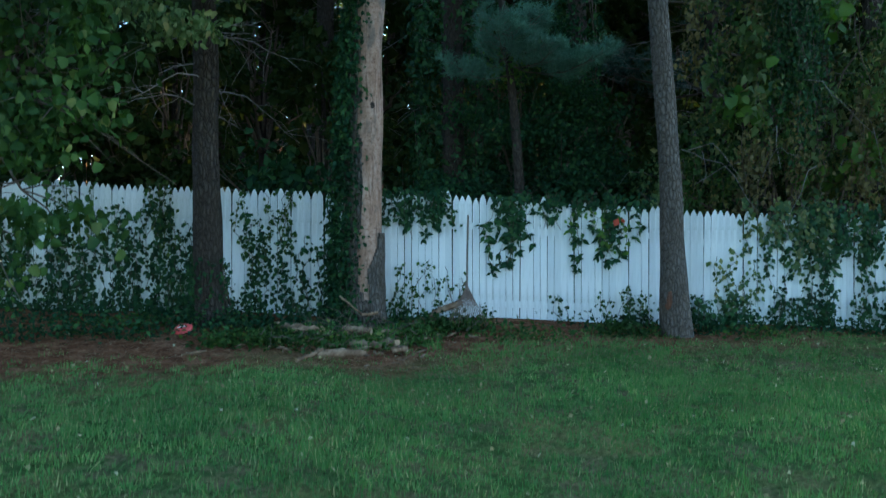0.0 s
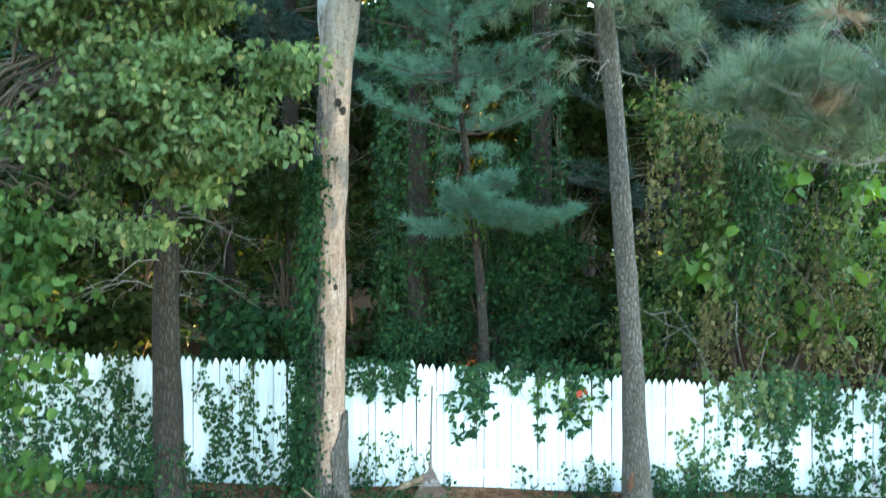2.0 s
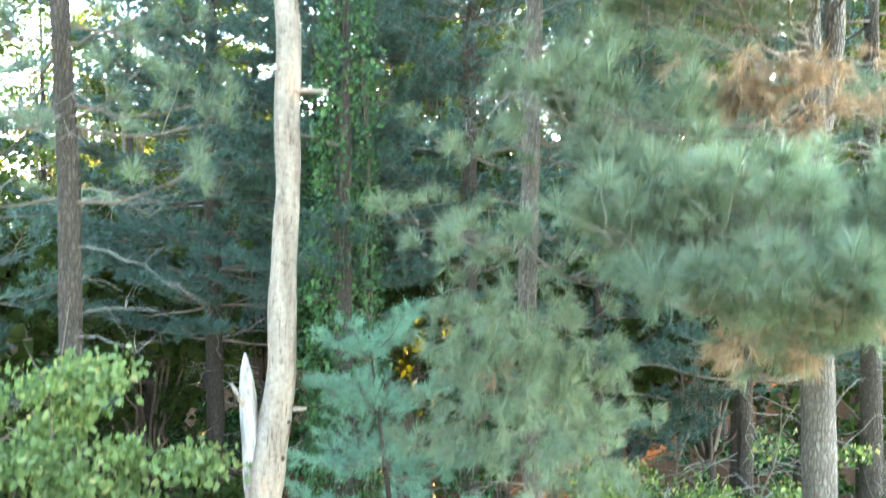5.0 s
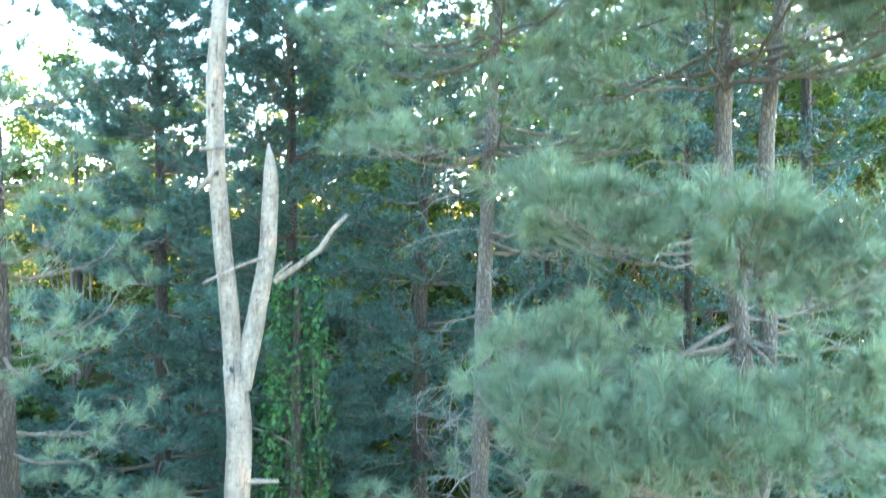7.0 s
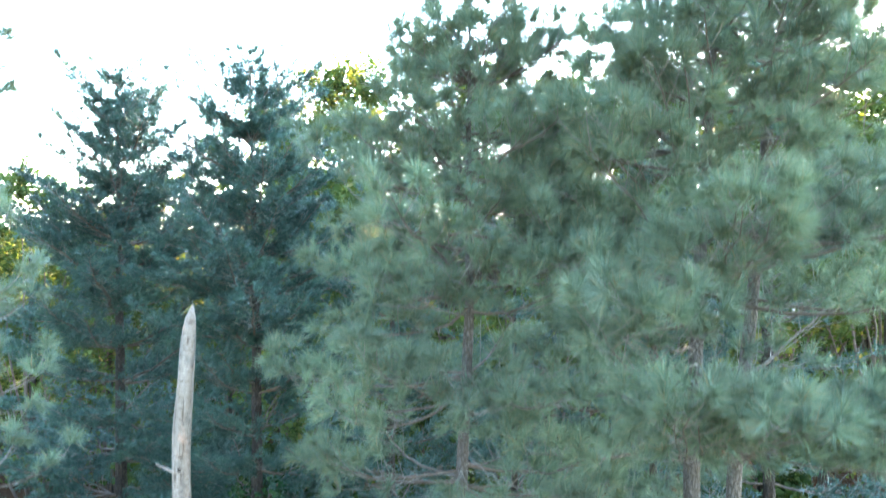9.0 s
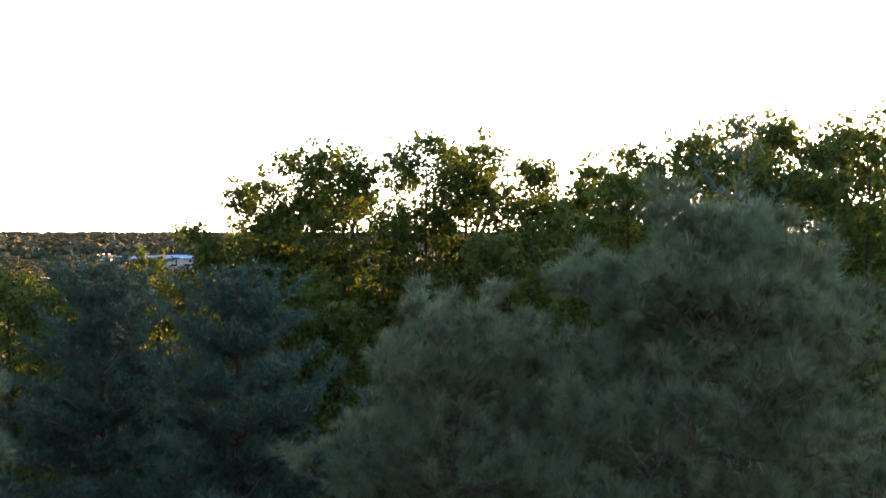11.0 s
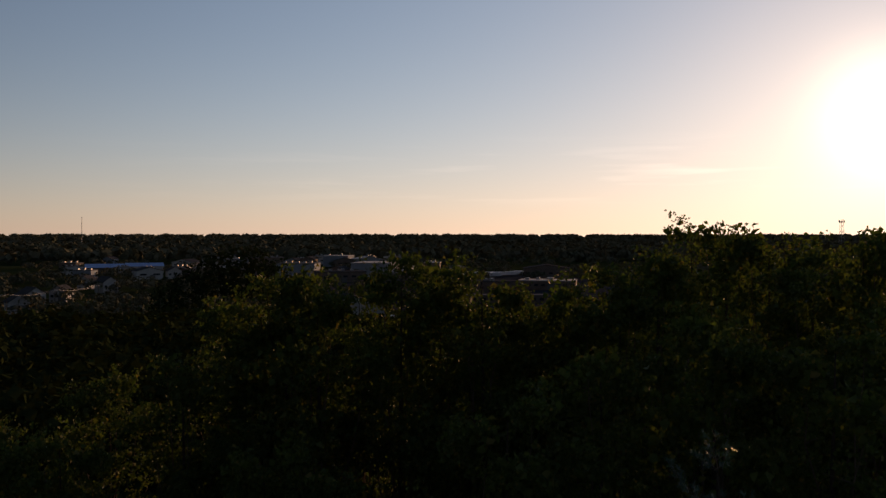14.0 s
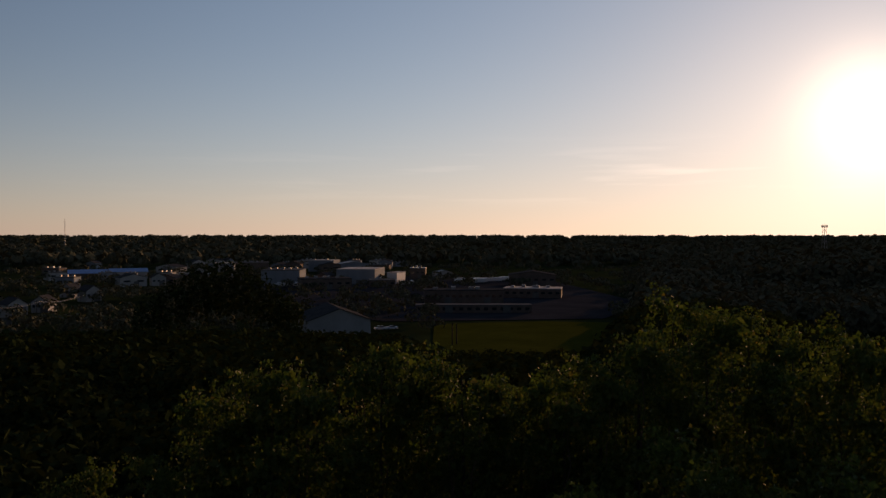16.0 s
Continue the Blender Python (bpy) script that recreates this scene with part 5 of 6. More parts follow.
for a in np.arange(-9.0, 10, 2.4):
    for dz in (0.35, 1.35):
        bm = bmesh.new()
        x0, x1 = a, a + 2.38
        xm = (x0 + x1) / 2
        box(bm, (2.38, 0.04, 0.09), (xm, fence_y(xm) - 11.4 + 0.045, fence_top(xm) - 1.75 + dz), (0, 1.9, -1.6), 0.004)
        part("rail", bm, "white_paint", fence)
    bm = bmesh.new()
    box(bm, (0.09, 0.09, 1.7), (a, fence_y(a) - 11.4 + 0.12, fence_top(a) - 0.95), (0, 0, 0), 0.006)
    part("post", bm, "white_paint", fence)


# ---- open country beyond the wood ----
def far_gz(x, y):
    d = np.hypot(x, y)
    return np.interp(d, [0, 60, 90, 260, 1300, 2200, 3600, 6000], [0, 0, -1, -3, -3, 2, 17, 20])


def crowns(name, label, trees, per, leaf, category="woodland", material="far_wood", jitter=0.5):
    """Many crowns in one object: every tree (x, y, height, radius) is a ragged dome of leaf clumps."""
    t = np.array(trees)
    n = len(t)
    d = RNG.normal(size=(n, per, 3)); d[..., 2] = np.abs(d[..., 2]) * 1.1 - 0.35
    d = unit(d) * (0.72 + 0.3 * RNG.random((n, per, 1)))
    rad = np.stack([t[:, 3], t[:, 3], t[:, 2] * 0.48], 1)[:, None]
    cen = np.stack([t[:, 0], t[:, 1], far_gz(t[:, 0], t[:, 1]) + t[:, 2] * 0.52], 1)[:, None]
    p = (cen + d * rad).reshape(-1, 3)
    nrm = unit(d.reshape(-1, 3) + RNG.normal(0, jitter, (n * per, 3)))
    a = unit(np.cross(nrm, RNG.normal(size=nrm.shape))); b = np.cross(nrm, a)
    s = (leaf * np.repeat(t[:, 3], per) / 4.0 * (0.6 + 0.8 * RNG.random(n * per)))[:, None]
    v = np.stack([p + a * s, p + b * s * 0.8, p - a * s * 0.9, p - b * s * 0.75], 1).reshape(-1, 3)
    ob = mesh_object(name, v, np.arange(len(v)).reshape(-1, 4), material)
    return tagged(ob, label, category, kind="stuff")


def polar(az, d):
    return math.sin(math.radians(az)) * d, math.cos(math.radians(az)) * d


def canopy(az, d):
    """The height that the wood reaches at a bearing and a distance: lower in front of the field and the town."""
    slope = float(np.interp(az, [-16, -2, 14, 17, 27, 30, 34, 46], [0.098, 0.105, 0.115, 0.135, 0.135, 0.08, 0.06, 0.115]))
    return 33.4 - slope * d


near_w, mid_w, far_w = [], [], []
for _ in range(5200):
    az, d = RNG.uniform(-18, 52), math.sqrt(RNG.uniform(58 ** 2, 300 ** 2))
    x, y = polar(az, d)
    if 17.5 < az < 28.5 and 235 < d < 360: continue
    if 7 < az < 13.5 and 285 < d < 330: continue
    if in_glade(x, y, 5.0): continue
    top = canopy(az, d) - float(far_gz(x, y))
    h = min(RNG.uniform(13, 21), top * RNG.uniform(0.82, 1.0))
    if h < 4: continue
    (near_w if d < 112 else mid_w).append((x, y, h, h * RNG.uniform(0.2, 0.3) + 0.6))
mid_w = mid_w[:2000]
# a clump of tall old trees before the town
old_w = [(*polar(az, d), h + 2.5, 4.4 + 0.07 * h) for az, d, h in ((-2.2, 262, 17), (-1.0, 270, 20), (0.3, 276, 24), (1.2, 280, 26), (2.1, 278, 27.5), (3.0, 282, 27), (3.8, 276, 25), (4.8, 272, 22), (5.8, 268, 18), (6.6, 262, 15))]
# copses between the buildings, thick forest behind them and on the eastern rise
for _ in range(6500):
    az = RNG.uniform(-20, 54)
    d = 300 * (4300 / 300) ** RNG.random()
    x, y = polar(az, d)
    town = 300 < d < 1000 and az < 30.5
    if town and (RNG.random() > 0.34 or (17 < az < 28.5 and d < 560) or (7 < az < 15 and d < 340)): continue
    h = RNG.uniform(5, 8.5) if town else RNG.uniform(10, 17)
    if az > 33 and 500 < d < 1100: h += 9 * min(1, (az - 33) / 8)
    r = h * 0.4 + d * 0.004
    far_w.append((x, y, h, r))
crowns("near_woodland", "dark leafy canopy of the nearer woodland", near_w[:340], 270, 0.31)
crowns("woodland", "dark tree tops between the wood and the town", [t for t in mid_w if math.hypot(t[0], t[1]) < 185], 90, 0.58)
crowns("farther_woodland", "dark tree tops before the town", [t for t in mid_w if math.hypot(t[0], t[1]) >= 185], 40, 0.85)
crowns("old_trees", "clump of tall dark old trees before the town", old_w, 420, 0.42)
crowns("forest", "dark forest and copses round the town", [t for t in far_w if math.hypot(t[0], t[1]) < 900], 64, 0.68, material="hazy_forest", jitter=0.3)
crowns("distant_forest", "distant dark forest up to the horizon", [t for t in far_w if math.hypot(t[0], t[1]) >= 900], 13, 1.8, material="hazy_forest", jitter=0.2)

MAT["field_grass"] = surface("dry_field_grass", [(0.3, (0.05, 0.055, 0.008)), (0.7, (0.075, 0.075, 0.012))], 0.05, 0.95, None, 0.6, 0.2, 0.05, 0.15, 0.0)
MAT["asphalt"] = surface("asphalt", [(0.3, (0.0306, 0.0323, 0.0374)), (0.7, (0.0544, 0.0544, 0.0612))], 0.05, 1.0, None, 1.0, 0.1, 0.02, 0.15, 0.0)
MAT["sheet_metal"] = surface("painted_sheet_metal", [(0.3, (0.221, 0.2465, 0.272)), (0.7, (0.306, 0.3315, 0.3655))], 0.2, 0.8, (1, 1, 0.1), 2.0, 0.1, 0.02, 0.08, 0.05)
MAT["blue_roof"] = surface("blue_metal_roof", [(0.3, (0.125, 0.275, 0.525)), (0.7, (0.1875, 0.35, 0.6))], 0.1, 0.7, None, 1.5, 0.1, 0.02, 0.08, 0.1)
MAT["pale_wall"] = surface("pale_cladding", [(0.3, (0.396, 0.378, 0.36)), (0.7, (0.522, 0.495, 0.477))], 0.2, 0.85, None, 2.0, 0.1, 0.02, 0.06, 0.05)
MAT["brick_wall"] = surface("dull_brick", [(0.3, (0.14, 0.098, 0.0812)), (0.7, (0.21, 0.154, 0.126))], 0.4, 0.9, None, 4.0, 0.2, 0.02, 0.12)
MAT["flat_roof"] = surface("gravel_roof", [(0.3, (0.12, 0.117, 0.117)), (0.7, (0.195, 0.189, 0.183))], 0.2, 1.0, None, 2.0, 0.1, 0.02, 0.1, 0.0)
MAT["dark_roof"] = surface("dark_shingles", [(0.3, (0.05, 0.05, 0.052)), (0.7, (0.09, 0.085, 0.085))], 0.3, 1.0, None, 3.0, 0.2, 0.02, 0.15, 0.0)
mg, ntg, pg, og = nodes_of("window_glass")
pg.inputs["Base Color"].default_value = (0.03, 0.035, 0.04, 1)
pg.inputs["Roughness"].default_value = 0.12
MAT["window_glass"] = mg
MAT["white_metal"] = surface("white_vehicle_paint", [(0.3, (0.70, 0.70, 0.70)), (0.7, (0.80, 0.80, 0.80))], 0.5, 0.35, None, 4.0, 0.05, 0.01, 0.05, 0.5)
MAT["steel"] = surface("galvanised_steel", [(0.3, (0.25, 0.25, 0.26)), (0.7, (0.36, 0.36, 0.37))], 1.0, 0.5, None, 6.0, 0.1, 0.01, 0.1, 0.5, 0.7)

FZ = -3.0
v = np.array([(*polar(a, d), FZ + 0.35) for a, d in [(16.5, 338), (20, 345), (24, 352), (28.5, 352), (28.6, 262), (24, 240), (19, 245), (16.4, 280)]])
tagged(mesh_object("field", v, [list(range(8))], "field_grass"), "mown yellow-green field beyond the wood", "field", kind="structure")
v = np.array([(*polar(a, d), FZ + 0.3) for a, d in [(13, 350), (16, 352), (28, 368), (31, 450), (24, 700), (12, 760), (3, 700), (9, 400)]])
tagged(mesh_object("pavement", v, [list(range(8))], "asphalt"), "dark asphalt yards between the industrial buildings", "pavement", kind="structure")


def hall(name, az, d, size, label, wall="sheet_metal", roof="flat_roof", turn=0.0, gable=0.0, windows=0, parapet=0.5, doors=1, vents=3):
    """A building: walls, roof with overhang or parapet, windows and doors on the side towards the lawn."""
    x, y = polar(az, d)
    w, l, h = size
    t = thing(name, (x, y, FZ), label, "building")
    t.rotation_euler = (0, 0, math.radians(-az + turn))
    bm = bmesh.new()
    box(bm, (w, l, h), (0, 0, h / 2))
    if gable:
        for yy, order in ((-l / 2, (0, 1, 2)), (l / 2, (2, 1, 0))):
            vs = [bm.verts.new(c) for c in ((-w / 2, yy, h), (w / 2, yy, h), (0, yy, h + gable))]
            bm.faces.new([vs[k] for k in order])
    shell = part("wall", bm, wall, t)
    bm = bmesh.new()
    if gable:
        e, k = 0.6, 0.3
        drop = gable * e / (w / 2)
        for zz in (0.05, k):
            q = [(-w / 2 - e, -l / 2 - e, h - drop + zz), (0, -l / 2 - e, h + gable + zz), (w / 2 + e, -l / 2 - e, h - drop + zz), (-w / 2 - e, l / 2 + e, h - drop + zz), (0, l / 2 + e, h + gable + zz), (w / 2 + e, l / 2 + e, h - drop + zz)]
            for c in q:
                bm.verts.new(c)
        bm.verts.ensure_lookup_table()
        vs = bm.verts
        for f in ((6, 7, 10, 9), (7, 8, 11, 10), (3, 4, 1, 0), (4, 5, 2, 1), (0, 1, 7, 6), (1, 2, 8, 7), (9, 10, 4, 3), (10, 11, 5, 4), (0, 6, 9, 3), (8, 2, 5, 11)):
            bm.faces.new([vs[m] for m in f])
    else:
        box(bm, (w + 0.5, l + 0.5, parapet), (0, 0, h + parapet / 2))
    cover = part("roof", bm, roof, t)
    if not gable:
        for k in range(vents):
            bm = bmesh.new()
            box(bm, (w * 0.04 + 0.8, 2.2, 1.1 + 0.5 * (k % 2)), (w * (-0.36 + 0.72 * (k + 0.3 * (k % 3)) / vents), l * 0.1 * (k % 3 - 1), h + parapet + 0.6))
            part("roof_vent", bm, "steel", cover)
    for k in range(windows):
        bm = bmesh.new()
        box(bm, (w / windows * 0.5, 0.12, 1.3), (w * ((k + 0.5) / windows - 0.5), -l / 2 - 0.05, h * 0.6))
        part("window", bm, "window_glass", shell)
    for k in range(doors):
        bm = bmesh.new()
        box(bm, (3.5, 0.16, 3.6), (w * ((k + 0.5) / doors - 0.5) + 2, -l / 2 - 0.06, 1.8))
        part("door", bm, "flat_roof", shell)
    return t


hall("warehouse", -6.0, 760, (31, 30, 5.0), "long warehouse with a blue metal roof", "brick_wall", "blue_roof", 92, 2.6, 0, doors=0)
hall("warehouse", -3.6, 764, (29, 30, 5.6), "warehouse with a blue metal roof and a pale end", "pale_wall", "blue_roof", 92, 2.4, 0, doors=0)
hall("factory_building", 6.3, 624, (27.5, 30, 11.2), "tall grey industrial block with rooftop vents", "sheet_metal", "flat_roof", -10, 0, 0, vents=6)
hall("factory_building", 11.5, 640, (29, 40, 11.0), "grey metal factory hall with a pale side wall", "sheet_metal", "pale_wall", -12, 0, 0, vents=0)
# no separate building: white block put here for the hall's sunlit end
hall("warehouse", 13.9, 650, (8, 20, 7.5), "white block standing for the factory hall's sunlit end", "white_metal", "pale_wall", -20, vents=0, doors=0)
# pale_wall as roof: light falling from above put into its colour
hall("factory_building", 9.0, 860, (26, 25, 11), "pale factory block, its roof coloured light as lit from above", "sheet_metal", "pale_wall", -16, 0, 0, vents=2)
hall("factory_building", 10.9, 850, (28, 24, 8), "grey industrial hall in the distance", "sheet_metal", "pale_wall", 12, 2.2, 0)
hall("factory_building", 9.0, 575, (34, 22, 7.0), "dark low factory range", "brick_wall", "dark_roof", 8, 0, 6, vents=5)
hall("factory_building", 12.9, 590, (18, 16, 5.0), "low brick annexe with a pale roof edge", "brick_wall", "flat_roof", 4, 0, 4)
hall("factory_building", 4.2, 800, (30, 24, 11), "brown industrial block in the distance", "brick_wall", "flat_roof", 0, vents=6)
hall("factory_building", 2.4, 880, (26, 20, 8), "grey workshop range far off in the town", "sheet_metal", "pale_wall", -18, 0, 0)
hall("shed", 9.6, 322, (23, 30, 5.2), "large grey gabled shed at the wood's edge", "pale_wall", "dark_roof", 9, 4.2, 0, doors=0)
hall("school_building", 18.5, 450, (42, 16, 7.0), "long low brick building with a flat roof", "brick_wall", "dark_roof", 3, 0, 12, doors=2, vents=4)
# roof in pale_wall too, its lit look carried by the colour
hall("school_building", 23.3, 492, (33, 18, 5.4), "long low brick building, its roof coloured pale as if lit", "brick_wall", "pale_wall", -4, 0, 8, doors=1, vents=5)
hall("factory_building", 23.2, 610, (33, 22, 8), "dark flat-roofed hall before the forest", "brick_wall", "dark_roof", 2, 2.6, 6)
hall("warehouse", 17.1, 720, (16, 14, 4.2), "small pale gabled building in a yard", "pale_wall", "pale_wall", 10, 2.2, 2)
hall("warehouse", 15.4, 700, (13, 12, 9), "narrow dark block with a steel frame on its roof", "brick_wall", "steel", -6, 0, 3, vents=4)
hall("school_building", 19.2, 392, (54, 7, 3.6), "low brown range beside the yard", "brick_wall", "flat_roof", 2, 0, 14, doors=2, vents=0)
for az, d, w, hh, turn, lab in ((-10.2, 430, 9, 5, 25, "small pale house with a dark gabled roof"), (-8.5, 440, 8, 5, -24, "white house with a gabled roof among trees"), (-5.9, 500, 9, 6, 30, "two-storey pale house among trees"), (-11.0, 380, 8, 5, 10, "small house at the street's edge"), (-7.0, 540, 8, 5, -30, "pale cottage near the street"), (-1.8, 640, 10, 6, 10, "pale house in the town"), (1.0, 760, 12, 6, -15, "pale house beyond the trees")):
    hall("house", az, d, (w, 9, hh), lab, "pale_wall", "dark_roof", turn, 2.8, 3)

# smaller buildings scattered through the town
TOWN = (("pale_wall", "small pale building in the town"), ("brick_wall", "small brown brick building in the town"), ("sheet_metal", "small grey workshop in the town"))
for k in range(36):
    az, d = RNG.uniform(-9, 16), RNG.uniform(600, 1050)
    w, hh = RNG.uniform(8, 24), RNG.uniform(3.5, 8)
    wall, lab = TOWN[k % 3]
    hall("town_building", az, d, (w, RNG.uniform(8, 16), hh), lab, wall, "flat_roof" if k % 2 else "dark_roof", RNG.uniform(-40, 40), 0 if k % 2 else 2.4, 2, doors=1)


def lorry(az, d, k):
    t = thing("lorry", (*polar(az, d), FZ + 0.35), "white box lorry parked in a yard", "vehicle", "parked lorries")
    t.rotation_euler = (0, 0, math.radians(-az + 8))
    for nm, sz, at, mt in (("cargo_box", (8.5, 2.5, 2.7), (0.6, 0, 2.3), "white_metal"), ("cab", (2.0, 2.3, 2.2), (-4.8, 0, 1.7), "white_metal"), ("windscreen", (0.1, 2.0, 0.8), (-5.82, 0, 2.2), "window_glass"), ("chassis", (10.4, 1.2, 0.3), (-0.5, 0, 0.75), "steel")):
        bm = bmesh.new(); box(bm, sz, at, bevel=0.05); part(nm, bm, mt, t)
    for wx in (-4.6, 1.5, 3.6):
        for wy in (-1.05, 1.05):
            bm = bmesh.new()
            bmesh.ops.create_cone(bm, cap_ends=True, segments=14, radius1=0.5, radius2=0.5, depth=0.35, matrix=pose(wx, wy, 0.5, 90, 0, 0))
            part("wheel", bm, "asphalt", t)
    return t


first_lorry = lorry(18.4, 640, 0)
for az, d in ((19.2, 641), (19.9, 640), (20.7, 646), (18.9, 628), (19.7, 628), (21.3, 660), (22.0, 662), (14.6, 600), (13.6, 604), (6.2, 590), (7.4, 592)):
    x, y = polar(az, d)
    copy_thing(first_lorry, pose(x, y, FZ + 0.35, 0, 0, -az + 8))


def car(az, d):
    t = thing("car", (*polar(az, d), FZ + 0.35), "white car parked by the shed", "car", "parked cars")
    t.rotation_euler = (0, 0, math.radians(-az + 10))
    bm = bmesh.new(); box(bm, (4.4, 1.8, 0.75), (0, 0, 0.7), bevel=0.12); part("body", bm, "white_metal", t)
    bm = bmesh.new(); box(bm, (2.3, 1.55, 0.6), (0.1, 0, 1.32), bevel=0.2); part("cabin", bm, "window_glass", t)
    for wx in (-1.4, 1.4):
        for wy in (-0.85, 0.85):
            bm = bmesh.new()
            bmesh.ops.create_cone(bm, cap_ends=True, segments=14, radius1=0.33, radius2=0.33, depth=0.22, matrix=pose(wx, wy, 0.33, 90, 0, 0))
            part("wheel", bm, "asphalt", t)
    return t


one_car = car(12.8, 318)
for az, d in ((13.6, 320), (15.6, 470), (15.2, 474), (-5.0, 600), (-4.2, 604)):
    x, y = polar(az, d)
    copy_thing(one_car, pose(x, y, FZ + 0.35, 0, 0, -az + 10))


for az, d, h in ((17.75, 274, 4.8), (18.05, 276, 4.4)):
    x, y = polar(az, d)
    t = thing("field_post", (x, y, FZ), "dark wooden post at the edge of the field", "post", "posts by the field")
    v, f = Soup().tube([(0, 0, 0), (0, 0, h + 2.5)], [0.22, 0.18], 8).arrays()
    mesh_object("shaft", v, f, "bark_dark", t)
    bm = bmesh.new(); box(bm, (0.5, 0.5, 0.12), (0, 0, h + 2.55), bevel=0.02); part("cap", bm, "bark_dark", t)
# lattice tower with antennas on the eastern rise, thin mast far to the west
def tower(az, d, base, h, w, name, label, heads):
    t = thing(name, (*polar(az, d), base), label, "tower")
    for sx in (-1, 1):
        for sy in (-1, 1):
            so = Soup().tube([(sx * w, sy * w, 0), (sx * w * 0.45, sy * w * 0.45, h)], [0.16, 0.12], 5)
            v, f = so.arrays(); mesh_object("leg", v, f, "steel", t)
    for k in range(7):
        z = h * (k + 0.5) / 7; s = w * (1 - 0.55 * (k + 0.5) / 7)
        for a, b in (((-s, -s), (s, -s)), ((s, -s), (s, s)), ((s, s), (-s, s)), ((-s, s), (-s, -s))):
            so = Soup().tube([(*a, z), (*b, z + h / 7 * 0.8)], 0.09, 4)
            v, f = so.arrays(); mesh_object("brace", v, f, "steel", t)
    for k in range(heads):
        a = k * 6.283 / heads
        bm = bmesh.new(); box(bm, (0.6, 0.4, 2.4), (math.cos(a) * 2.6, math.sin(a) * 2.6, h - 0.6), (0, 0, math.degrees(a)), 0.05); part("antenna", bm, "steel", t)
        so = Soup().tube([(0, 0, h - 0.6), (math.cos(a) * 2.5, math.sin(a) * 2.5, h - 0.6)], 0.1, 4)
        v, f = so.arrays(); mesh_object("bracket", v, f, "steel", t)


tower(41.7, 900, 8, 35, 2.2, "antenna_tower", "lattice antenna tower above the tree line", 6)
tower(-7.3, 1900, -3, 68, 1.2, "radio_mast", "thin radio mast on the horizon", 0)

# street poles with sagging wires in front of the small houses
spots = [(-14.6, 330), (-11.6, 350), (-8.9, 372), (-6.4, 400)]
tops = []
for az, d in spots:
    x, y = polar(az, d)
    t = thing("utility_pole", (x, y, FZ), "wooden utility pole with a crossarm", "utility pole", "street poles")
    v, f = Soup().tube([(0, 0, 0), (0, 0, 10.5)], [0.17, 0.11], 8).arrays(); mesh_object("pole", v, f, "bark_dark", t)
    bm = bmesh.new(); box(bm, (2.4, 0.14, 0.14), (0, 0, 9.9)); part("crossarm", bm, "bark_dark", t)
    tops.append(np.array([x, y, FZ + 9.95]))
for a, b in zip(tops, tops[1:]):
    for off in (-1.1, 0, 1.1):
        s = np.linspace(0, 1, 14)[:, None]
        p = a + (b - a) * s + np.array([off, 0, 0]); p[:, 2] -= 1.3 * 4 * (s * (1 - s))[:, 0]
        v, f = Soup().tube(p, 0.03, 4).arrays()
        tagged(mesh_object("overhead_wire", v, f, "steel"), "sagging overhead wire between street poles", "wire", "street wires")


# ---- climbing plants on the fence ----
def facing_leaves(p, size, face=(0, -1, 0.25), aspect=0.75, jitter=0.38):
    """Leaves that hang on a wall and mostly face the lawn."""
    n = len(p)
    nrm = unit(np.array(face) + RNG.normal(0, jitter, (n, 3)))
    way = unit(np.array([0, 0, -1.0]) + RNG.normal(0, 0.55, (n, 3)))
    way = unit(way - nrm * (way * nrm).sum(1, keepdims=True))
    side = np.cross(way, nrm)
    s = (size * (0.42 + 0.75 * RNG.random(n)))[:, None]
    mid = p + way * s * 0.45
    v = np.stack([p, mid + side * s * aspect * 0.5 - nrm * s * 0.1, p + way * s - nrm * s * 0.15, mid - side * s * aspect * 0.5 - nrm * s * 0.1], 1).reshape(-1, 3)
    i = np.arange(n)[:, None] * 4
    return v, np.concatenate([i + np.array([[0, 1, 2]]), i + np.array([[0, 2, 3]])], 1).reshape(-1, 3)


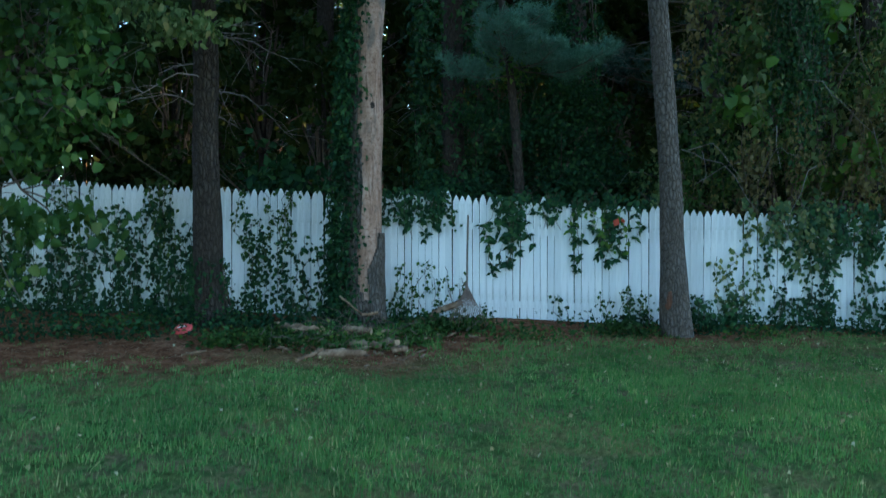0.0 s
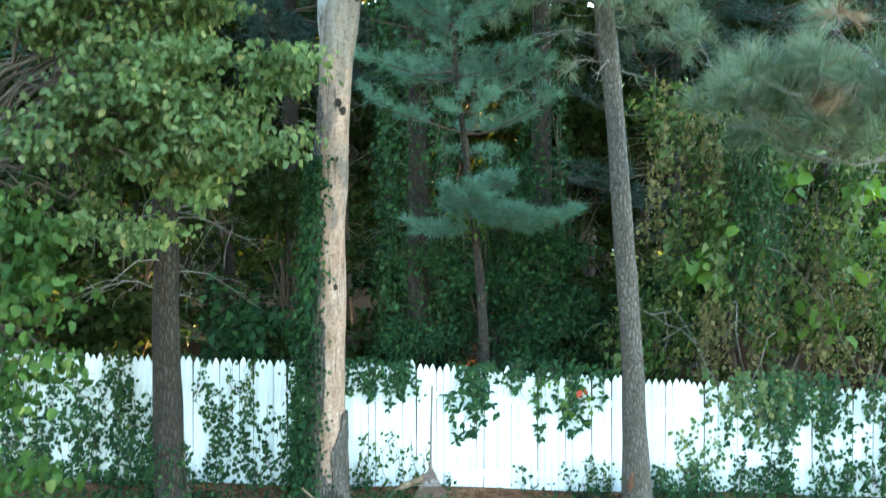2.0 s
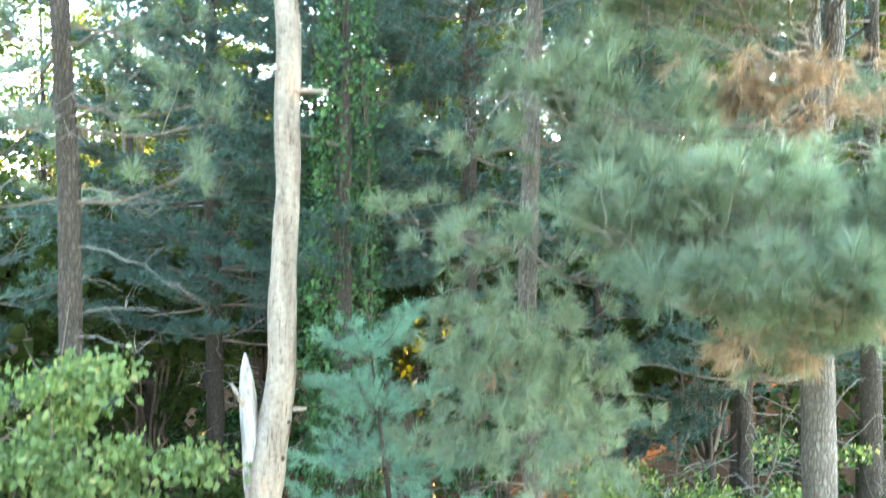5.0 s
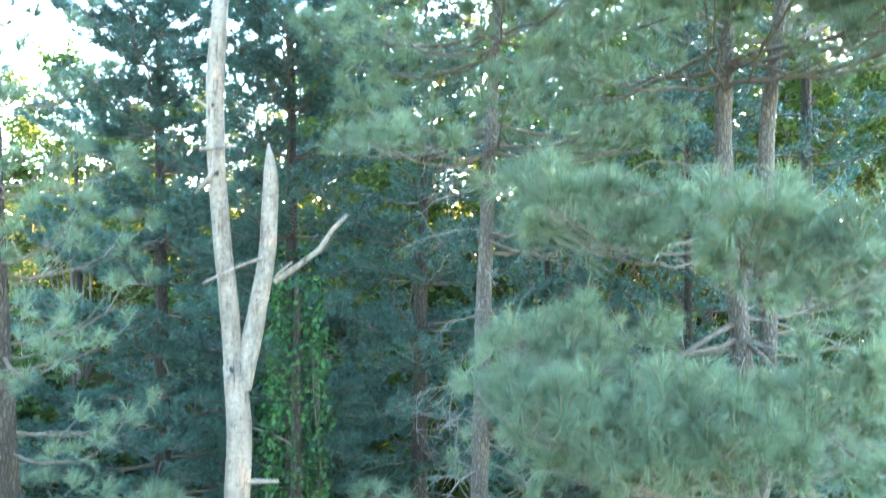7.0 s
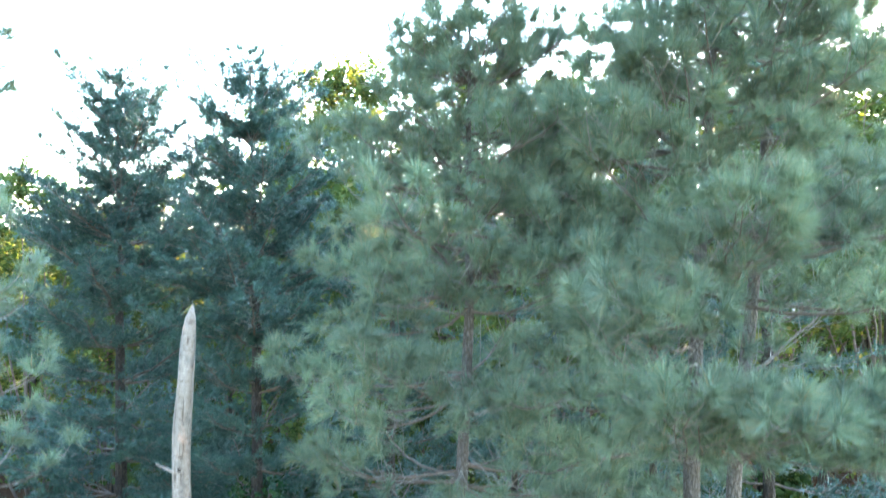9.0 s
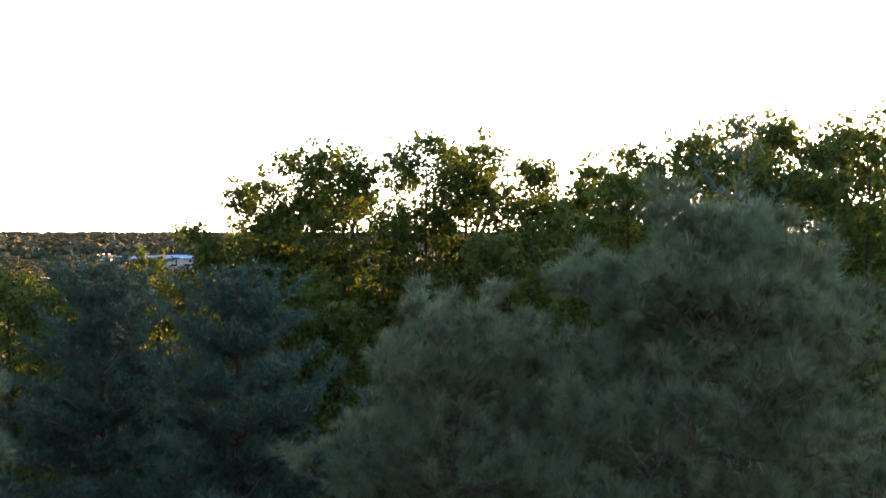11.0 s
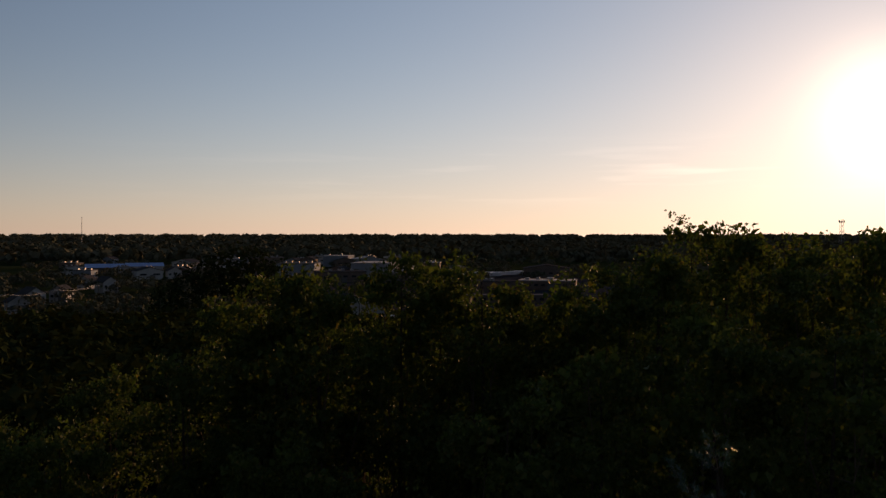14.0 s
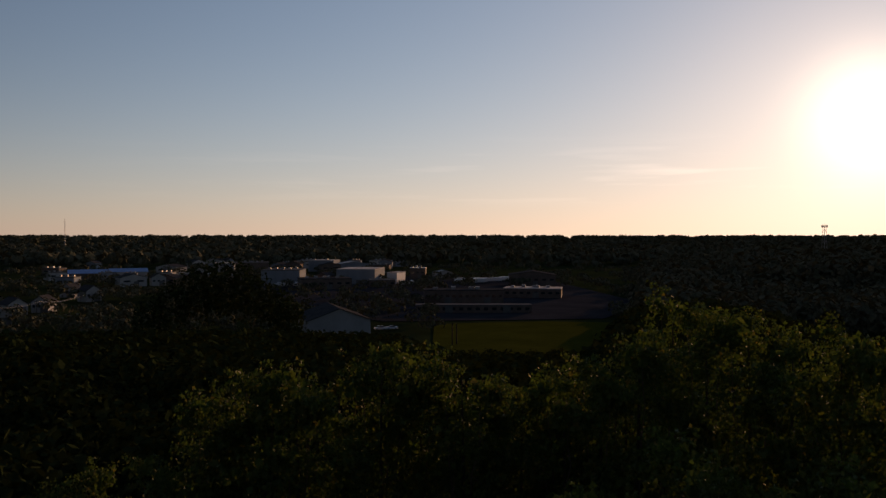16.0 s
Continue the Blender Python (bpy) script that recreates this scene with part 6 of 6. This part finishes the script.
def creeper(x0, z0, x1, z1, vines, step, size, material, label, up=False, fingers=1, leafy=1.0, y_off=0.05):
    """Vines that wander down from the top (or up from the ground) within a stretch of the fence."""
    at = ((x0 + x1) / 2, fence_y((x0 + x1) / 2) - 0.03, z0)
    t = thing("creeper", at, label, "climbing plant", "creepers on the fence")
    so, P = Soup(), []
    for k in range(max(3, int(vines * 0.72))):
        x = RNG.uniform(x0, x1)
        L = (z1 - z0) * RNG.uniform(0.45, 1.0)
        n = max(4, int(L / step))
        dx = np.cumsum(RNG.normal(0, step * 0.5, n))
        z = z0 + np.linspace(0, L, n) if up else z1 - np.linspace(0, L, n)
        xx = x + dx
        y = np.array([fence_y(q) for q in xx]) - y_off * RNG.uniform(0.4, 1.4)
        pts = np.stack([xx, y, z], 1)
        so.tube(pts, 0.004, 3)
        m = int(n * 2.6 * leafy)
        q = pts[RNG.integers(0, n, m)] + RNG.normal(0, 1, (m, 3)) * np.array([0.04, 0.03, 0.04])
        q[:, 1] = np.minimum(q[:, 1], np.array([fence_y(a) for a in q[:, 0]]) - 0.02)
        P.append(q)
    P = np.concatenate(P)
    if fingers > 1:
        P = np.repeat(P, fingers, axis=0)
    v, f = facing_leaves(P, size, aspect=0.5 if fingers > 1 else 0.8)
    if fingers > 1:   # leaflets fan out from one stalk
        ang = np.tile(np.linspace(-1.25, 1.25, fingers), len(P) // fingers)
        vv = v.reshape(-1, 4, 3); o = vv[:, :1]
        d = vv - o
        ca, sa = np.cos(ang)[:, None], np.sin(ang)[:, None]
        d = np.stack([d[..., 0] * ca - d[..., 2] * sa, d[..., 1], d[..., 0] * sa + d[..., 2] * ca], -1)
        v = (o + d).reshape(-1, 3)
    tagged(mesh_object("leaves", v - np.array(at), f, material, t), kind="stuff")
    v, f = so.arrays()
    tagged(mesh_object("vine_work", v - np.array(at), f, "twig_dark", t), kind="stuff")


IVY_TXT = "dark green ivy climbing the white fence"
CRP_TXT = "creeper with five-fingered leaves hanging over the white fence"
creeper(-6.6, 0.25, -3.3, 1.85, 95, 0.07, 0.085, "ivy", IVY_TXT, True)
creeper(-6.4, 0.9, -3.6, 2.0, 16, 0.08, 0.08, "leaf_fresh", "green creeper trailing down the fence", False)
creeper(-3.2, 0.25, -2.0, 1.75, 17, 0.06, 0.085, "ivy", IVY_TXT, True)
creeper(-2.9, 0.5, -2.0, 1.85, 7, 0.07, 0.07, "leaf_fresh", "light green creeper on the fence", False)
creeper(-2.05, 0.2, -1.35, 1.2, 10, 0.07, 0.08, "ivy", IVY_TXT, True)
creeper(-0.95, 1.38, 0.12, 1.86, 34, 0.05, 0.075, "ivy", "thick mat of ivy over the fence's top", False, 1, 1.6)
creeper(-0.6, 1.15, 0.0, 1.6, 5, 0.09, 0.11, "ivy", CRP_TXT, False, 5, 0.42)
creeper(-0.9, 0.2, 0.35, 0.95, 17, 0.07, 0.065, "leaf_fresh", "light green weeds against the fence", True)
creeper(0.62, 0.7, 1.02, 1.78, 11, 0.08, 0.115, "ivy", CRP_TXT, False, 5, 0.42)
creeper(1.05, 1.1, 1.6, 1.75, 7, 0.08, 0.12, "ivy", CRP_TXT, False, 5, 0.42)
creeper(1.5, 0.78, 2.7, 1.75, 15, 0.08, 0.115, "ivy", CRP_TXT, False, 5, 0.42)
creeper(1.6, 0.9, 2.4, 1.6, 7, 0.08, 0.08, "leaf_bright", "bright green young creeper leaves", False)
creeper(0.45, 0.1, 0.75, 0.4, 4, 0.06, 0.07, "ivy", IVY_TXT, True)
creeper(1.55, 0.1, 2.8, 0.5, 13, 0.06, 0.065, "ivy_green", "fresh green creeper low on the fence", True)
creeper(2.2, 0.05, 2.85, 0.55, 12, 0.06, 0.055, "leaf_fresh", "pale green weeds at the fence's foot", True)
creeper(3.15, 0.05, 4.3, 0.5, 16, 0.05, 0.075, "ivy", IVY_TXT, True)
creeper(3.75, 0.3, 4.25, 1.25, 8, 0.06, 0.08, "leaf_vine", "yellow-green vine on the fence", True)
creeper(4.5, 0.05, 6.6, 1.3, 24, 0.06, 0.085, "ivy", IVY_TXT, True)
creeper(4.75, 0.85, 6.9, 1.62, 32, 0.06, 0.085, "ivy", "thick ivy hanging over the fence's eastern end", False, 1, 1.4)
creeper(4.6, 0.7, 6.8, 1.62, 9, 0.07, 0.1, "leaf_vine", "vine leaves hanging over the fence", False, 1, 1.3)
creeper(-6.8, 0.12, -0.3, 0.45, 48, 0.05, 0.075, "ivy", "ivy along the foot of the white fence", True, 1, 1.2, 0.12)
creeper(3.1, 0.12, 4.1, 0.5, 20, 0.05, 0.07, "ivy_green", "low green bush of creeper at the fence's foot", True, 1, 1.3, 0.16)
creeper(4.3, 0.12, 6.8, 0.5, 36, 0.05, 0.075, "ivy", "ivy along the foot of the white fence", True, 1, 1.2, 0.14)
creeper(0.9, 1.6, 3.2, 1.85, 26, 0.05, 0.07, "ivy", "ivy sprays over the fence's top", False, 1, 1.4)
creeper(3.9, 1.0, 5.3, 1.72, 22, 0.06, 0.09, "leaf_vine", "vine leaves hanging over the fence", False, 1, 1.3)
creeper(4.3, 0.75, 6.0, 1.68, 22, 0.06, 0.085, "ivy_green", "green creeper hanging over the fence", False, 1, 1.3)
# one reddened leaf
v, f = facing_leaves(np.array([[2.36, 11.2, 1.5], [2.40, 11.2, 1.5], [2.43, 11.2, 1.49]]), 0.12)
MAT["red_leaf"] = leaf_mat("red_leaf", [(0.0, (0.45, 0.05, 0.03)), (1.0, (0.55, 0.09, 0.05))])
tagged(mesh_object("red_leaf", v, f, "red_leaf"), "reddened creeper leaf on the fence", "leaf")
# loose ivy, weeds and seedlings on the soil
def ground_cover(name, label, patches, size, material, height):
    P = []
    for x, y, rx, ry, n in patches:
        q = np.stack([RNG.normal(x, rx * 0.5, n), RNG.normal(y, ry * 0.5, n)], 1)
        q = q[q[:, 1] < 11.25]
        P.append(np.concatenate([q, (gz(q[:, 0], q[:, 1]) + RNG.random(len(q)) ** 1.5 * height)[:, None]], 1))
    v, f = leaves(np.concatenate(P), size, normal_up=1.1, droop=0.1)
    tagged(mesh_object(name, v, f, material), label, "ground plants", kind="stuff")


ground_cover("ground_ivy", "dark ivy and weeds creeping over bare soil", [(-2.9, 10.75, 1.0, 0.5, 650), (-2.2, 10.2, 1.0, 0.5, 550), (-1.5, 10.4, 0.8, 0.4, 450), (-4.6, 10.8, 2.0, 0.5, 800), (-4.3, 9.9, 1.0, 0.3, 300), (-5.2, 9.6, 0.8, 0.25, 220), (-0.4, 10.8, 0.9, 0.3, 350), (2.4, 10.95, 0.8, 0.2, 250), (3.6, 10.9, 0.9, 0.3, 500), (5.4, 11.0, 1.4, 0.3, 450), (-3.6, 9.8, 1.2, 0.4, 160)], 0.07, "ivy", 0.2)
ground_cover("weeds", "fresh green weeds and seedlings in the soil", [(-1.7, 9.5, 0.7, 0.5, 450), (-0.1, 10.4, 0.4, 0.4, 350), (-2.45, 9.35, 0.35, 0.22, 420), (-2.0, 9.45, 0.3, 0.25, 350), (-0.35, 9.9, 0.3, 0.2, 300), (-4.0, 10.2, 0.5, 0.3, 220), (1.0, 10.2, 0.8, 0.4, 300), (-1.1, 9.85, 0.9, 0.4, 900), (-1.5, 9.5, 0.8, 0.35, 600), (-0.2, 10.6, 0.7, 0.4, 400), (2.3, 10.55, 0.5, 0.25, 420), (0.35, 10.65, 0.3, 0.2, 260), (-3.4, 10.4, 0.6, 0.3, 150), (4.0, 10.5, 0.6, 0.2, 150)], 0.06, "leaf_fresh", 0.16)

# ---- lawn ----
MAT["grass"] = leaf_mat("grass_blades", [(0.0, (0.0784, 0.2048, 0.0628)), (0.45, (0.1145, 0.2478, 0.0789)), (0.84, (0.1749, 0.2897, 0.1076)), (0.94, (0.3286, 0.3197, 0.1525)), (1.0, (0.4664, 0.4196, 0.2332))], 0.75, 0.35, (1.0, 1.1, 0.5), 0.1, 0.6)


def blades(n, x0, x1, y0, y1, keep, h, w, tuft=11):
    """Grass blades, most of them standing in small tufts of differing height."""
    k = n // tuft
    c = np.stack([RNG.uniform(x0, x1, k), RNG.uniform(y0, y1, k)], 1)
    tall = np.repeat(RNG.gamma(9.0, 0.111, k), tuft)
    q = np.repeat(c, tuft, axis=0) + RNG.normal(0, 1, (k * tuft, 2)) * (0.02 + 0.035 * RNG.random((k * tuft, 1)))
    ok = keep(q[:, 0], q[:, 1]) > np.repeat(RNG.random(k), tuft)
    q, tall = q[ok], tall[ok]
    p = np.concatenate([q, gz(q[:, 0], q[:, 1])[:, None] - 0.005], 1)
    a = RNG.uniform(0, 6.283, len(p))
    side = np.stack([np.cos(a), np.sin(a), 0 * a], 1) * (w * RNG.uniform(0.6, 1.3, len(p)))[:, None]
    tip = p + np.concatenate([RNG.normal(0, 0.4 * h, (len(p), 2)), (h * tall * RNG.uniform(0.6, 1.15, len(p)))[:, None]], 1)
    v = np.stack([p - side, p + side, tip], 1).reshape(-1, 3)
    return v, np.arange(len(v)).reshape(-1, 3)


def lawn_edge(x, y):
    edge = 8.55 + 0.25 * x + 0.9 / (1 + np.exp(-(x - 0.2) * 4)) - 0.6 / (1 + np.exp(-(x - 3.6) * 3)) + 0.25 * np.sin(x * 1.3 + 0.5) + 0.2 * np.sin(x * 3.1)
    return np.clip((edge - y) / 1.5 + 0.55, 0.03, 1) * np.clip(0.62 + 0.3 * np.sin(x * 2.3 + 1.1 * y) * np.sin(y * 1.9 - x) + 0.3 * np.sin(x * 0.9 - 0.7 * y + 1) * np.sin(x * 0.5 + y * 1.3), 0.34, 1)


v, f = blades(360000, -6.0, 7.0, 3.1, 10.9, lawn_edge, 0.046, 0.0045)
tagged(mesh_object("lawn_grass", v, f, "grass"), "short uneven lawn grass, green with dry patches", "grass", kind="stuff")
v, f = blades(4200, -2.2, 0.5, 9.0, 10.5, lambda x, y: np.clip(0.9 - np.hypot((x + 0.85) / 1.2, (y - 9.7) / 0.7), 0, 1), 0.17, 0.006, 14)
tagged(mesh_object("tall_grass", v, f, "grass"), "tall grass growing through the brush pile", "grass", kind="stuff")
MAT["straw"] = leaf_mat("dry_straw", [(0.0, (0.22, 0.13, 0.07)), (0.6, (0.34, 0.22, 0.13)), (1.0, (0.45, 0.34, 0.22))], 0.8, 0.15, (1, 0.9, 0.7), 0.2)
q = np.stack([RNG.uniform(-6, 7, 9000), RNG.uniform(8.4, 11.2, 9000)], 1)
a = RNG.uniform(0, 6.283, len(q))
p = np.concatenate([q, gz(q[:, 0], q[:, 1])[:, None] + 0.012], 1)
d = np.stack([np.cos(a), np.sin(a), RNG.normal(0, 0.12, len(q))], 1) * RNG.uniform(0.06, 0.16, len(q))[:, None]
s_ = np.stack([-np.sin(a), np.cos(a), 0 * a], 1) * 0.003
v = np.stack([p - s_, p + s_, p + d], 1).reshape(-1, 3)
tagged(mesh_object("pine_straw", v, np.arange(len(v)).reshape(-1, 3), "straw"), "fallen brown pine needles on the soil", "pine straw", kind="stuff")
MAT["fallen"] = leaf_mat("fallen_leaves", [(0.0, (0.30, 0.22, 0.10)), (0.5, (0.45, 0.38, 0.20)), (1.0, (0.55, 0.50, 0.36))], 0.7, 0.2, (1, 0.9, 0.6))
q = np.stack([RNG.uniform(-5, 6, 260), RNG.uniform(3.5, 10.4, 260)], 1)
v, f = leaves(np.concatenate([q, gz(q[:, 0], q[:, 1])[:, None] + 0.035], 1), 0.042, normal_up=1.5, droop=0.0)
tagged(mesh_object("fallen_leaves", v, f, "fallen"), "scattered pale and yellow fallen leaves on the grass", "fallen leaves", kind="stuff")

# ---- brushwood and logs by the dead tree ----
MAT["cut_wood"] = surface("cut_wood", [(0.3, (0.36, 0.20, 0.11)), (0.7, (0.52, 0.34, 0.21))], 12, 0.85, None, 60, 0.3, 0.005, 0.2)
MAT["pale_bark"] = surface("pale_log_bark", [(0.3, (0.0766, 0.0446, 0.0265)), (0.5, (0.1955, 0.1171, 0.0729)), (0.75, (0.3837, 0.2622, 0.1767))], 7, 0.95, (1, 1, 1), 40, 0.8, 0.01, 0.35)


def log(a, b, r, label="cut log with pale bark on the brush pile"):
    a, b, r = np.array(a, float), np.array(b, float), r * 0.78
    t = thing("log", tuple(a), label, "log", "logs and sticks of the pile")
    n = 9
    pts = a + (b - a) * np.linspace(0, 1, n)[:, None]
    pts[1:-1] += RNG.normal(0, r * 0.26, (n - 2, 3))
    v, f = Soup().tube(pts - a, r * (1 + RNG.normal(0, 0.12, n)), 10, 0.12).arrays()
    mesh_object("bark", v, f, "pale_bark", t, smooth=True)
    for k, sgn in ((0, -1), (n - 1, 1)):
        ring = v.reshape(n, 10, 3)[k] + (b - a) / np.linalg.norm(b - a) * 0.003 * sgn
        mesh_object("cut_end", ring, [list(range(10))], "cut_wood", t, "orange-brown sawn end")


def g_at(x, y, lift):
    return (x, y, float(gz(x, y)) + lift)


log(g_at(-1.97, 9.95, 0.15), g_at(-1.50, 9.80, 0.12), 0.048, "dark log with peeling bark on the brush pile")
log(g_at(-1.76, 9.70, 0.14), g_at(-1.44, 9.76, 0.14), 0.046)
log(g_at(-1.58, 9.60, 0.06), g_at(-1.46, 9.95, 0.10), 0.075, "short sawn log showing its orange cut end")
log(g_at(-1.43, 9.62, 0.05), g_at(-1.36, 9.90, 0.08), 0.055, "short sawn log showing its orange cut end")
log(g_at(-1.16, 9.82, 0.16), g_at(-0.84, 9.74, 0.15), 0.05)
log(g_at(-1.22, 9.70, 0.08), g_at(-1.02, 9.96, 0.13), 0.04)
log(g_at(-1.06, 9.50, 0.06), g_at(-0.70, 9.44, 0.05), 0.052, "grey log lying in the weeds")
log(g_at(-0.70, 9.62, 0.05), g_at(-0.54, 9.50, 0.08), 0.05, "split piece of pale wood on the brush pile")
log(g_at(-0.72, 9.85, 0.10), g_at(-0.66, 10.05, 0.10), 0.06, "short sawn log showing its orange cut end")
log(g_at(-0.56, 9.28, 0.03), g_at(-0.42, 9.36, 0.04), 0.045, "small log with an orange broken end")
log(g_at(-1.34, 8.95, 0.03), g_at(-0.84, 9.06, 0.04), 0.055, "grey log half sunk in the grass")
log(g_at(-0.3, 10.9, 0.08), g_at(0.24, 11.05, 0.3), 0.045, "grey log leaning by the fence")
log(g_at(-1.52, 8.62, 0.02), g_at(-1.27, 8.84, 0.11), 0.026, "bare grey branch lying on the grass")
log(g_at(-1.25, 10.1, 0.5), g_at(-0.97, 10.0, 0.3), 0.015, "thin broken branch sticking up from the pile")
log(g_at(-0.97, 10.0, 0.3), g_at(-0.78, 10.02, 0.33), 0.022, "thin broken branch sticking up from the pile")
log(g_at(-2.75, 8.75, 0.025), g_at(-2.55, 8.95, 0.03), 0.018, "small pale stick on the lawn")
so = Soup()
for _ in range(62):
    x, y = RNG.normal(-1.1, 0.55), RNG.normal(9.75, 0.5)
    a = RNG.uniform(0, 6.283); L = RNG.uniform(0.12, 0.36)
    so.tube(curve_pts(np.array(g_at(x, y, RNG.uniform(0.02, 0.24))), np.array([math.cos(a), math.sin(a) * 0.8, RNG.uniform(-0.1, 0.6)]), L, 5, -0.12, 0.1, 0.3), np.linspace(0.006, 0.002, 5), 4)
v, f = so.arrays()
tagged(mesh_object("brushwood", v, f, "twig_dark"), "tangle of dry grey twigs heaped on the ground", "brush pile", kind="stuff")

def chips(n, x0, y0, rx, ry):
    """Flakes of bark and broken wood: small crooked wedges lying about."""
    so = Soup()
    for _ in range(n):
        x, y, a = RNG.normal(x0, rx), RNG.normal(y0, ry), RNG.uniform(0, 6.283)
        L, w = RNG.uniform(0.04, 0.16), RNG.uniform(0.006, 0.018)
        p = np.array(g_at(x, y, RNG.uniform(0.01, 0.07)))
        d = np.array([math.cos(a), math.sin(a), RNG.normal(0, 0.25)])
        so.tube([p, p + d * L * 0.5 + RNG.normal(0, 0.008, 3), p + d * L], [w * 0.5, w, w * 0.35], 4, 0.2)
    return so.arrays()


v, f = chips(190, -1.15, 9.75, 0.6, 0.42)
tagged(mesh_object("wood_chips", v, f, "pale_bark"), "broken bark and wood flakes round the brush pile", "wood debris", kind="stuff")

# ---- leaf rake against the fence ----
MAT["rake_wood"] = surface("weathered_rake_wood", [(0.3, (0.10, 0.08, 0.065)), (0.7, (0.18, 0.145, 0.115))], 10, 0.85, (1, 1, 0.2), 50, 0.3, 0.003, 0.2)
MAT["rake_tine"] = surface("worn_rake_tines", [(0.3, (0.11, 0.07, 0.055)), (0.7, (0.22, 0.15, 0.12))], 14, 0.6, None, 60, 0.2, 0.002, 0.15)
rake = thing("leaf_rake", (0.31, 10.74, 0.60), "old leaf rake with spread tines leaning on the fence", "rake")
v, f = Soup().tube(np.array([(0, 0, 0), (0.01, 0.24, 0.45), (0.03, 0.56, 0.94)]), [0.014, 0.014, 0.013], 8).arrays()
mesh_object("handle", v, f, "rake_wood", rake, smooth=True)
v, f = Soup().tube(np.array([(-0.02, 0.0, 0.06), (0.0, 0, 0.0), (0.0, -0.01, -0.05)]), [0.02, 0.024, 0.018], 8).arrays()
mesh_object("ferrule", v, f, "rake_tine", rake, smooth=True)
for k in range(15):
    u = (k - 7) / 7
    p = [(0.012 * u, 0, 0), (0.115 * u, -0.05, -0.2), (0.25 * u, -0.11, -0.48 + 0.04 * abs(u)), (0.26 * u, -0.15, -0.51 + 0.045 * abs(u))]
    v, f = Soup().tube(np.array(p), [0.007, 0.006, 0.0052, 0.004], 4).arrays()
    mesh_object("tine", v, f, "rake_tine", rake)
for zz, half in ((-0.14, 0.085), (-0.22, 0.125)):
    v, f = Soup().tube(np.array([(-half, -0.03, zz), (0, -0.024, zz - 0.004), (half, -0.03, zz)]), 0.006, 5).arrays()
    mesh_object("spreader_bar", v, f, "rake_tine", rake)

# ---- red plastic litter ----
MAT["red_plastic"] = surface("red_plastic", [(0.3, (0.62, 0.05, 0.05)), (0.7, (0.75, 0.09, 0.08))], 8, 0.4, None, 30, 0.3, 0.004, 0.1, 0.5)
MAT["white_print"] = surface("white_print", [(0.3, (0.7, 0.68, 0.66)), (0.7, (0.8, 0.78, 0.76))], 8, 0.5)
litter = thing("plastic_tub", g_at(-3.13, 10.0, 0.0), "red plastic tub with a white mark lying on the soil", "litter")
bm = bmesh.new()
bmesh.ops.create_icosphere(bm, subdivisions=3, radius=1, matrix=pose(0, 0, 0.06, 24, -14, 12) @ Matrix.Diagonal((0.125, 0.1, 0.042, 1)))
for vv in bm.verts:
    vv.co += Vector((0, 0, 1)) * 0.03 * noise.noise(vv.co * 9) + Vector((1, 0, 0)) * 0.03 * noise.noise(vv.co * 6 + Vector((3, 1, 0)))
tub = part("body", bm, "red_plastic", litter)
for dx, w in ((-0.025, 0.05), (0.03, 0.035)):
    bm = bmesh.new()
    box(bm, (w, 0.014, 0.004), (dx, -0.05, 0.088 + 0.2 * dx), (42, -12, 12 + dx * 300), 0.001)
    part("mark", bm, "white_print", tub, "white printed mark")

# wound low on the slender pine
MAT["raw_wound"] = surface("raw_wound_wood", [(0.3, (0.07, 0.03, 0.018)), (0.6, (0.17, 0.075, 0.045)), (0.8, (0.30, 0.17, 0.11))], 14, 0.9, (1, 1, 0.3), 50, 0.6, 0.01, 0.4)
bm = bmesh.new()
bmesh.ops.create_icosphere(bm, subdivisions=3, radius=1, matrix=pose(-0.155, -0.10, 0.56, 0, 8, 0) @ Matrix.Diagonal((0.085, 0.075, 0.19, 1)))
for vv in bm.verts:
    vv.co += Vector((noise.noise(vv.co * 12), noise.noise(vv.co * 12 + Vector((5, 0, 0))), 0)) * 0.02
burl = part("burl", bm, "bark", C.root, "swollen bark round a wound")
bm = bmesh.new()
bmesh.ops.create_icosphere(bm, subdivisions=3, radius=1, matrix=pose(-0.15, -0.155, 0.55, 0, 8, 0) @ Matrix.Diagonal((0.042, 0.032, 0.13, 1)))
for vv in bm.verts:
    vv.co += Vector((noise.noise(vv.co * 20), 0, noise.noise(vv.co * 20 + Vector((5, 0, 0))))) * 0.014
part("wound", bm, "raw_wound", burl, "raw red-brown wood in the wound")
